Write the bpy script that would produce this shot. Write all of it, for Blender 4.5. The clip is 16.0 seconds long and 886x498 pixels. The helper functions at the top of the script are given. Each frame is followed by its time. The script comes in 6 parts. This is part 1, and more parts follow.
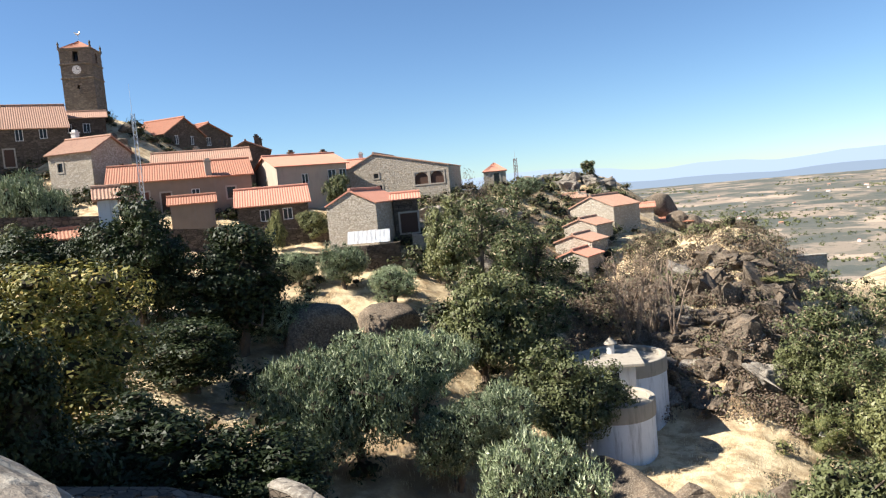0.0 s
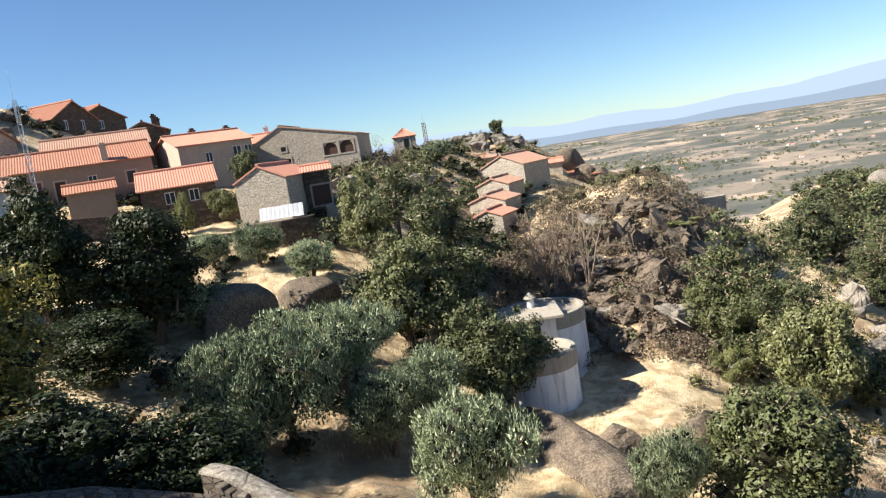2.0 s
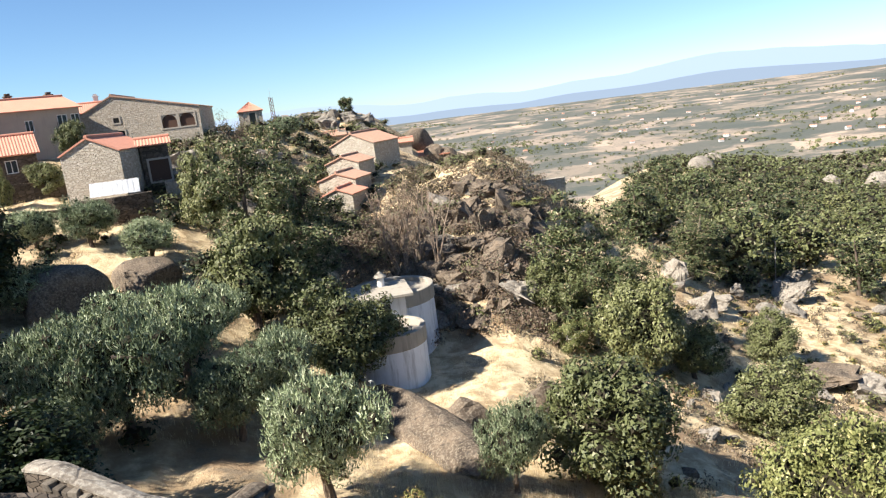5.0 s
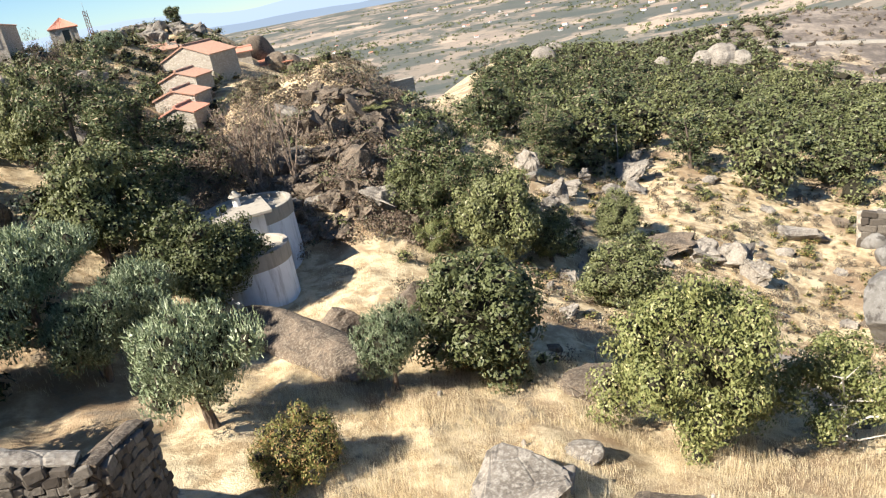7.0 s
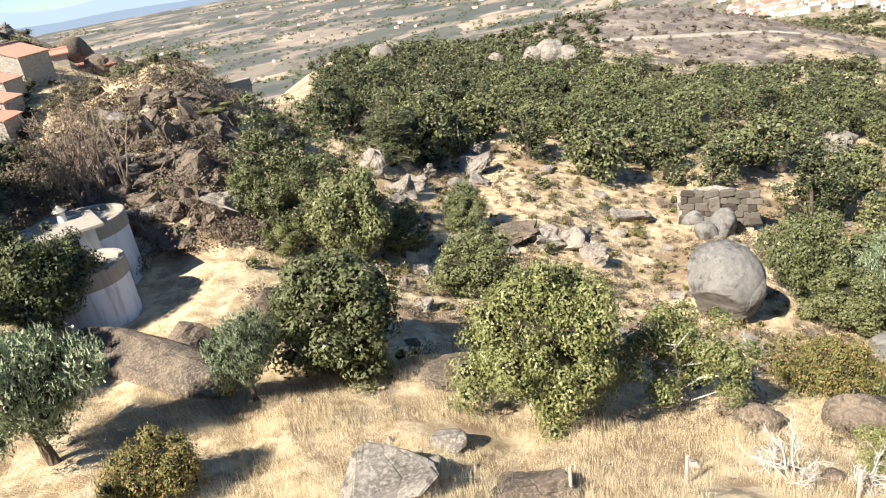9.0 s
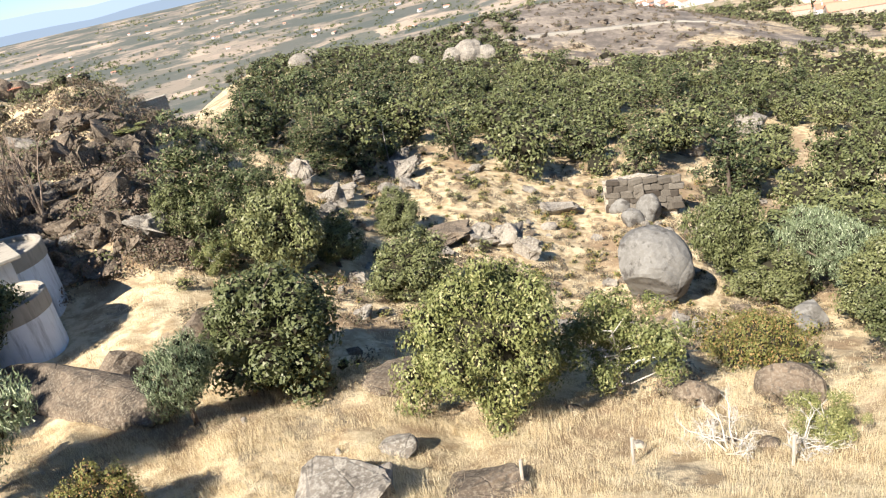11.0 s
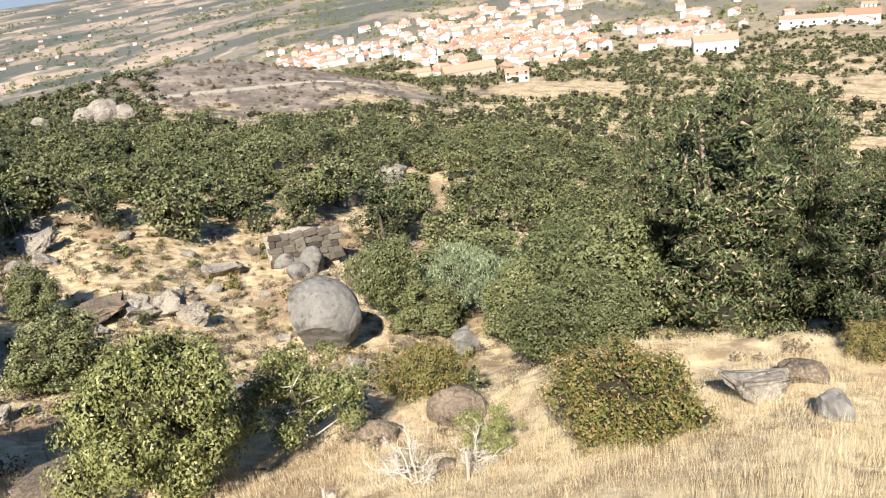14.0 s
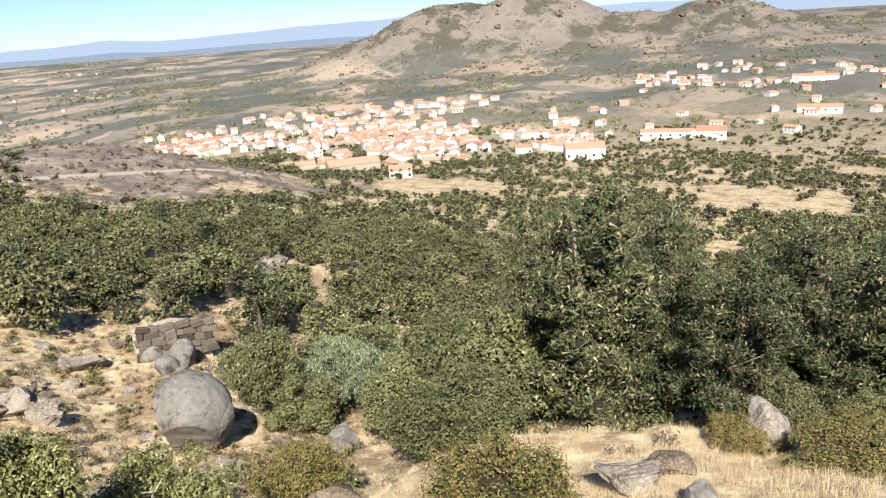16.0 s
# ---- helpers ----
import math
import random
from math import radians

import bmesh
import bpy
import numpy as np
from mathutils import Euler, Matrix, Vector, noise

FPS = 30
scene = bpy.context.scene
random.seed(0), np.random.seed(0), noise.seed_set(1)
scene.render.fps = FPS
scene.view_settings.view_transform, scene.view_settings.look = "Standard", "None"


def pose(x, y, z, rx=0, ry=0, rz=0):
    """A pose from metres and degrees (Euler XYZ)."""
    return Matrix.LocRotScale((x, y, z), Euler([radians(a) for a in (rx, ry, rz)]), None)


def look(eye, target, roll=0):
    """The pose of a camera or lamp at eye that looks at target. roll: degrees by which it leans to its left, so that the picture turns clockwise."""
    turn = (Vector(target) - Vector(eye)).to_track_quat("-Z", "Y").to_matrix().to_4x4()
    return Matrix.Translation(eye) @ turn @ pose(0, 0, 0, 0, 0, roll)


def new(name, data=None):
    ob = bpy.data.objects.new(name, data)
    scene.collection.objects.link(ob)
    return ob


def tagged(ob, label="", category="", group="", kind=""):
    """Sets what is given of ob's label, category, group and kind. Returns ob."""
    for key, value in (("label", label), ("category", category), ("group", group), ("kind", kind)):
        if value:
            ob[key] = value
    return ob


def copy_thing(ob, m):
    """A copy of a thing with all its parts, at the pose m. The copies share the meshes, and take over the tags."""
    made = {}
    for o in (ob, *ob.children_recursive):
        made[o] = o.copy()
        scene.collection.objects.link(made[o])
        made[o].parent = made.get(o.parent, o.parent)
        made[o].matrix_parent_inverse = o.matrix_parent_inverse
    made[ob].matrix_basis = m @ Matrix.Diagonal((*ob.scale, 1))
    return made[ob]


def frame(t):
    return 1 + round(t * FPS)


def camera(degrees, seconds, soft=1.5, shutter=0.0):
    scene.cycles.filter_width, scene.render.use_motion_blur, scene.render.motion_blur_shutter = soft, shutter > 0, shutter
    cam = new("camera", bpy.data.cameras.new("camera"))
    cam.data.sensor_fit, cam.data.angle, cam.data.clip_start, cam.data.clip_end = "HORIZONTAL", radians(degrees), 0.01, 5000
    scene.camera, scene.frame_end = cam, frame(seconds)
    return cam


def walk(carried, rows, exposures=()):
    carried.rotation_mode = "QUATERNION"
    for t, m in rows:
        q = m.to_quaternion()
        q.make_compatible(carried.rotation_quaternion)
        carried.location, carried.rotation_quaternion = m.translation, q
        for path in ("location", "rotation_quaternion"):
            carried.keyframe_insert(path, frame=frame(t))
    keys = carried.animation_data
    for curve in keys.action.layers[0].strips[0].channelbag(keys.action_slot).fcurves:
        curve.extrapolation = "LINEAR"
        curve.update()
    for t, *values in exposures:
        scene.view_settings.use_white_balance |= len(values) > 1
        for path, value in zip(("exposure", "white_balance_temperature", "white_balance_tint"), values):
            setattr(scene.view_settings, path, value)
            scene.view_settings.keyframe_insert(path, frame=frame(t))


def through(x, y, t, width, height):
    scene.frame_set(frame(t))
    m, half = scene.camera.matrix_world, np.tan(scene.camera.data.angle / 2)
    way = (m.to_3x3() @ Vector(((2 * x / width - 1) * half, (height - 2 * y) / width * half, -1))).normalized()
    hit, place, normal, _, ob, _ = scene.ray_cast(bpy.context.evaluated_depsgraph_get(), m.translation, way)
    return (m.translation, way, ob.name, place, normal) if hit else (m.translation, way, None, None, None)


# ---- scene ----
cam = camera(62.28, 16.0, soft=1.25)
PATH = (
    (0, pose(0, 0, 0, 85.58, 5.20, -0.40)),
    (0.5, pose(0, 0, 0, 85.35, 7.00, -2.98)),
    (1, pose(0, 0, 0, 84.20, 7.33, -5.12)),
    (1.5, pose(0, 0, 0, 83.16, 8.22, -6.30)),
    (2, pose(0, 0, 0, 82.09, 9.03, -7.38)),
    (2.5, pose(0, 0, 0, 78.92, 7.53, -5.95)),
    (3, pose(0, 0, 0, 78.32, 8.03, -10.74)),
    (3.2, pose(0, 0, 0, 78.92, 7.46, -12.88)),
    (5.3, pose(0, 0, 0, 78.21, 8.53, -20.86)),
    (5.5, pose(0, 0, 0, 75.96, 11.30, -23.14)),
    (6, pose(0, 0, 0, 73.73, 12.07, -29.23)),
    (6.5, pose(0, 0, 0, 70.81, 10.10, -31.95)),
    (7, pose(0, 0, 0, 69.66, 9.96, -31.16)),
    (7.5, pose(0, 0, 0, 68.91, 8.80, -34.37)),
    (8, pose(0, 0, 0, 69.87, 8.42, -38.43)),
    (8.5, pose(0, 0, 0, 67.87, 8.41, -41.36)),
    (9, pose(0, 0, 0, 67.44, 9.42, -43.53)),
    (9.2, pose(0, 0, 0, 67.46, 9.58, -44.33)),
    (11.3, pose(0, 0, 0, 66.07, 11.68, -51.87)),
    (11.5, pose(0, 0, 0, 65.85, 10.79, -54.05)),
    (12, pose(0, 0, 0, 65.98, 11.89, -58.29)),
    (12.5, pose(0, 0, 0, 66.15, 11.96, -62.75)),
    (13, pose(0, 0, 0, 66.64, 11.07, -68.98)),
    (13.5, pose(0, 0, 0, 65.27, 8.37, -71.65)),
    (14, pose(0, 0, 0, 66.50, 7.21, -76.49)),
    (14.5, pose(0, 0, 0, 66.96, 5.72, -80.95)),
    (15, pose(0, 0, 0, 66.78, 4.62, -82.75)),
    (15.5, pose(0, 0, 0, 69.84, 3.79, -84.61)),
    (16, pose(0, 0, 0, 73.01, 3.23, -84.84)),
)
walk(cam, PATH, exposures=((0.0, 1.34), (2.0, 1.26), (3.0, 1.5), (7.0, 1.36), (9.0, 1.38), (12.5, 1.34), (16.0, 1.07)))

import itertools

# ---- terrain: heights of the hillside by bearing (degrees, clockwise from +y) and distance ----
NEAR_BEARING = (-75, -35, -24, -12, -3, 5, 12, 21, 32, 45, 60, 75, 90, 105, 125)
NEAR_DIST = (16, 30, 45, 65, 90, 130)
NEAR_Z = (
    (-6, -6, -4, 0, 5, 12), (-9, -9.5, -7, -3, 2.5, 10), (-10, -10.5, -8, -3, 4, 14), (-11, -12, -9.5, -3.5, 1, 4),
    (-12, -13, -10, -4, -1.2, -1), (-12.5, -14, -12.3, -7, -3, -3), (-13, -14.7, -15.8, -10.5, -6, -2), (-13.5, -15.5, -15.6, -8, -8.5, -14),
    (-14, -17, -18.5, -19, -19, -22), (-15, -19, -22, -23.5, -24, -29), (-15, -20.5, -26, -28.5, -30, -34), (-15, -21, -28, -33, -36, -41),
    (-14, -18.5, -26.5, -36, -43, -50), (-13, -17.5, -26, -35, -43, -51), (-12, -16, -24, -33, -42, -50))
FAR_BEARING = (-75, -35, -12, 5, 20, 35, 50, 65, 80, 95, 110, 130)
FAR_DIST = (200, 320, 650, 1400, 2600, 4900)
FAR_Z = (
    (15, 10, -40, -120, -120, -90), (12, 6, -60, -140, -130, -90), (0, -20, -100, -165, -140, -90), (-18, -50, -130, -170, -140, -90),
    (-38, -70, -140, -170, -140, -85), (-27, -38, -130, -170, -140, -85), (-38, -47, -130, -165, -135, -85), (-46, -62, -94, -120, -118, -80),
    (-53, -73, -98, -106, -95, -75), (-60, -80, -108, -96, -60, -60), (-62, -80, -106, -84, -30, -30), (-60, -80, -110, -90, -30, -30))
KNOLLS = ((57, 385, 26, 85), (-24, 106, 5, 16), (38, 255, 4, 45), (11, 112, 4, 16), (27, 74, 3.6, 14), (4.8, 93, 2.6, 12),
          (76, 1900, 11, 150), (78.7, 1900, 47, 150), (81.3, 1900, 0, 150), (83, 1900, 68, 150), (85.6, 1900, 54, 150), (88.5, 1900, 40, 150), (91.8, 1900, 93, 150), (95.5, 1900, 46, 150), (99, 1900, 16, 150), (103.3, 1900, 57, 150), (107.4, 1900, 42, 150), (114.7, 1900, 0, 150))


def smooth_rows(bearing, dist, knots_a, knots_d, table):
    """Heights between the knots of a polar table, gliding from knot to knot."""
    ka, kd, tab = np.array(knots_a, float), np.log(np.array(knots_d, float)), np.array(table, float)
    a, d = np.clip(bearing, ka[0], ka[-1]), np.clip(np.log(dist), kd[0], kd[-1])
    i, j = np.clip(np.searchsorted(ka, a) - 1, 0, len(ka) - 2), np.clip(np.searchsorted(kd, d) - 1, 0, len(kd) - 2)
    u, v = (a - ka[i]) / (ka[i + 1] - ka[i]), (d - kd[j]) / (kd[j + 1] - kd[j])
    u = u * u * (3 - 2 * u)
    return (tab[i, j] * (1 - u) + tab[i + 1, j] * u) * (1 - v) + (tab[i, j + 1] * (1 - u) + tab[i + 1, j + 1] * u) * v


def terrain(x, y):
    """Height of the ground, for numbers or arrays."""
    x, y = np.asarray(x, float), np.asarray(y, float)
    r, a = np.hypot(x, y) + 1e-6, np.degrees(np.arctan2(x, y))
    a = np.where(a < -75, np.where(a < -155, a + 360, -75), a)
    near = smooth_rows(a, r, NEAR_BEARING, NEAR_DIST, NEAR_Z)
    far = smooth_rows(a, r, FAR_BEARING, FAR_DIST, FAR_Z)
    w = np.clip((np.log(r) - math.log(130)) / (math.log(200) - math.log(130)), 0, 1)
    z = near * (1 - w) + far * w
    # the steep drop below the terrace on which the camera stands
    w = np.clip((r - 1.2) / 14.8, 0, 1) ** 0.55
    z = np.where(r < 16, -1.65 * (1 - w) + z * w, z)
    for b, d, h, s in KNOLLS:
        kx, ky = d * math.sin(math.radians(b)), d * math.cos(math.radians(b))
        z = z + h * np.exp(-((x - kx) ** 2 + (y - ky) ** 2) / (2 * (s / 1.6) ** 2))
    rough = np.clip((r - 12) / 20, 0, 1)
    z = z + rough * 0.16 * (np.sin(x * 1.1 + 1.7 * np.sin(y * 0.6)) * np.sin(y * 0.9 + 1.3 * np.sin(x * 0.7)) + 0.6 * np.sin(x * 2.3 + y * 1.4) * np.sin(y * 2.1 - x * 0.8))
    hills = np.clip((r - 300) / 600, 0, 1) * np.clip((np.where(a > 68, 4000, 1500) - r) / 500, 0.12, 1)
    z = z + hills * (5 * np.sin(x / 61 + 2 * np.sin(y / 97)) * np.sin(y / 71 + x / 190) + 3 * np.sin(x / 23 + y / 31) * np.sin(y / 27 - x / 44))
    crag = np.clip(1 - np.abs(a - 96) / 30, 0, 1) * np.clip((r - 1350) / 300, 0, 1) * np.clip((3000 - r) / 600, 0, 1)
    return z + crag * (9 * np.abs(np.sin(x / 88 + 1.5 * np.sin(y / 131))) + 7 * np.abs(np.sin(y / 47 + x / 63)) + 5 * np.abs(np.sin(x / 19 - y / 24)))


def ground(x, y):
    return float(terrain(x, y))



# ---- light ----
SUN_BEARING, SUN_HEIGHT = -97.0, 43.0
world = bpy.data.worlds.new("sky")
scene.world = world
world.use_nodes = True
wn = world.node_tree.nodes
wn.clear()
sky = wn.new("ShaderNodeTexSky")
sky.sky_type, sky.sun_disc = "NISHITA", False
sky.sun_elevation, sky.sun_rotation = radians(SUN_HEIGHT), radians(SUN_BEARING)
sky.altitude, sky.air_density, sky.dust_density, sky.ozone_density = 1500, 1.0, 0.15, 2.0
back = wn.new("ShaderNodeBackground")
back.inputs["Strength"].default_value = 0.052
wout = wn.new("ShaderNodeOutputWorld")
tint = wn.new("ShaderNodeMix")
tint.data_type, tint.blend_type = "RGBA", "MULTIPLY"
tint.inputs[0].default_value, tint.inputs[7].default_value = 1.0, (0.8, 0.98, 1.14, 1)
world.node_tree.links.new(sky.outputs[0], tint.inputs[6])
world.node_tree.links.new(tint.outputs[2], back.inputs[0])
world.node_tree.links.new(back.outputs[0], wout.inputs[0])
lamp = bpy.data.lights.new("sun", "SUN")
lamp.energy, lamp.angle, lamp.color = 5.0, radians(0.53), (1.0, 0.94, 0.84)
sun = new("sun", lamp)
sb, sh = radians(SUN_BEARING), radians(SUN_HEIGHT)
SUN_WAY = Vector((math.sin(sb) * math.cos(sh), math.cos(sb) * math.cos(sh), math.sin(sh)))
sun.matrix_world = look(SUN_WAY * 60, (0, 0, 0))


# ---- materials ----
class Nodes:
    """A short way to write a node material."""

    def __init__(self, name):
        self.m = bpy.data.materials.new(name)
        self.m.use_nodes = True
        self.t = self.m.node_tree
        self.t.nodes.clear()
        self.out = self.t.nodes.new("ShaderNodeOutputMaterial")

    def add(self, kind, **sets):
        n = self.t.nodes.new(kind)
        for k, v in sets.items():
            if k in n.inputs:
                self.put(n.inputs[k], v)
        return n

    def put(self, socket, v):
        if isinstance(v, bpy.types.NodeSocket):
            self.t.links.new(v, socket)
        elif isinstance(v, tuple) and len(v) == 3 and socket.type == "RGBA":
            socket.default_value = (*v, 1)
        else:
            socket.default_value = v

    def place(self):
        return self.add("ShaderNodeNewGeometry").outputs["Position"]

    def local(self):
        return self.add("ShaderNodeTexCoord").outputs["Object"]

    def noise(self, vec, scale, detail=4.0, rough=0.55):
        return self.add("ShaderNodeTexNoise", Vector=vec, Scale=scale, Detail=detail, Roughness=rough).outputs["Fac"]

    def cells(self, vec, scale, feature="F1", out="Distance"):
        n = self.t.nodes.new("ShaderNodeTexVoronoi")
        n.feature = feature
        self.put(n.inputs["Vector"], vec)
        self.put(n.inputs["Scale"], scale)
        return n.outputs[out]

    def ramp(self, fac, *stops):
        n = self.t.nodes.new("ShaderNodeValToRGB")
        self.put(n.inputs[0], fac)
        el = n.color_ramp.elements
        while len(el) < len(stops):
            el.new(0.5)
        for e, (p, c) in zip(el, stops):
            e.position, e.color = p, (*c, 1) if isinstance(c, tuple) else (c, c, c, 1)
        return n.outputs[0]

    def mix(self, fac, a, b, how="MIX"):
        n = self.t.nodes.new("ShaderNodeMix")
        n.data_type, n.blend_type = "RGBA", how
        self.put(n.inputs[0], fac)
        self.put(n.inputs[6], a)
        self.put(n.inputs[7], b)
        return n.outputs[2]

    def maths(self, how, a, b=0.0):
        n = self.t.nodes.new("ShaderNodeMath")
        n.operation = how
        self.put(n.inputs[0], a)
        self.put(n.inputs[1], b)
        return n.outputs[0]

    def bump(self, height, strength, distance, normal=None):
        n = self.add("ShaderNodeBump", Height=height, Strength=strength, Distance=distance)
        if normal:
            self.put(n.inputs["Normal"], normal)
        return n.outputs[0]

    def surface(self, colour, roughness=0.85, normal=None, metallic=0.0, through=None, share=0.05):
        b = self.add("ShaderNodeBsdfPrincipled", **{"Base Color": colour, "Roughness": roughness, "Metallic": metallic})
        b.inputs["Specular IOR Level"].default_value = 0.25
        if normal:
            self.put(b.inputs["Normal"], normal)
        end = b.outputs[0]
        if through:
            tr = self.add("ShaderNodeBsdfTranslucent", Color=through)
            mx = self.add("ShaderNodeMixShader")
            mx.inputs[0].default_value = share
            self.put(mx.inputs[1], end)
            self.put(mx.inputs[2], tr.outputs[0])
            end = mx.outputs[0]
        self.t.links.new(end, self.out.inputs[0])
        return self.m


def leaf_material(name, dark, light, odd, odd_share=0.1, glow=(0.12, 0.16, 0.03)):
    n = Nodes(name)
    g = n.add("ShaderNodeNewGeometry")
    rnd = g.outputs["Random Per Island"]
    tone = n.mix(n.maths("ADD", n.maths("MULTIPLY", rnd, 0.6), n.maths("MULTIPLY", n.noise(n.local(), 1.3, 3), 0.4)), dark, light)
    tone = n.mix(n.ramp(rnd, (1 - odd_share - 0.02, 0.0), (1 - odd_share, 1.0)), tone, odd)
    info = n.add("ShaderNodeObjectInfo").outputs["Random"]
    h = n.add("ShaderNodeHueSaturation", Color=tone, Hue=n.maths("ADD", n.maths("MULTIPLY", info, -0.022), 0.511), Saturation=0.95, Value=n.maths("ADD", n.maths("MULTIPLY", info, 0.55), 0.72))
    return n.surface(h.outputs[0], 0.55, through=glow)


OLIVE = leaf_material("olive_leaves", (0.087, 0.116, 0.059), (0.258, 0.310, 0.167), (0.412, 0.452, 0.293), 0.15, (0.12, 0.15, 0.05))
OAK = leaf_material("oak_leaves", (0.060, 0.070, 0.026), (0.190, 0.202, 0.078), (0.253, 0.247, 0.139), 0.06, (0.12, 0.14, 0.02))
# dark green leaves, lowered to near black to put their shade into the colour
DARK = leaf_material("shade_toned_leaves", (0.010, 0.017, 0.005), (0.034, 0.049, 0.014), (0.068, 0.085, 0.034), 0.05, (0.05, 0.08, 0.01))
BRIGHT = leaf_material("light_green_leaves", (0.085, 0.101, 0.028), (0.213, 0.220, 0.077), (0.352, 0.321, 0.138), 0.08, (0.16, 0.18, 0.03))
GUM = leaf_material("gum_leaves", (0.040, 0.055, 0.021), (0.138, 0.159, 0.066), (0.311, 0.243, 0.145), 0.1, (0.12, 0.14, 0.03))
GOLD = leaf_material("yellowing_leaves", (0.1, 0.105, 0.02), (0.33, 0.28, 0.06), (0.42, 0.29, 0.07), 0.12, (0.2, 0.17, 0.02))
BRAMBLE = leaf_material("bramble_leaves", (0.1, 0.105, 0.025), (0.26, 0.24, 0.065), (0.34, 0.2, 0.08), 0.25, (0.18, 0.17, 0.03))
RUST = leaf_material("dry_twig_leaves", (0.11, 0.078, 0.052), (0.21, 0.155, 0.105), (0.13, 0.13, 0.07), 0.15, (0.1, 0.07, 0.04))


def bark_material(name, a, b):
    n = Nodes(name)
    p = n.local()
    k = n.noise(p, 9, 5)
    return n.surface(n.mix(k, a, b), 0.9, n.bump(k, 0.6, 0.03))


BARK = bark_material("bark", (0.06, 0.045, 0.035), (0.17, 0.13, 0.1))
PALE_BARK = bark_material("peeling_pale_bark", (0.2, 0.13, 0.09), (0.42, 0.34, 0.26))
# near-black twig colour that paints the crowns' inner shade onto solid shells
TWIG_SHADE = bark_material("dark_twig_shade", (0.018, 0.016, 0.009), (0.04, 0.034, 0.02))
DEAD = bark_material("bleached_dead_wood", (0.36, 0.33, 0.29), (0.62, 0.58, 0.52))


def granite_material(name, dark, light, lichen, scale=1.0):
    n = Nodes(name)
    p = n.place()
    big, fine = n.noise(p, 0.55 * scale, 6, 0.65), n.noise(p, 7 * scale, 5, 0.7)
    c = n.mix(n.ramp(big, (0.36, 0.0), (0.62, 1.0)), dark, light)
    c = n.mix(n.ramp(fine, (0.47, 0.0), (0.62, 0.75)), c, lichen)
    streak = n.noise(p, 2.2 * scale, 5, 0.7)
    c = n.mix(n.ramp(streak, (0.53, 0.0), (0.63, 0.8)), c, (0.05, 0.042, 0.036))
    crack = n.ramp(n.cells(p, 0.55 * scale, "DISTANCE_TO_EDGE"), (0.0, 0.0), (0.03, 1.0))
    h = n.maths("ADD", n.maths("MULTIPLY", fine, 0.35), n.maths("MULTIPLY", crack, 0.25))
    return n.surface(c, 0.92, n.bump(h, 0.7, 0.12))


GRANITE = granite_material("weathered_granite", (0.13, 0.11, 0.09), (0.28, 0.243, 0.2), (0.36, 0.33, 0.28))
DARK_GRANITE = granite_material("dark_lichened_granite", (0.055, 0.042, 0.032), (0.175, 0.13, 0.092), (0.25, 0.21, 0.16), 1.3)
SMOOTH_GRANITE = granite_material("pale_boulder_granite", (0.12, 0.11, 0.098), (0.19, 0.178, 0.16), (0.22, 0.208, 0.19), 0.4)


def masonry_material(name, stone_a, stone_b, joint, size, gap=0.05):
    """Rubble stone laid in rough courses."""
    n = Nodes(name)
    wob = n.add("ShaderNodeTexNoise", Vector=n.local(), Scale=1.6 / size, Detail=3.0)
    vm = n.add("ShaderNodeVectorMath", **{})
    vm.operation = "MULTIPLY_ADD"
    n.put(vm.inputs[0], wob.outputs["Color"])
    vm.inputs[1].default_value = (size * 0.45,) * 3
    n.put(vm.inputs[2], n.local())
    sq = n.add("ShaderNodeMapping", Vector=vm.outputs[0], Scale=(1.0, 1.0, 1.9)).outputs[0]
    edge = n.cells(sq, 1 / size, "DISTANCE_TO_EDGE")
    tint = n.cells(sq, 1 / size, "F1", "Color")
    sep = n.add("ShaderNodeSeparateColor", Color=tint).outputs[0]
    k = n.noise(n.local(), 6, 5, 0.7)
    wide = n.noise(n.local(), 0.5, 4)
    c = n.mix(sep, stone_a, stone_b)
    c = n.mix(n.ramp(k, (0.45, 0.0), (0.75, 0.6)), c, (0.1, 0.085, 0.07))
    c = n.mix(n.ramp(wide, (0.4, 0.0), (0.7, 0.45)), c, stone_a)
    j = n.ramp(edge, (gap * 0.5, 0.0), (gap * 2.2, 1.0))
    c = n.mix(j, joint, c)
    h = n.maths("ADD", n.maths("MULTIPLY", j, 0.8), n.maths("MULTIPLY", k, 0.4))
    return n.surface(c, 0.93, n.bump(h, 0.9, 0.08))


RUBBLE = masonry_material("granite_rubble_wall", (0.42, 0.36, 0.285), (0.6, 0.53, 0.44), (0.34, 0.285, 0.225), 0.3, 0.03)
# dark granite, toned lower still to put in the garden walls' shade
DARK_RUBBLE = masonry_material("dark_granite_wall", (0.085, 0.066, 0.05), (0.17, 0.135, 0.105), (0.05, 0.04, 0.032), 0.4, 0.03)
ASHLAR = masonry_material("tower_granite_blocks", (0.12, 0.102, 0.085), (0.23, 0.195, 0.16), (0.1, 0.08, 0.06), 0.45, 0.03)


def plaster_material(name, a, b, stain=(0.25, 0.22, 0.19), heavy=0.0):
    n = Nodes(name)
    p = n.local()
    k, w = n.noise(p, 1.1, 6, 0.65), n.noise(p, 9, 4)
    c = n.mix(k, a, b)
    drip = n.noise(n.add("ShaderNodeMapping", Vector=p, Scale=(2.5, 2.5, 0.3)).outputs[0], 1.0, 5, 0.7)
    c = n.mix(n.ramp(drip, (0.52 - heavy, 0.0), (0.75 - heavy * 1.6, 0.65 + heavy)), c, stain)
    return n.surface(c, 0.9, n.bump(w, 0.25, 0.02))


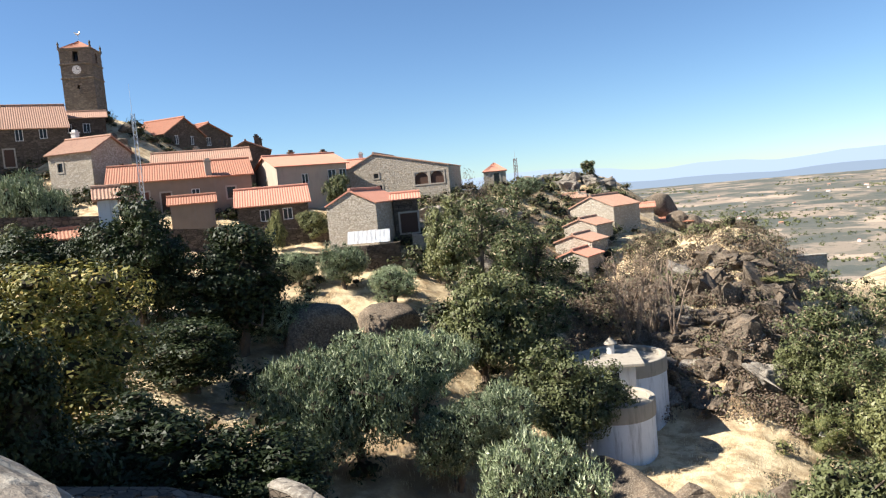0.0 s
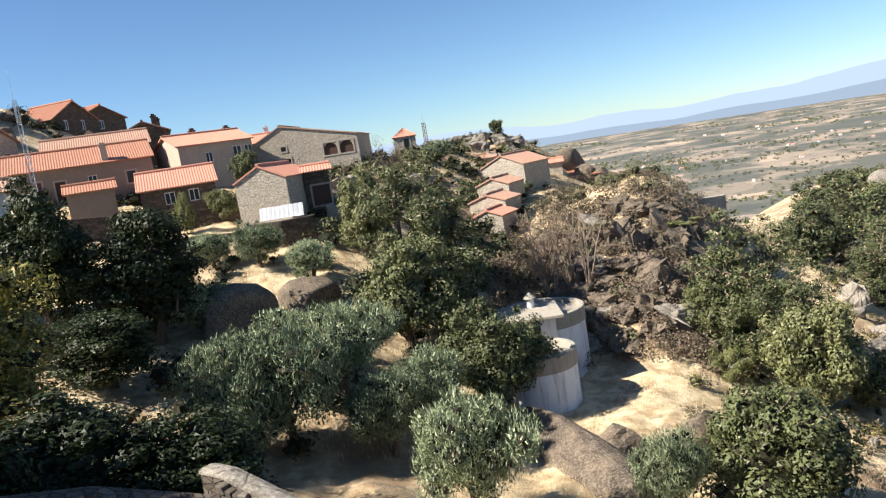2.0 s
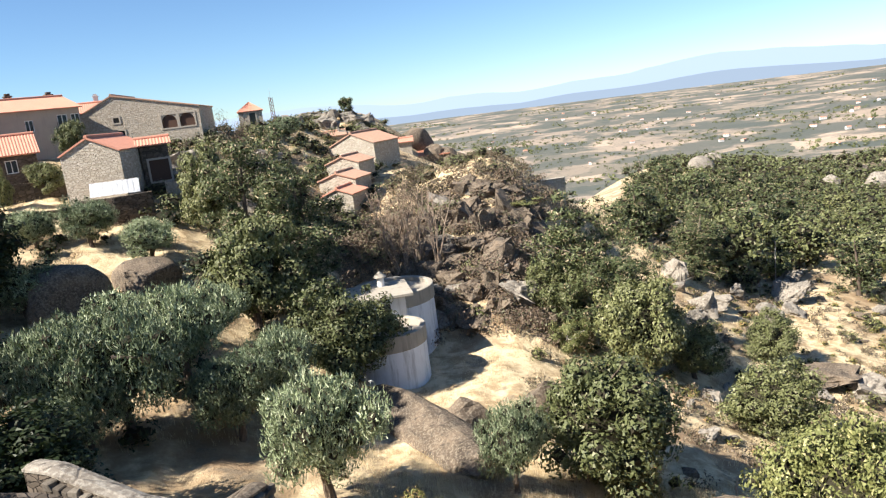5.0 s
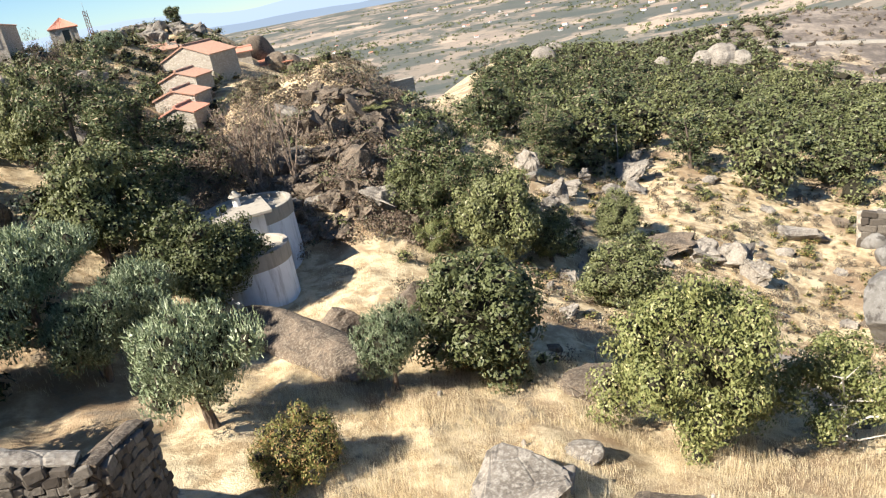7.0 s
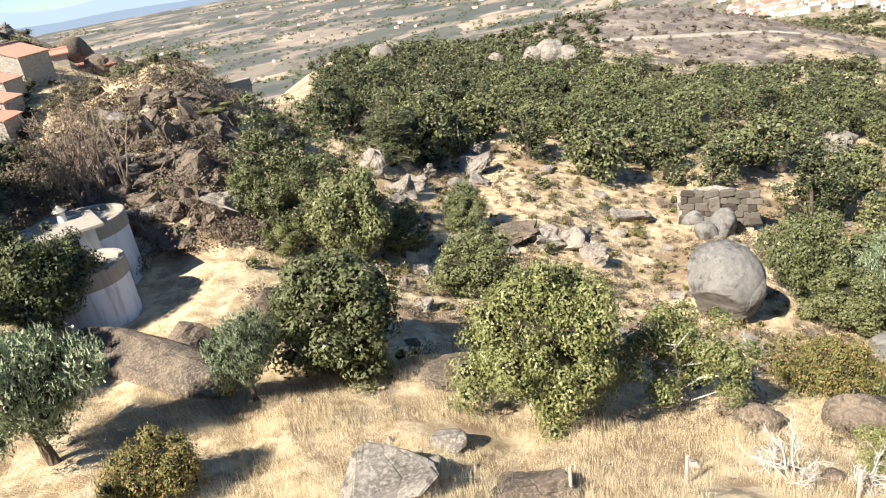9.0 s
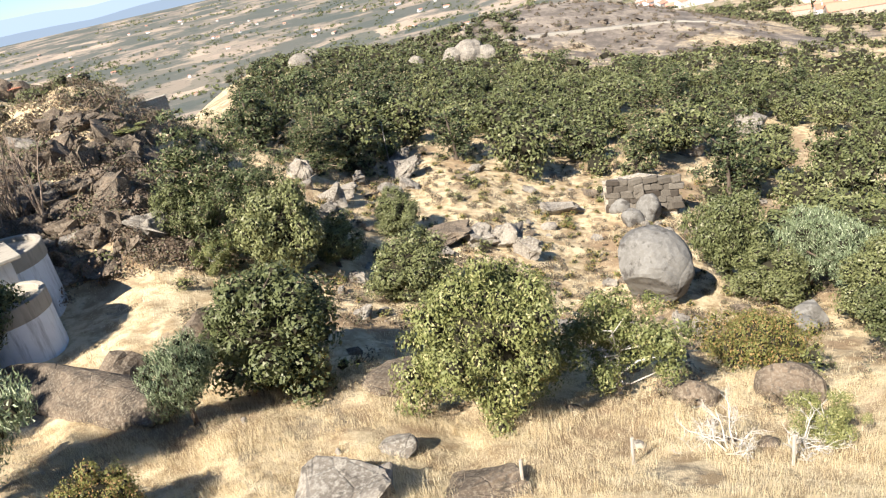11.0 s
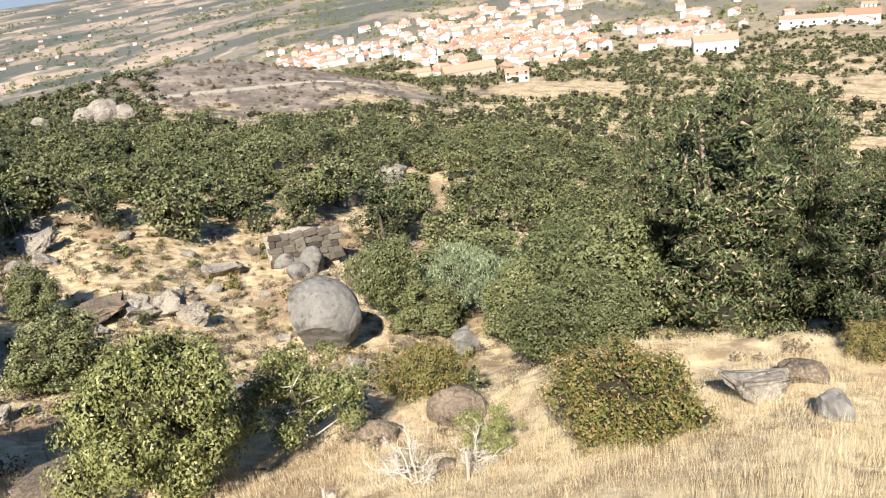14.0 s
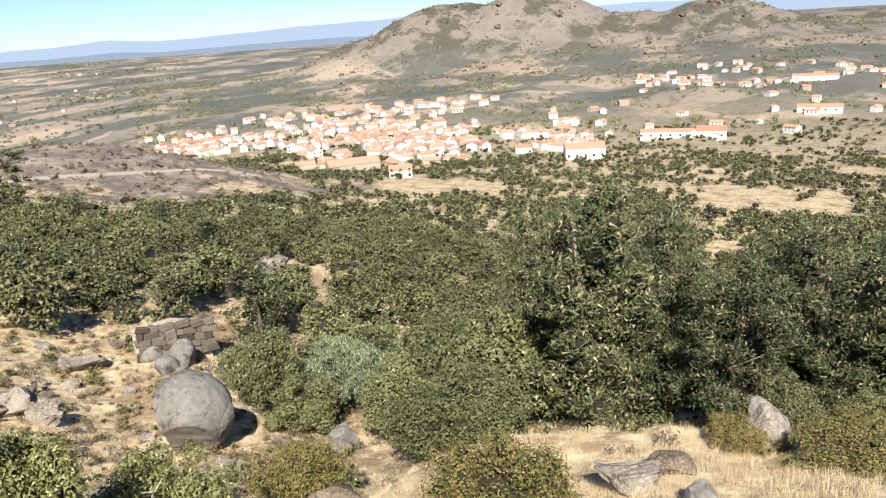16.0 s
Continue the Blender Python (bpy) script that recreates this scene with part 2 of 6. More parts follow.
WHITEWASH = plaster_material("weathered_whitewash", (0.76, 0.74, 0.71), (0.6, 0.58, 0.55))
TANK_WHITE = plaster_material("stained_tank_whitewash", (0.82, 0.83, 0.86), (0.62, 0.63, 0.66), (0.2, 0.195, 0.195), 0.03)
RENDER_GREY = plaster_material("grey_render", (0.3, 0.235, 0.18), (0.2, 0.155, 0.12))
CREAM = plaster_material("pale_render", (0.48, 0.4, 0.32), (0.36, 0.3, 0.24))
CONCRETE = plaster_material("stained_concrete", (0.4, 0.36, 0.3), (0.28, 0.245, 0.2), (0.1, 0.085, 0.07))


def tile_material(name, a, b, c3):
    n = Nodes(name)
    p = n.local()
    k, f = n.noise(p, 0.9, 5, 0.6), n.noise(p, 5.5, 3)
    c = n.mix(k, a, b)
    c = n.mix(n.ramp(f, (0.5, 0.0), (0.72, 0.8)), c, c3)
    return n.surface(c, 0.85, n.bump(f, 0.4, 0.03))


TILE = tile_material("terracotta_tiles", (0.37, 0.155, 0.1), (0.44, 0.215, 0.14), (0.24, 0.14, 0.1))
OLD_TILE = tile_material("faded_terracotta_tiles", (0.36, 0.2, 0.14), (0.45, 0.285, 0.205), (0.22, 0.145, 0.11))
NEW_TILE = tile_material("bright_terracotta_tiles", (0.5, 0.215, 0.145), (0.55, 0.28, 0.2), (0.4, 0.2, 0.145))


def plain(name, colour, roughness=0.6, metallic=0.0):
    n = Nodes(name)
    k = n.noise(n.local(), 7, 4)
    return n.surface(n.mix(k, colour, tuple(v * 0.75 for v in colour)), roughness, n.bump(k, 0.15, 0.01), metallic)


PAINT_WHITE = plain("white_paint", (0.8, 0.8, 0.78))
GLASS_DARK = plain("window_glass", (0.03, 0.035, 0.04), 0.12)
WOOD_DARK = plain("dark_wood", (0.09, 0.05, 0.035), 0.6)
WOOD_RED = plain("red_brown_wood", (0.16, 0.06, 0.045), 0.6)
STEEL = plain("galvanised_steel", (0.55, 0.56, 0.58), 0.4, 0.8)
IRON = plain("dark_iron", (0.04, 0.04, 0.045), 0.5, 0.5)
STONE_TRIM = plain("dressed_granite_trim", (0.42, 0.37, 0.31), 0.9)
SHEET = plain("white_plastic_sheet", (0.82, 0.84, 0.88), 0.45)
POST_WOOD = plain("grey_post_wood", (0.45, 0.4, 0.34), 0.9)
TARMAC = plain("grey_road_surface", (0.19, 0.18, 0.17), 0.9)
CAR_RED = plain("red_car_paint", (0.5, 0.03, 0.04), 0.3)
CAR_DARK = plain("grey_car_paint", (0.12, 0.13, 0.15), 0.3)
TYRE = plain("tyre_rubber", (0.02, 0.02, 0.02), 0.8)


def ground_material():
    n = Nodes("dry_hillside")
    p = n.place()
    sep = n.add("ShaderNodeSeparateXYZ", Vector=p)
    flat = n.add("ShaderNodeCombineXYZ", X=sep.outputs[0], Y=sep.outputs[1], Z=0.0).outputs[0]
    dist = n.add("ShaderNodeVectorMath", **{})
    dist.operation = "LENGTH"
    n.put(dist.inputs[0], flat)
    r = dist.outputs["Value"]
    patch, mid, fine = n.noise(p, 0.11, 6, 0.65), n.noise(p, 0.9, 5, 0.65), n.noise(p, 9, 4, 0.7)
    straw = n.mix(fine, (0.55, 0.43, 0.26), (0.76, 0.62, 0.41))
    straw = n.mix(n.ramp(mid, (0.42, 0.0), (0.6, 0.85)), straw, (0.3, 0.205, 0.11))
    soil = n.mix(fine, (0.17, 0.11, 0.065), (0.33, 0.225, 0.135))
    near = n.mix(n.ramp(patch, (0.49, 0.0), (0.6, 0.8)), straw, soil)
    near = n.mix(n.ramp(n.noise(p, 0.3, 6, 0.7), (0.57, 0.0), (0.62, 0.75)), near, (0.2, 0.16, 0.115))
    # the plain: fields, scrub and woods
    warp = n.add("ShaderNodeMapping", Vector=flat, Scale=(1.0, 1.0, 1.0), Rotation=(0, 0, 0.5)).outputs[0]
    wob = n.add("ShaderNodeTexNoise", Vector=flat, Scale=0.006, Detail=4.0)
    vm = n.add("ShaderNodeVectorMath", **{})
    vm.operation = "MULTIPLY_ADD"
    n.put(vm.inputs[0], wob.outputs["Color"])
    vm.inputs[1].default_value = (160, 160, 0)
    n.put(vm.inputs[2], warp)
    field = n.add("ShaderNodeSeparateColor", Color=n.cells(vm.outputs[0], 0.008, "F1", "Color")).outputs[0]
    crop = n.ramp(field, (0.0, (0.37, 0.29, 0.22)), (0.25, (0.22, 0.18, 0.145)), (0.4, (0.1, 0.105, 0.085)), (0.55, (0.3, 0.235, 0.18)), (0.75, (0.19, 0.165, 0.13)), (1.0, (0.4, 0.31, 0.235)))
    wood = n.noise(flat, 0.0042, 9, 0.68)
    far = n.mix(n.ramp(wood, (0.46, 0.0), (0.52, 0.85)), crop, (0.075, 0.085, 0.075))
    far = n.mix(n.ramp(n.noise(flat, 0.05, 6, 0.75), (0.57, 0.0), (0.63, 0.8)), far, (0.06, 0.07, 0.048))
    w = n.ramp(n.maths("MULTIPLY", r, 1 / 1600), (0.16, 0.0), (0.6, 1.0))
    c = n.mix(w, near, far)
    # the burnt slope
    off = n.add("ShaderNodeVectorMath", **{})
    off.operation = "DISTANCE"
    n.put(off.inputs[0], flat)
    off.inputs[1].default_value = (300, 186, 0)
    burn = n.maths("ADD", n.maths("MULTIPLY", off.outputs["Value"], 1 / 300), n.maths("MULTIPLY", n.noise(flat, 0.03, 7, 0.75), 1.2))
    c = n.mix(n.ramp(burn, (0.86, 0.9), (1.1, 0.0)), c, n.mix(n.ramp(n.noise(flat, 0.06, 8, 0.75), (0.45, 0.0), (0.6, 1.0)), (0.1, 0.085, 0.078), (0.3, 0.25, 0.205)))
    # bare rock on the far hill
    hill = n.ramp(n.maths("MULTIPLY", n.maths("ADD", sep.outputs[2], 140.0), 1 / 200), (0.28, 0.0), (0.5, 1.0))
    rocky = n.mix(n.noise(p, 0.035, 7, 0.7), (0.1, 0.09, 0.08), (0.25, 0.215, 0.18))
    rocky = n.mix(n.ramp(n.noise(p, 0.011, 7, 0.7), (0.48, 0.0), (0.55, 0.85)), rocky, (0.06, 0.056, 0.04))
    gate = n.ramp(n.maths("MULTIPLY", r, 1 / 2000), (0.55, 0.0), (0.7, 1.0))
    c = n.mix(n.maths("MULTIPLY", hill, gate), c, rocky)
    h = n.maths("ADD", fine, n.maths("MULTIPLY", mid, 1.5))
    return n.surface(c, 0.95, n.bump(h, 0.7, 0.12))


GROUND = ground_material()


def grass_material():
    n = Nodes("dry_grass")
    rnd = n.add("ShaderNodeNewGeometry").outputs["Random Per Island"]
    c = n.ramp(rnd, (0.0, (0.6, 0.46, 0.28)), (0.5, (0.8, 0.67, 0.45)), (0.93, (0.88, 0.8, 0.6)), (1.0, (0.36, 0.32, 0.13)))
    return n.surface(c, 0.7, through=(0.62, 0.48, 0.24), share=0.35)


GRASS = grass_material()


# ---- making meshes ----
def part(name, bm, material, parent=None, label="", smooth=False):
    me = bpy.data.meshes.new(name)
    bm.normal_update()
    bm.to_mesh(me)
    bm.free()
    return dress(name, me, material, parent, label, smooth)


def dress(name, me, material, parent=None, label="", smooth=False):
    if not me.materials:
        me.materials.append(material)
    if smooth:
        me.polygons.foreach_set("use_smooth", [True] * len(me.polygons))
    ob = new(name, me)
    ob.parent = parent
    return tagged(ob, label)


def soup(name, verts, faces):
    """A mesh out of arrays; every face has the same number of corners."""
    me = bpy.data.meshes.new(name)
    verts, faces = np.asarray(verts, np.float32), np.asarray(faces, np.int32)
    me.vertices.add(len(verts))
    me.vertices.foreach_set("co", verts.ravel())
    k = faces.shape[1]
    me.loops.add(faces.size)
    me.loops.foreach_set("vertex_index", faces.ravel())
    me.polygons.add(len(faces))
    me.polygons.foreach_set("loop_start", np.arange(0, faces.size, k, dtype=np.int32))
    me.update(calc_edges=True)
    return me


def thing(name, x, y, z, yaw=0, label="", category="", group="", kind=""):
    ob = new(name)
    ob.matrix_world = pose(x, y, z, 0, 0, yaw)
    ob.empty_display_size = 0.3
    return tagged(ob, label, category, group, kind)


def box(bm, x0, x1, y0, y1, z0, z1, soft=0.0):
    m = Matrix.Translation(((x0 + x1) / 2, (y0 + y1) / 2, (z0 + z1) / 2)) @ Matrix.Diagonal((x1 - x0, y1 - y0, z1 - z0, 1))
    vs = bmesh.ops.create_cube(bm, size=1, matrix=m)["verts"]
    if soft:
        es = list({e for v in vs for e in v.link_edges})
        bmesh.ops.bevel(bm, geom=es, offset=soft, segments=1, affect="EDGES")
    return bm


def slab(x0, x1, y0, y1, z0, z1, soft=0.0):
    return box(bmesh.new(), x0, x1, y0, y1, z0, z1, soft)


def tube(bm, pts, radii, sides=6):
    """A tapered tube along points."""
    rings = []
    for i, p in enumerate(pts):
        p = Vector(p)
        d = (Vector(pts[min(i + 1, len(pts) - 1)]) - Vector(pts[max(i - 1, 0)])).normalized()
        q = d.to_track_quat("Z", "Y")
        rings.append([bm.verts.new(p + q @ Vector((math.cos(a) * radii[i], math.sin(a) * radii[i], 0))) for a in (2 * math.pi * k / sides for k in range(sides))])
    for a, b in zip(rings, rings[1:]):
        for k in range(sides):
            bm.faces.new((a[k], a[(k + 1) % sides], b[(k + 1) % sides], b[k]))
    bm.faces.new(rings[0][::-1])
    bm.faces.new(rings[-1])
    return bm


# ---- ground ----
def build_ground():
    bearing = np.concatenate([np.arange(-62, 130, 0.65), np.arange(130, 298, 3.0)])
    dist = [1.0]
    while dist[-1] < 4900:
        r = dist[-1]
        dist.append(r + max(0.3, r * (0.016 if 14 < r < 130 else 0.028)))
    dist = np.array(dist)
    a, r = np.meshgrid(np.radians(bearing), dist)
    x, y = r * np.sin(a), r * np.cos(a)
    z = terrain(x, y)
    nb, nd = len(bearing), len(dist)
    verts = np.stack([x, y, z], -1).reshape(-1, 3)
    i, j = np.meshgrid(np.arange(nd - 1), np.arange(nb), indexing="ij")
    k = (j + 1) % nb
    faces = np.stack([i * nb + j, (i + 1) * nb + j, (i + 1) * nb + k, i * nb + k], -1).reshape(-1, 4)
    me = soup("ground", verts, faces[:, ::-1])
    # the terrace underfoot
    ob = dress("ground", me, GROUND, None, "dry straw-coloured hillside with rocky soil and far fields", True)
    bm = bmesh.new()
    bm.from_mesh(me)
    rim = [v for v in bm.verts if v.co.xy.length < 1.02]
    bm.verts.ensure_lookup_table()
    bm.faces.new(sorted(rim, key=lambda v: math.atan2(v.co.y, v.co.x)))
    bmesh.ops.recalc_face_normals(bm, faces=bm.faces)
    bm.to_mesh(me)
    bm.free()
    return tagged(ob, category="ground", kind="structure")


build_ground()


# ---- plants ----
def puff(n):
    """Unit ball of triangles: the six sides of a cube, each cut n by n and blown round."""
    g = np.linspace(-1, 1, n + 1)
    u, v = (k.ravel() for k in np.meshgrid(g, g))
    pts, quads = [], []
    for axis, sign in itertools.product(range(3), (-1.0, 1.0)):
        p = np.zeros((len(u), 3))
        p[:, axis], p[:, (axis + 1) % 3], p[:, (axis + 2) % 3] = sign, u, v
        base = len(pts) * len(u)
        for r, c in itertools.product(range(n), repeat=2):
            k = base + r * (n + 1) + c
            quads += [(k, k + 1, k + n + 2), (k, k + n + 2, k + n + 1)]
        pts.append(p / np.linalg.norm(p, axis=1, keepdims=True))
    return np.concatenate(pts), np.array(quads)


def leaf_cloud(rng, centres, radii, count, length, width, droop=0.0, squash=0.8, core=0.0, heart=None):
    """Small kite-shaped leaves round the given clump centres, turned mostly outwards. core: solid dark filling for the
    shade inside each clump; heart: middle and half sizes of the same filling for the whole crown.
    """
    n = len(centres)
    per = np.maximum(8, (count * radii ** 2 / np.sum(radii ** 2)).astype(int))
    which = np.repeat(np.arange(n), per)
    d = rng.normal(size=(len(which), 3))
    d /= np.linalg.norm(d, axis=1, keepdims=True)
    low = 0.5 if core else 0.4
    rad = radii[which] * (low + (1.08 - low) * rng.random(len(which)) ** 0.7)
    p = centres[which] + d * rad[:, None] * np.array([1, 1, squash])
    nrm = 1.9 * d + 0.55 * rng.normal(size=d.shape) + np.array([0, 0, 0.3])
    nrm /= np.linalg.norm(nrm, axis=1, keepdims=True)
    along = np.cross(nrm, rng.normal(size=d.shape)) + np.array([0, 0, -droop]) + d * max(0.0, -droop) * 0.5
    along /= np.linalg.norm(along, axis=1, keepdims=True)
    side = np.cross(nrm, along)
    side /= np.linalg.norm(side, axis=1, keepdims=True) + 1e-9
    ln = length * (0.6 + 0.8 * rng.random(len(p)))[:, None]
    wd = width * (0.6 + 0.8 * rng.random(len(p)))[:, None]
    v = np.stack([p - along * ln / 2 - side * wd / 2, p - along * ln / 2 + side * wd / 2 + nrm * wd * 0.2, p + along * ln / 2], 1).reshape(-1, 3)
    f = np.arange(len(v)).reshape(-1, 3)
    leaves = len(f)
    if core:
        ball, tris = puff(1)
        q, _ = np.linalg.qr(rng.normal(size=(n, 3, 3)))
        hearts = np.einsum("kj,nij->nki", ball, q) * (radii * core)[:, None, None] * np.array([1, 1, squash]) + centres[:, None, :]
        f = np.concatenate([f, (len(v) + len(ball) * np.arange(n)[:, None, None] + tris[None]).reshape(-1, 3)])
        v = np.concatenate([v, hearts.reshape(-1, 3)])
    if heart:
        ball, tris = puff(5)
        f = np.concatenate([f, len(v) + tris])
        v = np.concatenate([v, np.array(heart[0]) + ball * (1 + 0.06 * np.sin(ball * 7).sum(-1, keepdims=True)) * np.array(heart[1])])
    return v, f, leaves


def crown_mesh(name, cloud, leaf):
    """Leaves in their material, the shade-dark filling of the crown in its own."""
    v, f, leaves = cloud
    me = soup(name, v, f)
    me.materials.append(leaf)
    me.materials.append(TWIG_SHADE)
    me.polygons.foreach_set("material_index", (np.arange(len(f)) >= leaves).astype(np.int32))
    return me


# kind: crown width, height, crown's foot, clumps, clump radius, leaves, leaf length, leaf width, droop, trunk radius, leaf material, bark
KINDS = {
    "olive_tree": (5.0, 4.2, 0.8, 95, 0.56, 19000, 0.18, 0.05, -1.3, 0.2, OLIVE, BARK, "olive tree with silvery grey-green crown in dry grass"),
    "oak_tree": (6.0, 5.6, 0.2, 115, 0.62, 18500, 0.165, 0.115, 0.0, 0.22, OAK, BARK, "evergreen oak with dense dull green crown"),
    "dark_tree": (5.0, 7.0, 0.4, 105, 0.66, 18000, 0.17, 0.12, 0.0, 0.22, DARK, BARK, "dense leafy tree with shade put into its dark green leaves"),
    "green_shrub": (6.5, 5.0, 0.1, 150, 0.55, 40000, 0.11, 0.075, 0.0, 0.15, BRIGHT, BARK, "rounded light green leafy shrub on the dry slope"),
    "open_tree": (5.0, 4.0, 0.4, 46, 0.5, 11000, 0.12, 0.08, 0.0, 0.1, BRIGHT, DEAD, "thin open-crowned small tree with pale leaves"),
    "gum_tree": (8.0, 16.0, 0.4, 170, 0.78, 18500, 0.28, 0.095, 0.8, 0.3, GUM, PALE_BARK, "tall eucalyptus with ragged drooping grey-green crown"),
    "mixed_tree": (5.5, 11.0, 0.5, 105, 0.6, 15000, 0.19, 0.09, 0.3, 0.2, GUM, BARK, "tall ragged tree with thin green crown"),
    "yellowing_tree": (8.0, 10.0, 0.8, 110, 0.9, 24000, 0.18, 0.115, 0.0, 0.25, GOLD, BARK, "broad tree with yellowing autumn leaves"),
    "bramble_bush": (6.0, 2.6, 0.0, 120, 0.5, 22000, 0.105, 0.065, 0.0, 0.05, BRAMBLE, BARK, "low bramble bush with yellow-green leaves"),
    "dry_bush": (3.5, 3.5, 0.1, 40, 0.5, 4000, 0.12, 0.03, 0.0, 0.06, RUST, BARK, "leafless greyish brown dry bush"),
    "lone_tree": (3.0, 4.0, 1.5, 34, 0.4, 4200, 0.15, 0.09, 0.0, 0.07, GUM, BARK, "small lone tree with a round crown on the ridge"),
    "wood_tree": (7.5, 6.5, 0.6, 70, 0.88, 2300, 0.36, 0.24, 0.0, 0.25, OAK, BARK, "evergreen oak in the wooded hollow"),
    "wood_gum": (6.0, 12.0, 0.6, 66, 0.82, 2200, 0.42, 0.18, 0.6, 0.22, GUM, BARK, "slender eucalyptus in the wooded hollow"),
    "wood_shrub": (5.0, 4.0, 0.1, 36, 0.75, 2000, 0.28, 0.19, 0.0, 0.15, BRIGHT, BARK, "light green shrub at the edge of the wood"),
}
GROWN = {}


def grow(kind, variant):
    """Trunk and crown meshes of one tree, at its kind's nominal size."""
    w, h, foot, clumps, cr, leaves, ll, lw, droop, tr, leafm, bark, _ = KINDS[kind]
    rng = np.random.default_rng(sum(map(ord, kind)) * 7 + variant)
    tall = h > 9
    cz, hz = (foot + h) / 2, (h - foot) / 2
    thin, dense = kind in ("open_tree", "dry_bush"), not tall and kind not in ("open_tree", "dry_bush")
    rad = 0.5 + 0.5 * rng.random(clumps) ** 0.7 if dense else rng.random(clumps) ** 0.38
    if dense:
        # clumps spread evenly over the crown
        k = np.arange(clumps)
        up = 1 - 2 * (k + 0.5) / clumps
        turn = k * 2.39996 + variant
        d = np.stack([np.sqrt(1 - up * up) * np.cos(turn), np.sqrt(1 - up * up) * np.sin(turn), up], -1) + rng.normal(size=(clumps, 3)) * 0.13
    else:
        d = rng.normal(size=(clumps, 3))
    d /= np.linalg.norm(d, axis=1, keepdims=True)
    if dense:
        # a few broad lobes with hollows between them
        way = rng.normal(size=(7, 3))
        way /= np.linalg.norm(way, axis=1, keepdims=True)
        rad = rad * (0.68 + 0.46 * np.max((d @ way.T) ** 4 * (d @ way.T > 0), axis=1))
    lump = 1 + 0.12 * np.sin(3 * np.arctan2(d[:, 1], d[:, 0]) + variant * 2.1) + 0.1 * np.sin(4 * d[:, 2] + variant)
    c = d * (rad * lump)[:, None] * np.array([w / 2 - cr * 0.45, w / 2 - cr * 0.45, hz - cr * 0.35])
    if dense:
        c[:, :2] *= np.where(d[:, 2] < 0.1, np.minimum(1.45, (np.hypot(d[:, 0], d[:, 1]) + 0.05) ** -0.6), 1.0)[:, None]
    if tall:
        # ragged columns of foliage round a few leaders of unequal height
        n_lead = 6
        ang = np.arange(n_lead) * 2.4 + rng.random(n_lead) * 0.7
        out = w * (0.1 + 0.27 * rng.random(n_lead))
        top_of = h * (0.62 + 0.38 * rng.random(n_lead))
        top_of[0], out[0] = h, w * 0.05
        k, up = np.arange(clumps) % n_lead, rng.random(clumps) ** 0.9
        wide = w * (0.15 - 0.09 * up)
        c[:, 0] = np.cos(ang[k]) * out[k] * (0.55 + 0.6 * up) + rng.normal(size=clumps) * wide
        c[:, 1] = np.sin(ang[k]) * out[k] * (0.55 + 0.6 * up) + rng.normal(size=clumps) * wide
        c[:, 2] = foot + up * (top_of[k] - foot - cr * 0.5) - cz
    c[:, 2] += cz
    c[:, 2] = np.maximum(c[:, 2], cr * 0.55)
    rr = cr * (0.5 + 1.05 * rng.random(clumps) ** 1.3)
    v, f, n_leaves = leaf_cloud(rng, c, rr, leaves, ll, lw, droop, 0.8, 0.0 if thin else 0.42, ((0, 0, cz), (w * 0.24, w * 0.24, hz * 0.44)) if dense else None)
    v[:, 2] = np.maximum(v[:, 2], 0.03)
    crown = crown_mesh("crown", (v, f, n_leaves), leafm)
    bm = bmesh.new()
    top = foot + (h - foot) * (0.8 if tall else 0.45)
    lean = rng.normal(size=2) * 0.12 * h / 4
    spine = [(lean[0] * s + 0.12 * math.sin(3 * s + variant), lean[1] * s + 0.1 * math.sin(4 * s), top * s - 0.25 * (1 - s)) for s in (0, 0.12, 0.3, 0.55, 0.8, 1)]
    tube(bm, spine, [tr * 1.5, tr * 1.1, tr, tr * 0.8, tr * 0.5, tr * 0.15], 8)
    pick = rng.permutation(clumps)[:14 if ll < 0.3 else 8]
    for k in pick:
        e = Vector(c[k])
        s = min(0.9, max(0.15, (e.z - 0.3 * h * rng.random()) / top))
        a = Vector((lean[0] * s, lean[1] * s, top * s))
        m = (a + e) / 2 + Vector(rng.normal(size=3)) * 0.06 * w
        tube(bm, [a, m, e], [tr * 0.45 * (1 - 0.5 * s), tr * 0.28, tr * 0.08], 5)
    trunk = bpy.data.meshes.new("trunk")
    bm.to_mesh(trunk)
    bm.free()
    trunk.materials.append(bark)
    return trunk, crown


def plant(kind, x, y, w, h, variant=0, yaw=0.0, z=None, label="", group=""):
    key = (kind, variant % 4)
    if key not in GROWN:
        GROWN[key] = grow(*key)
    trunk, crown = GROWN[key]
    nominal = KINDS[kind]
    z = ground(x, y) - 0.05 if z is None else z
    name = {"wood_tree": "oak_tree", "wood_gum": "gum_tree", "wood_shrub": "green_shrub"}.get(kind, kind)
    ob = thing(name, x, y, z, yaw, label or nominal[12], "bush" if "bush" in name or "shrub" in name else "tree", group)
    ob.scale = (w / nominal[0], w / nominal[0], h / nominal[1])
    dress("trunk", trunk, None, ob)
    dress("crown", crown, None, ob)
    return ob


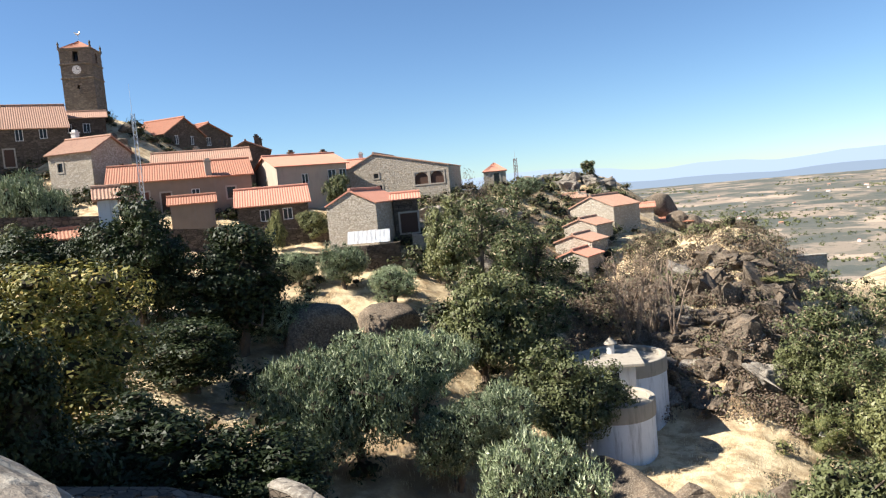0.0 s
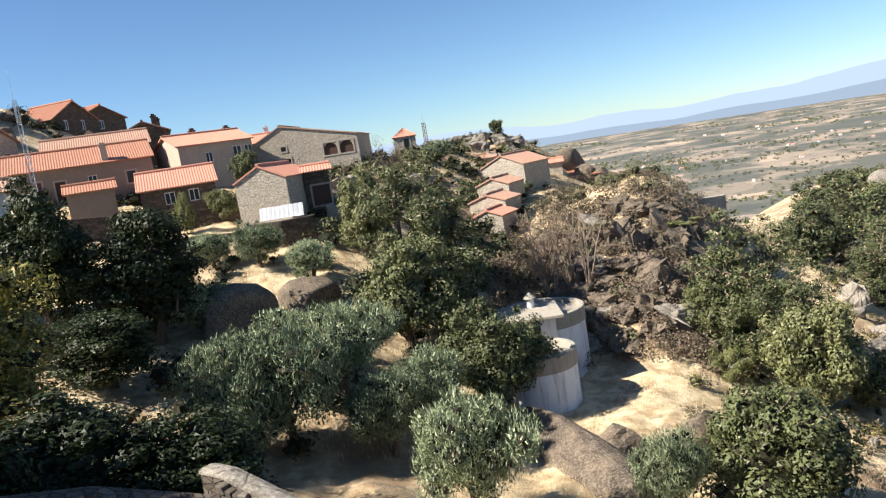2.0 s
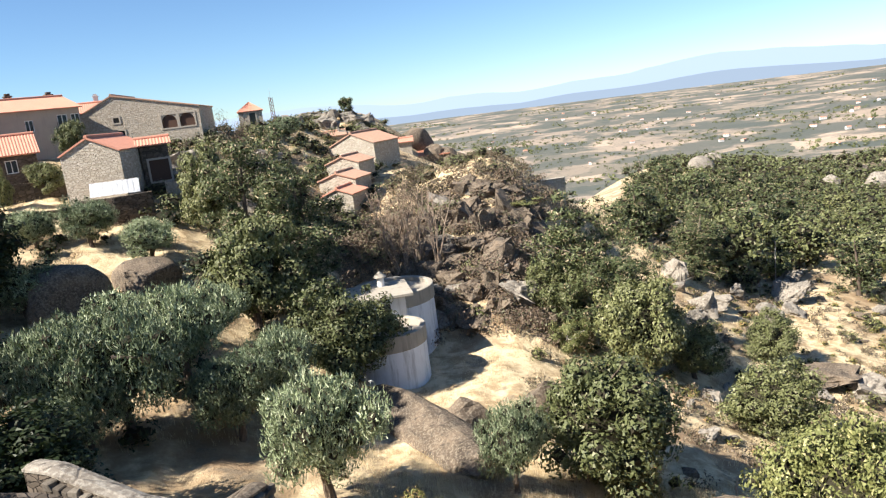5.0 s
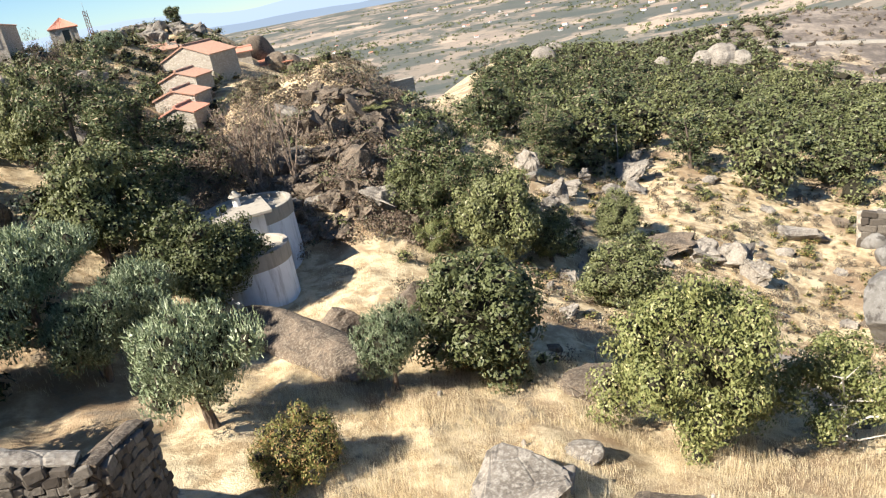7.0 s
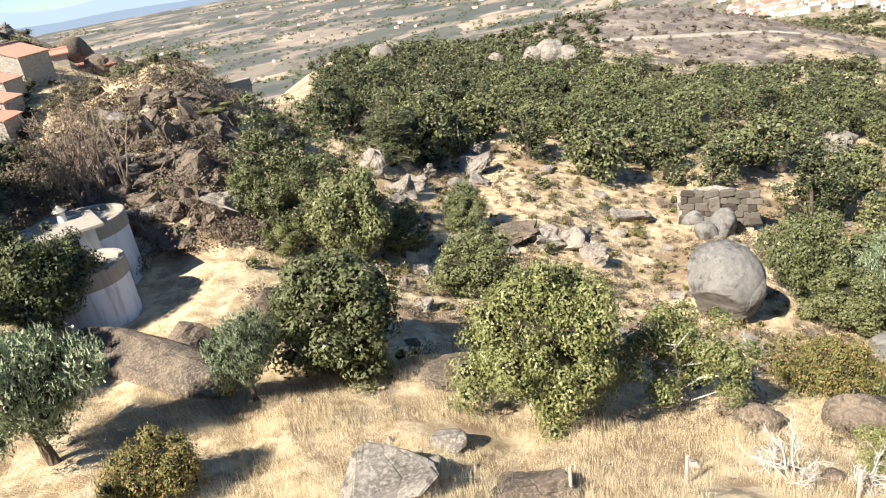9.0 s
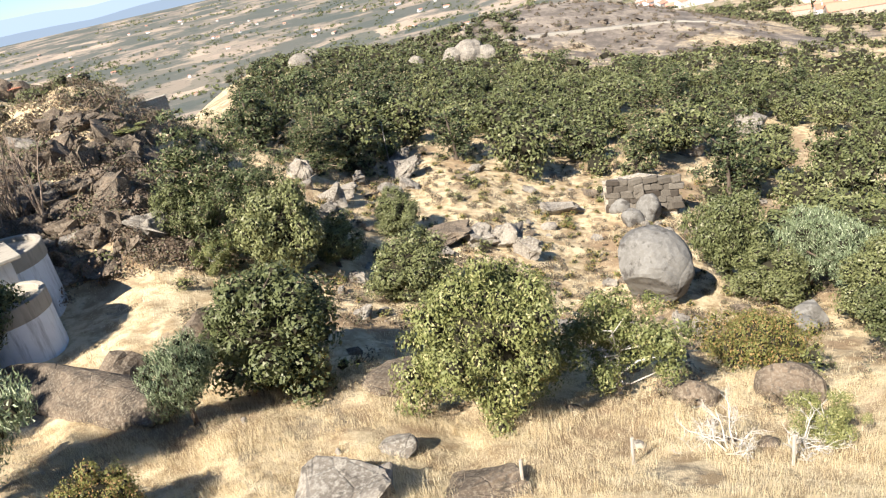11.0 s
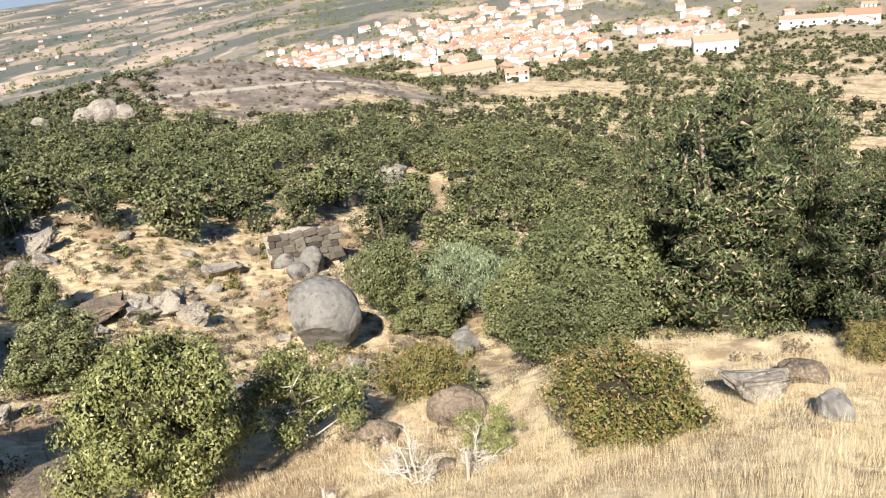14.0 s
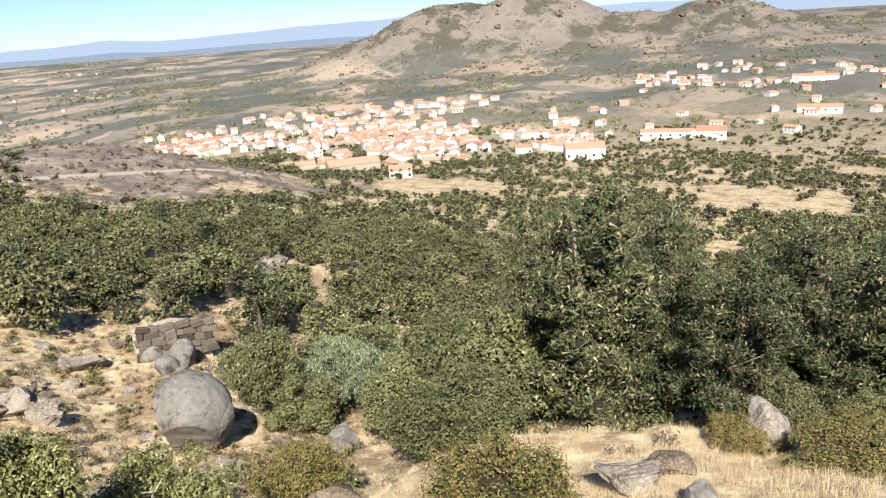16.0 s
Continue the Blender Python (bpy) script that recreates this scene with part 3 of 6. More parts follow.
# ---- rocks ----
def rock_mesh(seed, sx, sy, sz, rough=0.35, cut=5, level=3, deep=0.6):
    """A boulder: a ball cut flat by a few planes and roughened."""
    rng = random.Random(seed)
    bm = bmesh.new()
    bmesh.ops.create_icosphere(bm, subdivisions=level, radius=1)
    planes = [(Vector((rng.gauss(0, 1), rng.gauss(0, 1), rng.gauss(0, 0.7))).normalized(), rng.uniform(deep, deep + 0.3)) for _ in range(cut)]
    off = Vector((rng.uniform(0, 90), rng.uniform(0, 90), rng.uniform(0, 90)))
    for v in bm.verts:
        p = v.co.copy()
        for n, d in planes:
            k = p.dot(n) - d
            if k > 0:
                p -= n * k * 0.95
        s = 1 + rough * (0.55 * noise.noise(p * 1.3 + off) + 0.3 * noise.noise(p * 3.1 + off) + 0.13 * noise.noise(p * 7 + off))
        v.co = Vector((p.x * s * sx / 2, p.y * s * sy / 2, p.z * s * sz / 2))
    return bm


def rock(x, y, sx, sy, sz, yaw=0, seed=0, material=None, rough=0.35, cut=5, sink=0.3, tilt=0, label="", name="rock", level=3, group="", z=None):
    grown = 1.2 if cut > 9 else 1.0
    bm = rock_mesh(seed, sx * grown, sy * grown, sz * grown, rough, cut, level, 0.4 if cut > 9 else 0.6)
    bm.transform(pose(0, 0, 0, tilt, 0, 0))
    ob = part(name, bm, material or GRANITE, None, label or "weathered lichen-spotted granite rock on the dry slope", level < 4 and rough < 0.3)
    z = ground(x, y) if z is None else z
    ob.matrix_world = pose(x, y, z + sz * (0.5 - sink), 0, 0, yaw)
    return tagged(ob, category="rock", group=group)


def crag(x, y, sx, sy, sz, yaw, seed, material=None, sink=0.25, tilt=0, label="", group="", z=None):
    """An angular block: a hull round random points, with chipped edges and a rough skin."""
    rng = random.Random(seed)
    bm = bmesh.new()
    for _ in range(16):
        p = Vector((rng.uniform(-1, 1), rng.uniform(-1, 1), rng.uniform(-1, 1)))
        p /= max(abs(p.x), abs(p.y), abs(p.z)) ** 0.45
        bm.verts.new(p / 2)
    out = bmesh.ops.convex_hull(bm, input=bm.verts)
    bmesh.ops.delete(bm, geom=[v for v in out["geom_interior"] if isinstance(v, bmesh.types.BMVert)], context="VERTS")
    bmesh.ops.bevel(bm, geom=bm.edges[:], offset=0.035, segments=1, affect="EDGES")
    bmesh.ops.triangulate(bm, faces=bm.faces)
    bmesh.ops.subdivide_edges(bm, edges=bm.edges[:], cuts=1, use_grid_fill=True)
    for v in bm.verts:
        k = 1 + 0.4 * noise.noise(v.co * 3.5 + Vector((seed, 0, 0))) + 0.25 * noise.noise(v.co * 9 + Vector((0, seed, 0)))
        v.co = Vector((v.co.x * k * sx, v.co.y * k * sy, v.co.z * k * sz))
    bm.transform(pose(0, 0, 0, tilt, tilt * 0.6, 0))
    ob = part("rock", bm, material or GRANITE, None, label or "angular fractured granite block on the dry slope")
    z = ground(x, y) if z is None else z
    ob.matrix_world = pose(x, y, z + sz * (0.5 - sink), 0, 0, yaw)
    return tagged(ob, category="rock", group=group)


# ---- houses ----
def facade(bm, origin, right, up, inward, width, height, holes, depth=0.22):
    """A wall face with rectangular openings and their reveals. holes: (u0, u1, v0, v1)."""
    us = sorted({0.0, width, *[h[0] for h in holes], *[h[1] for h in holes]})
    vs = sorted({0.0, height, *[h[2] for h in holes], *[h[3] for h in holes]})

    def quad(*uvd):
        bm.faces.new([bm.verts.new(origin + right * u + up * v + inward * d) for u, v, d in uvd])

    for u0, u1 in zip(us, us[1:]):
        for v0, v1 in zip(vs, vs[1:]):
            if not any(h[0] - 1e-6 <= u0 and u1 <= h[1] + 1e-6 and h[2] - 1e-6 <= v0 and v1 <= h[3] + 1e-6 for h in holes):
                quad((u0, v0, 0), (u1, v0, 0), (u1, v1, 0), (u0, v1, 0))
    for u0, u1, v0, v1 in holes:
        quad((u0, v0, 0), (u0, v0, depth), (u0, v1, depth), (u0, v1, 0))
        quad((u1, v0, 0), (u1, v1, 0), (u1, v1, depth), (u1, v0, depth))
        quad((u0, v0, 0), (u1, v0, 0), (u1, v0, depth), (u0, v0, depth))
        quad((u0, v1, 0), (u0, v1, depth), (u1, v1, depth), (u1, v1, 0))


def window(parent, centre, right, inward, w, h, style):
    """A window or door set in its opening."""
    up = Vector((0, 0, 1))
    m = Matrix((right, inward, up)).transposed().to_4x4()
    m.translation = centre
    name = "door" if "door" in style else "window"
    pane = WOOD_DARK if "door" in style else GLASS_DARK
    if "shutter" in style:
        pane = WOOD_RED
    if "arch" in style:
        pane = WOOD_DARK
    bm = slab(-w / 2, w / 2, 0.14, 0.2, -h / 2, h / 2)
    bm.transform(m)
    ob = part(name, bm, pane, parent)
    fr = PAINT_WHITE if "white" in style else STONE_TRIM
    bm = bmesh.new()
    t = 0.07 if "white" in style else 0.16
    off = 0.06 if "white" in style else -0.05
    inner = 0 if "white" in style else t
    for x0, x1, z0, z1 in ((-w / 2 - inner, -w / 2 + t - inner, -h / 2, h / 2), (w / 2 - t + inner, w / 2 + inner, -h / 2, h / 2),
                           (-w / 2 - inner, w / 2 + inner, h / 2 - t + inner, h / 2 + inner), (-w / 2 - inner, w / 2 + inner, -h / 2 - inner, -h / 2 + t - inner)):
        box(bm, x0, x1, off, 0.13, z0, z1)
    if "white" in style:
        box(bm, -0.03, 0.03, off, 0.13, -h / 2, h / 2)
    bm.transform(m)
    part("frame", bm, fr, ob, "white window frame" if "white" in style else "dressed granite surround")
    if "arch" in style:
        # masonry corners that round the head of the opening
        for sx in (-1, 1):
            bm = bmesh.new()
            arc = [(sx * w / 2 * math.cos(t), h / 2 - w / 2 + w / 2 * math.sin(t)) for t in (math.pi / 2 * k / 8 for k in range(9))]
            rim = [(sx * w / 2, h / 2)] + arc[::-1]
            lo, hi = [bm.verts.new(m @ Vector((x, 0.004, z))) for x, z in rim], [bm.verts.new(m @ Vector((x, 0.135, z))) for x, z in rim]
            bm.faces.new(lo if sx < 0 else lo[::-1])
            for k in range(len(rim)):
                bm.faces.new((lo[k], lo[(k + 1) % len(rim)], hi[(k + 1) % len(rim)], hi[k]))
            bmesh.ops.recalc_face_normals(bm, faces=bm.faces)
            part("arch_corner", bm, RUBBLE, ob)
    if "balcony" in style:
        pieces = [("balcony", (-w * 0.8, w * 0.8, -0.6, 0, -h / 2 - 0.15, -h / 2)), ("handrail", (-w * 0.8, w * 0.8, -0.61, -0.55, -h / 2 + 0.9, -h / 2 + 0.95))]
        for k in range(9):
            x = -w * 0.8 + w * 1.6 * k / 8
            pieces.append(("rail_bar", (x - 0.02, x + 0.02, -0.6, -0.56, -h / 2, -h / 2 + 0.9)))
        for piece, size in pieces:
            bm = slab(*size)
            bm.transform(m)
            part(piece, bm, IRON, ob)


def tiled_slope(bm, a, b, c, d, pitch=0.28, lift=0.022, thick=0.1):
    """A roof slope with the ribs of its tiles; a-b is the eave, d-c the ridge."""
    a, b, c, d = map(Vector, (a, b, c, d))
    n = (b - a).cross(d - a).normalized()
    count = max(3, int((b - a).length / pitch))
    low, high, under_low, under_high = [], [], [], []
    for k in range(count * 4 + 1):
        s = k / (count * 4)
        o = n * (lift * (1 + math.sin(2 * math.pi * k / 4)))
        low.append(bm.verts.new(a.lerp(b, s) + o))
        high.append(bm.verts.new(d.lerp(c, s) + o))
    for k in range(count * 4):
        bm.faces.new((low[k], low[k + 1], high[k + 1], high[k]))
    u = [bm.verts.new(p - n * thick) for p in (a, b, c, d)]
    bm.faces.new(u[::-1])
    for seq, p, q in ((low, u[0], u[1]), (high, u[3], u[2])):
        bm.faces.new([p, *seq, q] if seq is high else [q, *seq[::-1], p])
    bm.faces.new((u[0], low[0], high[0], u[3]))
    bm.faces.new((u[1], u[2], high[-1], low[-1]))


def house(x, y, z, yaw, length, width, eave, rise, wall=None, roof=None, openings=(), chimneys=(), apex=0.0, deep=3.0, pitch=0.23, name="house", label="", hip=False, over=0.3, group="", kind_word="house"):
    """A stone house; its ridge runs along local x. openings: (face, u, v, w, h, style), u from the face's middle, v above the floor."""
    wall, roof = wall or DARK_RUBBLE, roof or TILE
    ob = thing(name, x, y, z, yaw, label, kind_word, group)
    l, w = length / 2, width / 2
    faces = {"front": (Vector((-l, -w, -deep)), Vector((1, 0, 0)), Vector((0, 1, 0)), length), "back": (Vector((l, w, -deep)), Vector((-1, 0, 0)), Vector((0, -1, 0)), length),
             "left": (Vector((-l, w, -deep)), Vector((0, -1, 0)), Vector((1, 0, 0)), width), "right": (Vector((l, -w, -deep)), Vector((0, 1, 0)), Vector((-1, 0, 0)), width)}
    up = Vector((0, 0, 1))
    bm = bmesh.new()
    panes = []
    for f, (o, right, inward, wide) in faces.items():
        holes = [(wide / 2 + u - ww / 2, wide / 2 + u + ww / 2, deep + v, deep + v + hh) for g, u, v, ww, hh, _ in openings if g == f]
        facade(bm, o, right, up, inward, wide, deep + eave, [(max(0.05, a), min(wide - 0.05, b), c, min(d, deep + eave - 0.05)) for a, b, c, d in holes])
        panes += [(o + right * (wide / 2 + u) + up * (deep + v + hh / 2), right, inward, ww, hh, s) for g, u, v, ww, hh, s in openings if g == f]
    if not hip:
        for sx in (-1, 1):
            t = [bm.verts.new(p) for p in ((sx * l, -w, eave), (sx * l, w, eave), (sx * l, apex, eave + rise))]
            bm.faces.new(t if sx > 0 else t[::-1])
    bmesh.ops.remove_doubles(bm, verts=bm.verts, dist=0.001)
    part("wall", bm, wall, ob)
    for p in panes:
        window(ob, *p)
    bm = bmesh.new()
    e = over
    if hip:
        top = (0, 0, eave + rise)
        for a, b in (((-l - e, -w - e), (l + e, -w - e)), ((l + e, -w - e), (l + e, w + e)), ((l + e, w + e), (-l - e, w + e)), ((-l - e, w + e), (-l - e, -w - e))):
            tiled_slope(bm, (*a, eave), (*b, eave), top, top, pitch)
    else:
        df, db = rise / (apex + w), rise / (w - apex)
        tiled_slope(bm, (-l - e, -w - e, eave - e * df + 0.1), (l + e, -w - e, eave - e * df + 0.1), (l + e, apex, eave + rise + 0.1), (-l - e, apex, eave + rise + 0.1), pitch)
        tiled_slope(bm, (l + e, w + e, eave - e * db + 0.1), (-l - e, w + e, eave - e * db + 0.1), (-l - e, apex, eave + rise + 0.1), (l + e, apex, eave + rise + 0.1), pitch)
    rf = part("roof", bm, roof, ob, "terracotta tiled roof")
    if not hip:
        bm = tube(bmesh.new(), [(-l - e, apex, eave + rise + 0.16), (l + e, apex, eave + rise + 0.16)], [0.14, 0.14], 8)
        part("ridge", bm, roof, rf)
    for cx, cy, ch, cm in chimneys:
        bm = slab(cx - 0.3, cx + 0.3, cy - 0.3, cy + 0.3, eave, eave + rise + ch, 0.02)
        box(bm, cx - 0.38, cx + 0.38, cy - 0.38, cy + 0.38, eave + rise + ch, eave + rise + ch + 0.12)
        box(bm, cx - 0.22, cx + 0.22, cy - 0.22, cy + 0.22, eave + rise + ch + 0.12, eave + rise + ch + 0.35)
        part("chimney", bm, cm, ob)
    return ob


# ---- the things ----
def polar(bearing, dist):
    return dist * math.sin(radians(bearing)), dist * math.cos(radians(bearing))


# ---- distance ----
RANGE_BEARING = (-70, -20, 0, 8, 12, 16, 21, 25, 29, 33, 36, 39, 43, 48, 54, 58, 61.5, 65, 69, 75, 81, 90, 105, 120, 180)
RANGE_HEIGHT = (0.6, 0.6, 0.8, 1.0, 0.75, 0.35, 0.45, 0.15, 0.55, 0.55, 0.9, 1.1, 0.85, 0.3, -0.1, 0.15, 0.35, 0.0, 0.28, 0.5, 0.7, 0.9, 0.6, 0.5, 0.5)


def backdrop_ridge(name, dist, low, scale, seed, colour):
    """A far range of hills, pale with distance; its haze is painted in as flat glow."""
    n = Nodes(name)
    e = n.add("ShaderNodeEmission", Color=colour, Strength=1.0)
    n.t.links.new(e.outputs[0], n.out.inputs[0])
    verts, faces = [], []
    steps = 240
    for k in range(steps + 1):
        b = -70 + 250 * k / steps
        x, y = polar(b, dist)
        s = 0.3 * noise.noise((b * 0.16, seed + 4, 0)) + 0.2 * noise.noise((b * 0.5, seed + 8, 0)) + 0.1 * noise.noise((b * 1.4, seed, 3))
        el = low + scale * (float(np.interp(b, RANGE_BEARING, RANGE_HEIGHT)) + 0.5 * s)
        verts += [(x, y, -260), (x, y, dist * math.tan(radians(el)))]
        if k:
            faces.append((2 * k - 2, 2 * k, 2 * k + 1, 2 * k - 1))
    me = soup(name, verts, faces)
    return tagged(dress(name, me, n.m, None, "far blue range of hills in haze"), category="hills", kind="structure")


# nearer range darker, farther one paler: haze set by the emission colour
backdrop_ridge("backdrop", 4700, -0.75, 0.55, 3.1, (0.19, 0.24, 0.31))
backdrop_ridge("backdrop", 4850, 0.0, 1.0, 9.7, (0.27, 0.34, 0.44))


# ---- scattered growth ----
def scatter(rng, count, b0, b1, r0, r1):
    b = radians(b0) + (radians(b1) - radians(b0)) * rng.random(count)
    r = np.sqrt(r0 * r0 + (r1 * r1 - r0 * r0) * rng.random(count))
    return r * np.sin(b), r * np.cos(b)


def grass(name, count, b0, b1, r0, r1, height, blades, seed, width):
    rng = np.random.default_rng(seed)
    x, y = scatter(rng, count, b0, b1, r0, r1)
    keep = np.sin(x * 0.43 + 1.4 * np.sin(y * 0.31)) * np.sin(y * 0.37 + x * 0.11) > -0.85
    x, y = x[keep], y[keep]
    n = len(x)
    tall = height * (0.55 + 0.9 * rng.random(n)) * (0.75 + 0.35 * np.sin(x * 0.8) * np.sin(y * 0.9 + 1))
    x, y, tall = np.repeat(x, blades), np.repeat(y, blades), np.repeat(tall, blades)
    m = len(x)
    x, y = x + rng.normal(size=m) * 0.13, y + rng.normal(size=m) * 0.13
    z = terrain(x, y) - 0.03
    a = rng.random(m) * 2 * np.pi
    tall = tall * (0.6 + 0.6 * rng.random(m))
    lean = (0.05 + 0.5 * rng.random(m)) * tall
    px, py = np.cos(a + 1.57) * width, np.sin(a + 1.57) * width
    base = np.stack([x, y, z], -1)
    side = np.stack([px, py, 0 * px], -1)
    tip = base + np.stack([np.cos(a) * lean, np.sin(a) * lean, tall], -1)
    v = np.stack([base - side, base + side, tip], 1).reshape(-1, 3)
    tri = np.arange(m * 3).reshape(-1, 3)
    ob = dress(name, soup(name, v, tri), GRASS, None, "tall bleached dry grass on the slope")
    return tagged(ob, category="grass", kind="stuff")


grass("dry_grass", 21000, 8, 118, 13, 31, 0.4, 11, 11, 0.0042)
grass("dry_grass", 16000, -14, 118, 31, 75, 0.36, 6, 12, 0.01)


def brush(name, material, count, b0, b1, r0, r1, size, leaves, leaf, seed, label, category="scrub", gate=None, tall=0.7):
    """Uncountable low growth as one mesh."""
    rng = np.random.default_rng(seed)
    x, y = scatter(rng, count, b0, b1, r0, r1)
    if gate:
        keep = np.array([gate(px, py) for px, py in zip(x, y)], bool)
        x, y = x[keep], y[keep]
    s = size * (0.5 + rng.random(len(x)))
    # two or three lumps to a plant
    c = np.stack([x, y, terrain(x, y) + s * tall * 0.75], -1)
    more = c + rng.normal(size=c.shape) * (s * 0.55)[:, None] * np.array([1, 1, 0.35])
    more[:, 2] = np.maximum(more[:, 2], c[:, 2] - s * 0.3)
    last = c + rng.normal(size=c.shape) * (s * 0.55)[:, None] * np.array([1, 1, 0.35])
    cc, ss = np.concatenate([c, more, last]), np.concatenate([s, s * 0.75, s * 0.6])
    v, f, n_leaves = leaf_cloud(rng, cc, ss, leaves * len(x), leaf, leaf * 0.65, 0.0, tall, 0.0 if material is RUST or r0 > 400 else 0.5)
    v[:, 2] = np.maximum(v[:, 2], terrain(v[:, 0], v[:, 1]) + 0.02)
    ob = dress(name, crown_mesh(name, (v, f, n_leaves), material), None, None, label)
    return tagged(ob, category=category, kind="stuff")


def clearing(x, y):
    """Open ground among the woods of the hollow."""
    r, b = math.hypot(x, y), math.degrees(math.atan2(x, y))
    if math.hypot(x - 60, y - 31.5) < 11:
        return True
    edge = 6 * math.sin(b * 0.9) + 4 * math.sin(b * 2.3 + 1)
    if b < 46:
        return r < 78 + edge + max(0, b - 38) * 1.5
    if b < 58:
        return r < 90 + edge - (b - 46) * 0.5
    if b < 66:
        return r < 80 + edge
    if 69 < b < 78 and 98 + edge < r < 132 + edge:
        return True
    if 103 < b < 114 and 300 < r < 372 + 3 * edge:
        return True
    if 79 < b < 89 and 330 + 2 * edge < r < 400:
        return True
    return r < 62 + edge


def burnt(x, y):
    return math.hypot(x - 300, y - 186) < 100


def woods():
    """Trees of the hollow: the nearer ones one by one."""
    rng = random.Random(21)
    spots, tries = [], 0
    while len(spots) < 285 and tries < 20000:
        tries += 1
        b = rng.uniform(33, 119)
        r = math.sqrt(rng.uniform(62 ** 2, 178 ** 2))
        x, y = polar(b, r)
        if clearing(x, y) or any((x - p) ** 2 + (y - q) ** 2 < (4.6 + r * 0.017) ** 2 for p, q in spots):
            continue
        spots.append((x, y))
        roll = rng.random()
        gum_share = 0.55 if b > 86 else 0.12 if b > 48 else 0.4
        if roll < gum_share and r > 75:
            plant("wood_gum", x, y, rng.uniform(5, 7.5), rng.uniform(7, 10), rng.randrange(4), rng.uniform(0, 360), group="trees of the wooded hollow")
        elif roll > 0.9:
            plant("wood_shrub", x, y, rng.uniform(4, 6), rng.uniform(3, 4.5), rng.randrange(4), rng.uniform(0, 360), group="trees of the wooded hollow")
        else:
            plant("wood_tree", x, y, rng.uniform(6.5, 10), rng.uniform(5, 7.5), rng.randrange(4), rng.uniform(0, 360), group="trees of the wooded hollow")


woods()
brush("undergrowth", OAK, 620, 34, 119, 70, 180, 1.5, 70, 0.34, 54, "dark green undergrowth of the wooded hollow", "woods", lambda x, y: not clearing(x, y), 0.8)
brush("far_woods", OAK, 1100, 40, 120, 170, 345, 2.9, 52, 0.85, 31, "evergreen woods in the hollow below the village", "woods", lambda x, y: not clearing(x, y) and not burnt(x, y) and (math.hypot(x, y) < 225 or math.degrees(math.atan2(x, y)) > 91 or noise.noise((x / 30, y / 30, 0)) > 0.28))
brush("far_woods", OAK, 4600, 36, 122, 230, 760, 2.6, 22, 1.1, 32, "scattered evergreen oaks round the lower village", "woods", lambda x, y: not clearing(x, y) and not burnt(x, y) and noise.noise((x / 55, y / 55, 0)) > -0.1)
brush("far_woods", OAK, 7500, 62, 122, 700, 2300, 3.4, 10, 2.0, 33, "dark evergreen trees dotted over the far hills", "woods", lambda x, y: noise.noise((x / 110, y / 110, 4)) > -0.02)
brush("far_woods", OAK, 2600, 12, 64, 520, 2600, 4.0, 12, 2.6, 34, "dark trees and hedges dotted over the plain", "woods", lambda x, y: noise.noise((x / 210, y / 140, 7)) > 0.0 and not burnt(x, y))
brush("far_woods", OAK, 6500, 8, 66, 1100, 4300, 5.0, 8, 3.6, 46, "woods and hedges over the far plain", "woods", lambda x, y: noise.noise((x / 330, y / 330, 2)) + 0.5 * noise.noise((x / 90, y / 90, 5)) > 0.24)
brush("scrub", RUST, 380, 9, 26, 46, 66, 0.75, 150, 0.16, 35, "dry brown scrub between the rocks")
brush("scrub", RUST, 240, 14, 31, 55, 78, 0.6, 80, 0.18, 43, "dry brown scrub over the spur")
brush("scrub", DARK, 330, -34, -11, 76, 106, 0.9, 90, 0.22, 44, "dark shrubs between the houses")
brush("scrub", OAK, 260, -3, 13, 58, 90, 0.8, 90, 0.2, 55, "green shrubs over the slope below the chapel")
brush("scrub", RUST, 260, -3, 13, 58, 90, 0.6, 80, 0.16, 56, "dry brown scrub over the slope below the chapel")
brush("scrub", OAK, 120, -6, 14, 84, 112, 0.8, 80, 0.22, 45, "low green shrubs on the hilltop")
brush("scrub", RUST, 420, 20, 110, 24, 75, 0.5, 90, 0.14, 36, "dry brown scrub on the slope")
brush("scrub", RUST, 560, 34, 70, 34, 88, 0.34, 60, 0.15, 51, "grey-brown tussocks over the clearing")
brush("scrub", BRAMBLE, 420, 34, 72, 34, 88, 0.34, 70, 0.13, 52, "yellowish low tussocks over the clearing")
brush("far_woods", OAK, 520, 60, 100, 420, 960, 2.3, 40, 0.9, 53, "dark garden trees between the village houses", "woods")
brush("scrub", BRIGHT, 150, 18, 110, 28, 85, 0.7, 130, 0.16, 37, "low green scrub on the slope")
brush("scrub", DARK, 70, -36, 6, 30, 62, 1.1, 200, 0.2, 38, "dark green undergrowth below the houses")
brush("scrub", OAK, 260, -8, 36, 56, 110, 0.9, 90, 0.2, 39, "green scrub round the huts and rocks")
brush("scrub", RUST, 900, 40, 72, 250, 430, 0.9, 26, 0.6, 40, "charred brush on the burnt slope", gate=burnt)
brush("far_woods", OAK, 2300, 60, 120, 225, 560, 3.0, 44, 0.9, 42, "scattered oaks in the fields below the village", "woods", lambda x, y: not clearing(x, y) and not burnt(x, y) and noise.noise((x / 45, y / 45, 3)) > -0.2)
brush("scrub", OAK, 650, 34, 54, 130, 330, 2.3, 46, 0.8, 41, "green scrub on the far ridge")


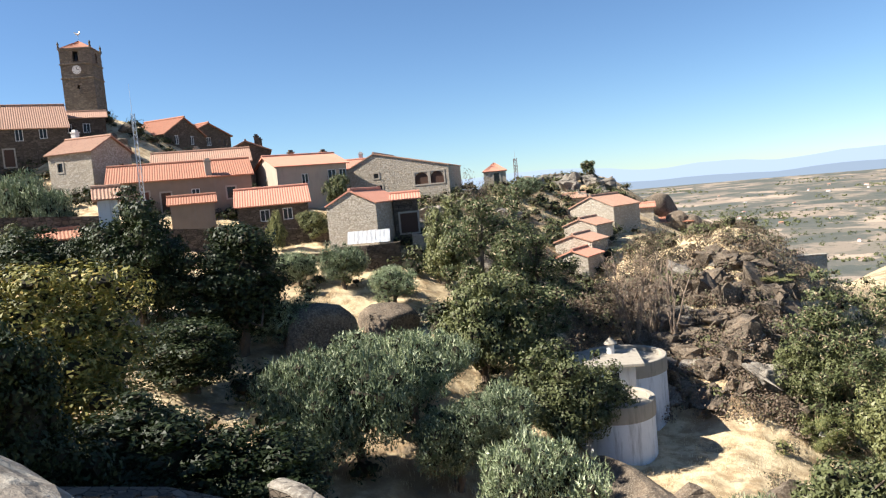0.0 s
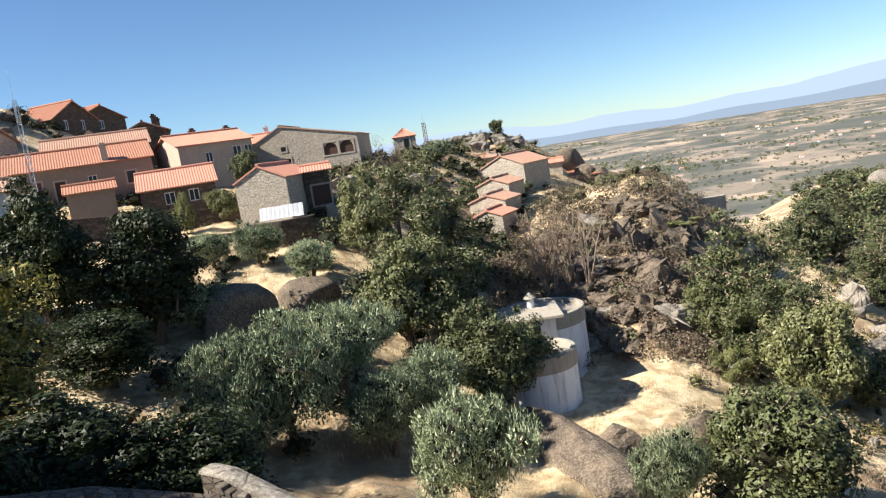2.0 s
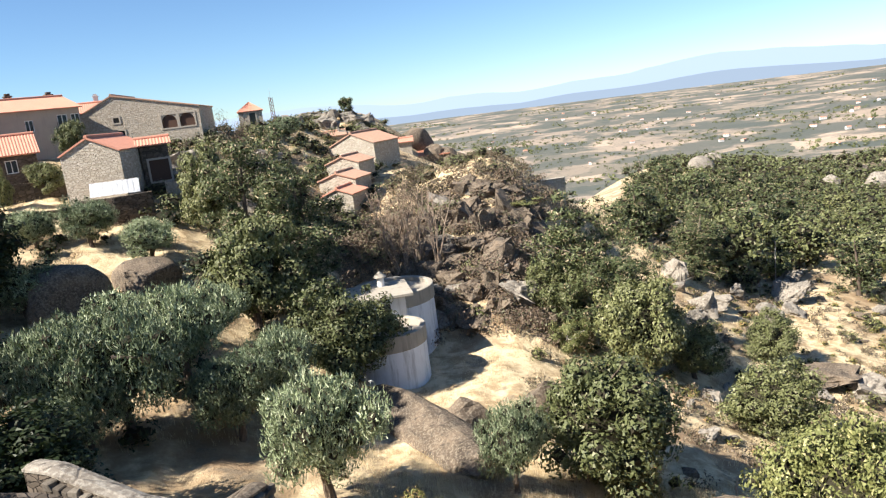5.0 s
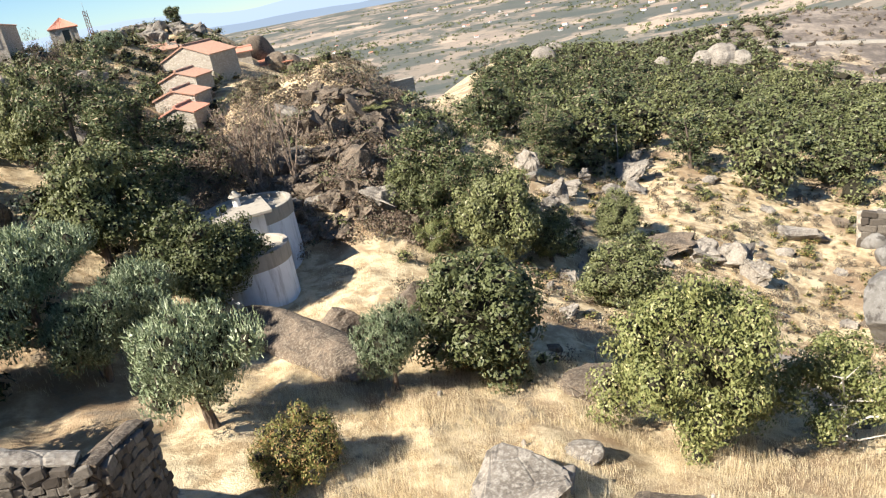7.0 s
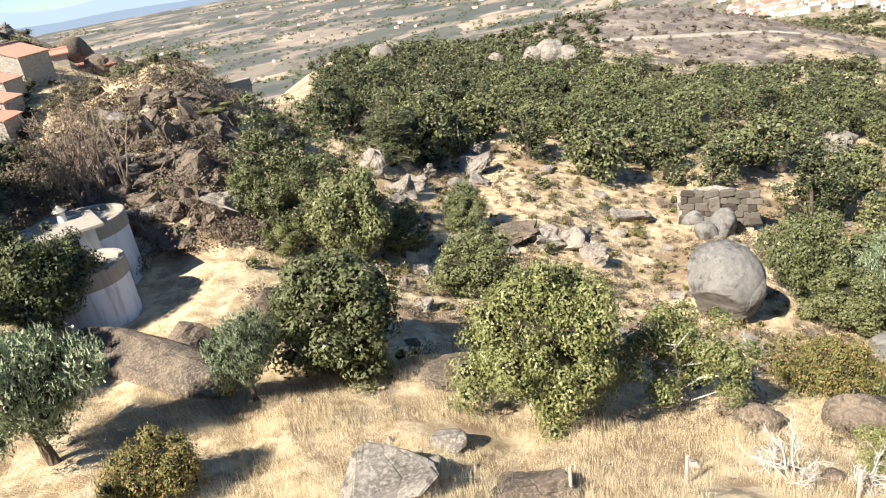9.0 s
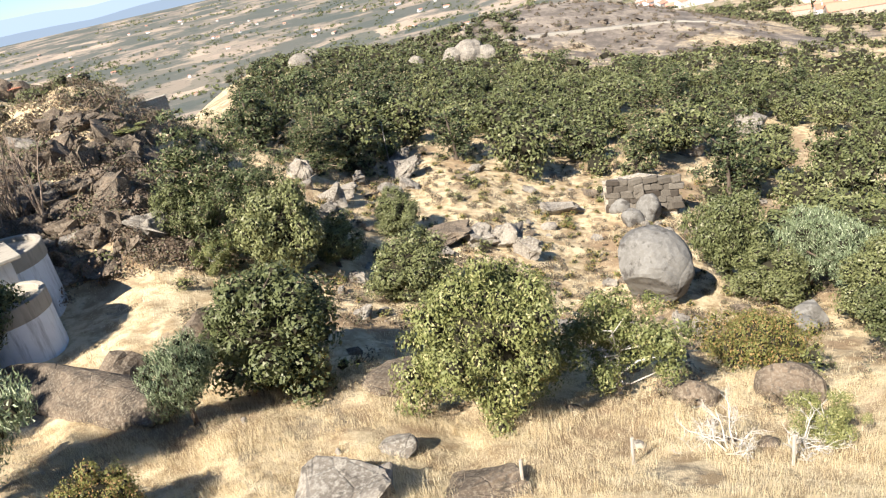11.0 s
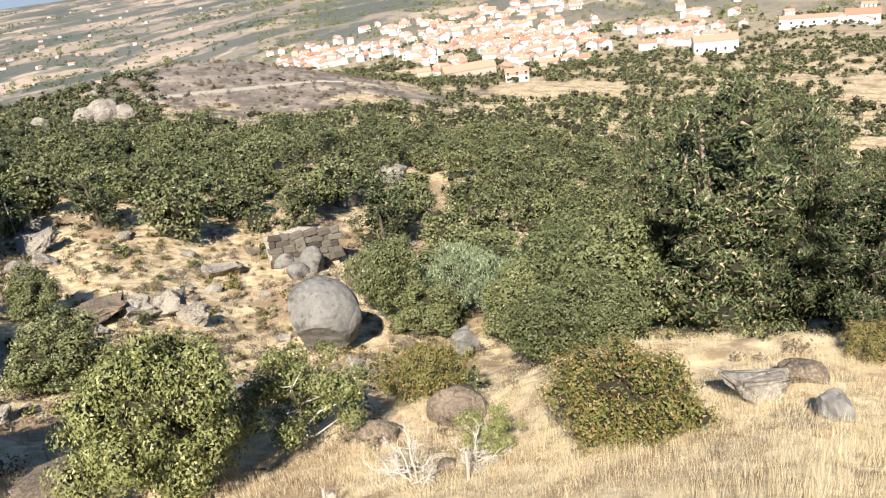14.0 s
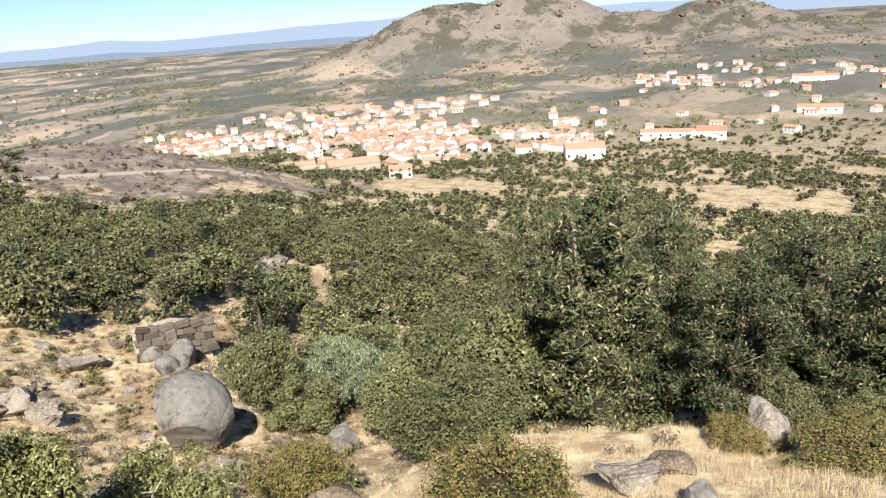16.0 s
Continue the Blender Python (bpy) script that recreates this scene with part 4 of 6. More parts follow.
def far_outcrops():
    """Bare granite outcrops over the far hill and the burnt ridge, as one mesh."""
    rng = np.random.default_rng(64)
    x1, y1 = scatter(rng, 900, 76, 118, 1250, 2150)
    x2, y2 = scatter(rng, 260, 38, 66, 190, 420)
    x, y = np.concatenate([x1, x2]), np.concatenate([y1, y2])
    size = np.concatenate([2 + 7 * rng.random(900) ** 3, 0.6 + 2.2 * rng.random(260) ** 2])
    ball, tris = puff(2)
    q, _ = np.linalg.qr(rng.normal(size=(len(x), 3, 3)))
    bumps = 1 + 0.35 * rng.normal(size=(len(x), len(ball), 1)) * 0.6
    v = np.einsum("nkj,nij->nki", ball[None] * bumps, q) * size[:, None, None] * np.array([1, 1, 0.75]) + np.stack([x, y, terrain(x, y) - size * 0.25], -1)[:, None, :]
    f = (len(ball) * np.arange(len(x))[:, None, None] + tris[None]).reshape(-1, 3)
    tagged(dress("far_rocks", soup("far_rocks", v.reshape(-1, 3), f), DARK_GRANITE, None, "bare grey granite outcrops over the far hill"), category="rocks", kind="stuff")


far_outcrops()


# ---- the bell tower ----
def bell_tower(x, y, z, yaw, s, h):
    """Square granite tower: shaft, string courses, belfry openings, clock, pinnacles, tiled roof and weathercock."""
    ob = thing("bell_tower", x, y, z, yaw, "square dark granite bell tower with clock and small tiled roof", "tower")
    a = s / 2
    bm = bmesh.new()
    up = Vector((0, 0, 1))
    for o, right, inward in ((Vector((-a, -a, 0)), Vector((1, 0, 0)), Vector((0, 1, 0))), (Vector((a, -a, 0)), Vector((0, 1, 0)), Vector((-1, 0, 0))),
                             (Vector((a, a, 0)), Vector((-1, 0, 0)), Vector((0, -1, 0))), (Vector((-a, a, 0)), Vector((0, -1, 0)), Vector((1, 0, 0)))):
        facade(bm, o, right, up, inward, s, h, [(a - 0.36, a + 0.36, h - 1.85, h - 0.45), (a - 0.16, a + 0.16, h - 5.6, h - 5.1)], 0.5)
    part("shaft", bm, ASHLAR, ob)
    for zz in (h - 0.12, h - 2.15, h - 4.1):
        part("string_course", slab(-a - 0.12, a + 0.12, -a - 0.12, a + 0.12, zz - 0.1, zz + 0.1, 0.03), ASHLAR, ob)
    for rz in (0, 90):
        bm = tube(bmesh.new(), [(0, -a + 0.45, h - 1.75), (0, -a + 0.45, h - 1.5), (0, -a + 0.45, h - 1.0), (0, -a + 0.45, h - 0.8)], [0.3, 0.24, 0.16, 0.03], 12)
        bm.transform(pose(0, 0, 0, 0, 0, rz))
        part("bell", bm, IRON, ob, "dark bronze bell")
        bm = slab(-0.4, 0.4, -a + 0.75, -a + 0.8, h - 1.9, h - 0.4)
        bm.transform(pose(0, 0, 0, 0, 0, rz))
        part("louvre", bm, IRON, ob)
    bm = tube(bmesh.new(), [(0, -a - 0.02, h - 3.0), (0, -a - 0.08, h - 3.0)], [0.6, 0.6], 28)
    clock = part("clock_face", bm, PAINT_WHITE, ob, "round white clock face")
    bm = bmesh.new()
    box(bm, -0.03, 0.03, -a - 0.11, -a - 0.085, h - 3.0, h - 2.55)
    box(bm, 0.0, 0.3, -a - 0.11, -a - 0.085, h - 3.03, h - 2.97)
    part("clock_pointer", bm, IRON, clock)
    for k in range(12):
        w = 2 * math.pi * k / 12
        bm = slab(-0.025, 0.025, -a - 0.1, -a - 0.082, 0.44, 0.54)
        bm.transform(Matrix.Translation((0, 0, h - 3.0)) @ Matrix.Rotation(w, 4, "Y"))
        part("hour_mark", bm, IRON, clock)
    bm = bmesh.new()
    top = (0, 0, h + 1.35)
    for p, q in (((-a, -a), (a, -a)), ((a, -a), (a, a)), ((a, a), (-a, a)), ((-a, a), (-a, -a))):
        tiled_slope(bm, (*p, h + 0.05), (*q, h + 0.05), top, top)
    part("roof", bm, TILE, ob, "pyramid roof of terracotta tiles")
    for px, py in itertools.product((-a, a), repeat=2):
        part("pinnacle", tube(bmesh.new(), [(px, py, h - 0.1), (px, py, h + 0.25), (px, py, h + 0.3), (px, py, h + 0.62), (px, py, h + 0.95)], [0.16, 0.16, 0.1, 0.17, 0.03], 8), ASHLAR, ob)
    vane = part("weathercock", tube(bmesh.new(), [(0, 0, h + 1.3), (0, 0, h + 2.1)], [0.04, 0.03], 6), STEEL, ob, "pale metal weathercock")
    bm = bmesh.new()
    tube(bm, [(-0.45, 0, h + 2.6), (-0.2, 0, h + 2.35), (0.1, 0, h + 2.3), (0.25, 0, h + 2.55), (0.32, 0, h + 2.78)], [0.05, 0.14, 0.17, 0.09, 0.03], 6)
    tube(bm, [(0, 0, h + 2.0), (0, 0, h + 2.3)], [0.03, 0.05], 6)
    part("cock", bm, STEEL, vane)


# ---- water tanks ----
def ring_tank(x, y, z_top, z_base, radius, label):
    """Round masonry tank with a raised rim and a sunken concrete deck."""
    ob = thing("water_tank", x, y, z_base, 0, label, "water tank", "water tanks")
    h = z_top - z_base
    bm = bmesh.new()
    prof = [(radius * 1.015, -1.5), (radius * 1.01, 0.0), (radius, h - 0.95), (radius, h - 0.94)]
    n = 56
    rings = [[bm.verts.new((r * math.cos(2 * math.pi * k / n), r * math.sin(2 * math.pi * k / n), zz)) for k in range(n)] for r, zz in prof]
    for p, q in zip(rings, rings[1:]):
        for k in range(n):
            bm.faces.new((p[k], p[(k + 1) % n], q[(k + 1) % n], q[k]))
    part("wall", bm, TANK_WHITE, ob, "whitewashed wall with dark streaks", True)
    bm = bmesh.new()
    prof = [(radius, h - 0.94), (radius + 0.06, h - 0.9), (radius + 0.06, h - 0.04), (radius + 0.02, h), (radius - 0.24, h), (radius - 0.28, h - 0.04), (radius - 0.28, h - 0.32)]
    rings = [[bm.verts.new((r * math.cos(2 * math.pi * k / n), r * math.sin(2 * math.pi * k / n), zz)) for k in range(n)] for r, zz in prof]
    for p, q in zip(rings, rings[1:]):
        for k in range(n):
            bm.faces.new((p[k], p[(k + 1) % n], q[(k + 1) % n], q[k]))
    part("rim", bm, CONCRETE, ob, "grey concrete rim")
    bm = bmesh.new()
    bmesh.ops.create_circle(bm, cap_ends=True, segments=n, radius=radius - 0.26, matrix=Matrix.Translation((0, 0, h - 0.3)))
    part("deck", bm, CONCRETE, ob, "flat concrete deck")
    return ob


def valve_house(x, y, z_top, yaw):
    ob = thing("valve_house", x, y, z_top - 3.5, yaw, "small white chamber with a concrete slab roof between the tanks", "pump house")
    part("wall", slab(-1.45, 1.45, -1.2, 1.4, -2.0, 3.3, 0.02), WHITEWASH, ob)
    part("roof", slab(-2.3, 1.95, -1.6, 2.3, 3.3, 3.5, 0.03), CONCRETE, ob, "stained flat concrete slab")
    part("door", slab(-0.3, 0.5, -1.25, -1.19, 1.3, 2.9), IRON, ob)
    bm = tube(bmesh.new(), [(0.3, 1.3, 3.5), (0.3, 1.3, 4.1)], [0.24, 0.22], 14)
    vent = part("vent", bm, WHITEWASH, ob, "white round vent pipe")
    part("cap", tube(bmesh.new(), [(0.3, 1.3, 4.1), (0.3, 1.3, 4.14), (0.3, 1.3, 4.5)], [0.42, 0.42, 0.03], 14), CONCRETE, vent, "conical cap")


# ---- masts and posts ----
def lattice_mast(x, y, z, h, w, label, colour=None, sections=14):
    ob = thing("radio_mast", x, y, z, 20, label, "mast")
    corners = [(w * math.cos(t), w * math.sin(t)) for t in (0.0, 2.094, 4.189)]
    for cx, cy in corners:
        part("leg", tube(bmesh.new(), [(cx, cy, -1.5), (cx * 0.8, cy * 0.8, h * 0.75)], [0.04, 0.035], 5), colour or STEEL, ob)
    bm = bmesh.new()
    for k in range(sections):
        z0, z1 = h * 0.75 * k / sections, h * 0.75 * (k + 1) / sections
        for (ax, ay), (bx, by) in zip(corners, corners[1:] + corners[:1]):
            tube(bm, [(ax, ay, z0), (bx * 0.9, by * 0.9, z1)], [0.02, 0.02], 4)
    tagged(part("bracing", bm, colour or STEEL, ob), kind="stuff")
    part("whip", tube(bmesh.new(), [(0, 0, h * 0.6), (0, 0, h)], [0.03, 0.012], 5), STEEL, ob, "thin aerial")


def post(x, y, h, lean=3, r=0.06):
    ob = part("fence_post", tube(bmesh.new(), [(0, 0, -0.3), (0, 0, h * 0.5), (0.02, 0, h - 0.02), (0.02, 0, h)], [r * 1.1, r, r * 0.95, r * 0.7], 8), POST_WOOD, None, "weathered pale fence post in dry grass")
    ob.matrix_world = pose(x, y, ground(x, y), lean, lean * 0.6, 30)
    return tagged(ob, category="post", group="fence posts")


def dead_shrub(x, y, w, h, seed, label):
    """Bleached dead branches, curling up from the ground."""
    rng = random.Random(seed)
    ob = thing("dead_shrub", x, y, ground(x, y), rng.uniform(0, 360), label, "dead shrub")

    def limb(p, d, length, r, depth):
        pts, q, way = [p], p, d
        for _ in range(4):
            way = (way + Vector((rng.gauss(0, 0.35), rng.gauss(0, 0.35), rng.gauss(0.02, 0.25)))).normalized()
            q = q + way * length / 4
            q = Vector((q.x, q.y, max(q.z, 0.05)))
            pts.append(q)
        tube(bm, pts, [r, r * 0.85, r * 0.7, r * 0.55, r * 0.35], 5)
        if depth:
            for _ in range(3):
                limb(pts[rng.choice((1, 2, 3))], (way + Vector((rng.gauss(0, 0.8), rng.gauss(0, 0.8), rng.gauss(0.2, 0.5)))).normalized(), length * 0.62, r * 0.55, depth - 1)

    for _ in range(7):
        bm = bmesh.new()
        a = rng.uniform(0, 6.28)
        limb(Vector((0.15 * math.cos(a), 0.15 * math.sin(a), -0.1)), Vector((math.cos(a), math.sin(a), rng.uniform(0.5, 1.6))).normalized(), w * 0.42, 0.038, 3)
        part("branch", bm, DEAD, ob)


def bare_tree(x, y, h, seed):
    """Thin leafless stems fanning up from one stool."""
    rng = random.Random(seed)
    ob = thing("bare_tree", x, y, ground(x, y), 0, "leafless brown sapling with thin upright stems", "tree")
    for _ in range(6):
        bm = bmesh.new()
        a, s = rng.uniform(0, 6.28), rng.uniform(0.1, 0.3)
        hh = h * rng.uniform(0.6, 1.0)
        pts = [Vector((0.1 * math.cos(a), 0.1 * math.sin(a), -0.2))]
        for k in range(1, 6):
            pts.append(Vector((math.cos(a) * s * hh * k / 5 + rng.gauss(0, 0.08), math.sin(a) * s * hh * k / 5 + rng.gauss(0, 0.08), hh * k / 5)))
        tube(bm, pts, [0.085, 0.075, 0.06, 0.045, 0.03, 0.012], 5)
        for k in (2, 3, 3, 4, 4):
            e = pts[k] + Vector((rng.gauss(0, 0.5), rng.gauss(0, 0.5), rng.uniform(0.4, 1.0))) * h * 0.13
            tube(bm, [pts[k], (pts[k] + e) / 2 + Vector((0.05, 0, 0.05)), e], [0.025, 0.018, 0.006], 4)
        part("stem", bm, PALE_BARK, ob)


# ---- dry-stone walls ----
def wall_run(name, pts, thick, material, label, coping=None, foot=2.5):
    """A wall along points that give its top; coping: the material of its cap."""
    bm, cap = bmesh.new(), bmesh.new()
    ring = []
    n = len(pts)
    for i, p in enumerate(pts):
        a, b = Vector(pts[max(0, i - 1)]), Vector(pts[min(n - 1, i + 1)])
        d = (b - a).to_2d().normalized()
        s = Vector((-d.y, d.x, 0)) * thick / 2
        p = Vector(p)
        ring.append([bm.verts.new(q) for q in (p - s - Vector((0, 0, foot)), p - s, p + s, p + s - Vector((0, 0, foot)))])
    for p, q in zip(ring, ring[1:]):
        for k in range(3):
            bm.faces.new((p[k], p[k + 1], q[k + 1], q[k]))
    bm.faces.new(ring[0])
    bm.faces.new(ring[-1][::-1])
    bmesh.ops.recalc_face_normals(bm, faces=bm.faces)
    ob = tagged(part(name, bm, material, None, label), category="wall")
    if coping:
        tops = []
        for i, p in enumerate(pts):
            a, b = Vector(pts[max(0, i - 1)]), Vector(pts[min(n - 1, i + 1)])
            d = (b - a).to_2d().normalized()
            s = Vector((-d.y, d.x, 0)) * (thick / 2 + 0.04)
            p = Vector(p)
            tops.append([cap.verts.new(q) for q in (p - s + Vector((0, 0, 0.004)), p - s + Vector((0, 0, 0.07)), p - s * 0.4 + Vector((0, 0, 0.13)), p + s * 0.4 + Vector((0, 0, 0.13)), p + s + Vector((0, 0, 0.07)), p + s + Vector((0, 0, 0.004)))])
        for p, q in zip(tops, tops[1:]):
            for k in range(5):
                cap.faces.new((p[k], p[k + 1], q[k + 1], q[k]))
        cap.faces.new(tops[0])
        cap.faces.new(tops[-1][::-1])
        bmesh.ops.recalc_face_normals(cap, faces=cap.faces)
        part("coping", cap, coping, ob, "rough pale mortar coping")
    return ob


STONE_MESHES = []


def stone_mesh(k):
    """Rough squared blocks, shared by all the stones."""
    if len(STONE_MESHES) <= k:
        for s in range(8):
            rng = random.Random(400 + s)
            bm = slab(-0.5, 0.5, -0.5, 0.5, -0.5, 0.5)
            for v in bm.verts:
                v.co += Vector((rng.uniform(-0.14, 0.14), rng.uniform(-0.1, 0.1), rng.uniform(-0.14, 0.14)))
            bmesh.ops.bevel(bm, geom=bm.edges[:], offset=0.1, segments=1, affect="EDGES")
            for v in bm.verts:
                v.co += Vector((rng.uniform(-0.03, 0.03), rng.uniform(-0.03, 0.03), rng.uniform(-0.03, 0.03)))
            me = bpy.data.meshes.new("stone")
            bm.to_mesh(me)
            bm.free()
            me.materials.append(STONE_LOOSE)
            STONE_MESHES.append(me)
    return STONE_MESHES[k]


def loose_stone_material():
    n = Nodes("field_stone")
    rnd = n.add("ShaderNodeObjectInfo").outputs["Random"]
    k = n.noise(n.place(), 8, 5, 0.7)
    # stone tones kept low to stand in for tree shade on the garden walls
    c = n.mix(rnd, (0.055, 0.044, 0.035), (0.19, 0.165, 0.135))
    c = n.mix(n.ramp(k, (0.45, 0.0), (0.7, 0.7)), c, (0.05, 0.042, 0.034))
    return n.surface(c, 0.93, n.bump(k, 0.7, 0.04))


STONE_LOOSE = loose_stone_material()


def face_stones(parent, a, b, drop, size, seed, out, limit=300):
    """Stones proud of a wall face, course by course; a-b is the face's top edge."""
    rng = random.Random(seed)
    a, b = Vector(a), Vector(b)
    inv = parent.matrix_world.inverted()
    run = (b - a).length
    made, z = 0, size * 0.4
    while z < drop and made < limit:
        u = rng.uniform(0, size * 0.6)
        while u < run and made < limit:
            s = size * rng.uniform(0.65, 1.7)
            p = a.lerp(b, min(1, (u + s / 2) / run)) - Vector((0, 0, z + rng.uniform(-0.03, 0.03))) + Vector(out) * 0.02
            ob = new("stone", stone_mesh(rng.randrange(8)))
            ob.parent = parent
            ob.matrix_world = pose(*p, rng.uniform(-6, 6), rng.uniform(-9, 9), math.degrees(math.atan2(b.y - a.y, b.x - a.x)) + rng.uniform(-15, 15)) @ Matrix.Diagonal((s * 1.02, size * rng.uniform(0.55, 0.85), size * rng.uniform(0.72, 0.98), 1))
            u += s
            made += 1
        z += size * 0.78
    return made


# ---- cars and lower village ----
def car(x, y, yaw, paint, label):
    z = ground(x, y)
    ob = thing("car", x, y, z, yaw, label, "car", "parked cars")
    bm = slab(-2.0, 2.0, -0.85, 0.85, 0.35, 0.85, 0.12)
    box(bm, -1.3, 1.0, -0.75, 0.75, 0.85, 1.42, 0.2)
    part("body", bm, paint, ob)
    for wx, wy in itertools.product((-1.25, 1.25), (-0.8, 0.8)):
        part("wheel", tube(bmesh.new(), [(wx, wy - 0.1, 0.32), (wx, wy + 0.1, 0.32)], [0.32, 0.32], 12), TYRE, ob)


VILLAGE_HOUSES = []


def village_house(x, y, yaw, rng):
    """One of a few plain houses of the lower village."""
    if not VILLAGE_HOUSES:
        for length, width, eave, rise, wall, roof in ((11, 7, 5.2, 1.7, WHITEWASH, NEW_TILE), (9, 7, 3.2, 1.6, WHITEWASH, TILE), (13, 8, 5.6, 2.0, WHITEWASH, TILE), (8, 6, 3.0, 1.4, WHITEWASH, OLD_TILE),
                                                      (10, 8, 6.0, 1.8, WHITEWASH, OLD_TILE), (12, 7, 3.4, 1.7, RUBBLE, NEW_TILE), (7, 6, 5.0, 1.5, WHITEWASH, NEW_TILE)):
            openings = [(f, u, v, 1.0, 1.3, "stone") for f in ("front", "left") for u in (-length / 4, length / 4) if f == "front" or abs(u) < width / 2 - 1 for v in ((1.0, 3.6) if eave > 5 else (1.0,))]
            openings.append(("front", 0.0, 0.05, 1.1, 2.1, "door"))
            VILLAGE_HOUSES.append(house(0, 0, -500, 0, length, width, eave, rise, wall, roof, openings, ((length / 4, 1.0, 0.6, wall),), deep=2.5, pitch=1.2, label="plain village house with terracotta roof", group="houses of the lower village"))
    k = rng.randrange(len(VILLAGE_HOUSES))
    src = VILLAGE_HOUSES[k]
    m = pose(x, y, ground(x, y) + 0.3, 0, 0, yaw)
    if src.location.z < -400:
        src.matrix_world = m
        return src
    return copy_thing(src, m)


def lower_village():
    rng = random.Random(77)
    spots, tries = [], 0
    quarters = ((70, 89, 440, 900, 178), (60, 72, 620, 900, 54), (88, 99, 560, 800, 30))
    for b0, b1, r0, r1, count in quarters:
        made = 0
        while made < count and tries < 12000:
            tries += 1
            b = rng.triangular(b0, b1, (b0 + b1) / 2)
            r = rng.triangular(r0, r1, r0 + (r1 - r0) * 0.35)
            x, y = polar(b, r)
            if burnt(x, y) or any((x - p) ** 2 + (y - q) ** 2 < 8.6 ** 2 for p, q in spots) or abs(b - 77.6 - 1.2 * math.sin(r / 60)) * r / 57.3 < 8 and r < 640:
                continue
            spots.append((x, y))
            made += 1
            village_house(x, y, rng.choice((15, 60, 105, -30)) + rng.uniform(-12, 12) + 60, rng)
    far = [(*polar(rng.uniform(99, 118), rng.triangular(900, 1350, 1150)), rng.uniform(0, 180)) for _ in range(70)]
    far += [(*polar(rng.uniform(92, 118), rng.uniform(640, 900)), rng.uniform(0, 180)) for _ in range(24)]
    far += [(*polar(rng.triangular(66, 90, 80), rng.uniform(860, 1060)), rng.uniform(0, 180)) for _ in range(70)]
    far += [(*polar(rng.uniform(14, 60), rng.uniform(1300, 3600)), rng.uniform(0, 180)) for _ in range(90)]
    far_houses(far, rng)


def far_houses(spots, rng):
    """Plain gabled houses too far off to tell apart: walls with dark window holes set in, and roofs."""
    bm = bmesh.new()
    for x, y, yaw in spots:
        l, w, h, up = rng.uniform(4, 7.5), rng.uniform(3, 4.5), rng.uniform(3, 5.5), rng.uniform(1.2, 2.0)
        m = pose(x, y, ground(x, y), 0, 0, yaw)
        def face(mat, *pts):
            f = bm.faces.new([bm.verts.new(m @ Vector(p)) for p in pts])
            f.material_index = mat
        wall = rng.choice((0, 0, 0, 1))
        for sy in (-1, 1):
            face(wall, (-l, sy * w, -2), (l, sy * w, -2), (l, sy * w, h), (-l, sy * w, h))
            face(2, (-l - 0.3, sy * (w + 0.4), h - 0.1), (l + 0.3, sy * (w + 0.4), h - 0.1), (l + 0.3, 0, h + up), (-l - 0.3, 0, h + up))
            for u in (-0.55, 0.0, 0.55):
                for k in (0.25, 0.65):
                    face(3, *((u * l + a, sy * (w + 0.03), k * h + b) for a, b in ((-0.5, 0), (0.5, 0), (0.5, 1.2), (-0.5, 1.2))))
        for sx in (-1, 1):
            face(wall, (sx * l, -w, -2), (sx * l, w, -2), (sx * l, w, h), (sx * l, 0, h + up - 0.1), (sx * l, -w, h))
    me = bpy.data.meshes.new("far_houses")
    bm.to_mesh(me)
    bm.free()
    for mat in (WHITEWASH, CREAM, NEW_TILE, GLASS_DARK):
        me.materials.append(mat)
    tagged(dress("far_houses", me, None, None, "scattered far white houses with terracotta roofs"), category="houses", kind="stuff")


def road_strip(name, pts, width, material, label, lift=0.12):
    verts, faces = [], []
    fine = []
    for (x0, y0), (x1, y1) in zip(pts, pts[1:]):
        for k in range(10):
            fine.append((x0 + (x1 - x0) * k / 10, y0 + (y1 - y0) * k / 10))
    fine.append(pts[-1])
    for i, (x, y) in enumerate(fine):
        a, b = fine[max(0, i - 1)], fine[min(len(fine) - 1, i + 1)]
        d = Vector((b[0] - a[0], b[1] - a[1])).normalized()
        for s in (-0.5, 0.5):
            px, py = x - d.y * width * s, y + d.x * width * s
            verts.append((px, py, max(ground(px, py), ground(x, y)) + lift))
        for s in (-0.5, 0.5):
            px, py = x - d.y * (width + 0.4) * s, y + d.x * (width + 0.4) * s
            verts.append((px, py, ground(px, py) - 0.8))
        if i:
            j = 4 * i
            faces += [(j - 4, j - 3, j + 1, j), (j - 2, j - 4, j, j + 2), (j - 3, j - 1, j + 3, j + 1)]
    return tagged(dress(name, soup(name, verts, faces), material, None, label), category="road", kind="structure")

# houses of the upper village
house(-49.99, 85.45, 6.97, 30, 14.19, 8.0, 4.46, 2.93, wall=DARK_RUBBLE, roof=OLD_TILE, openings=(("front", 2.2, 3.0, 0.8, 1.5, "white"), ("front", 4.6, 3.2, 0.8, 1.3, "white"), ("front", 1.0, 0.2, 1.0, 1.9, "door")), label="long dark granite house with a faded tiled roof")
house(-43.37, 91.77, 10.09, 25, 5.91, 5.0, 2.76, 0.95, wall=DARK_RUBBLE, roof=OLD_TILE, openings=(("front", -1.2, 1.0, 0.8, 1.1, "white"), ("front", 0.8, 1.0, 0.8, 1.1, "white")), label="dark granite house below the bell tower")
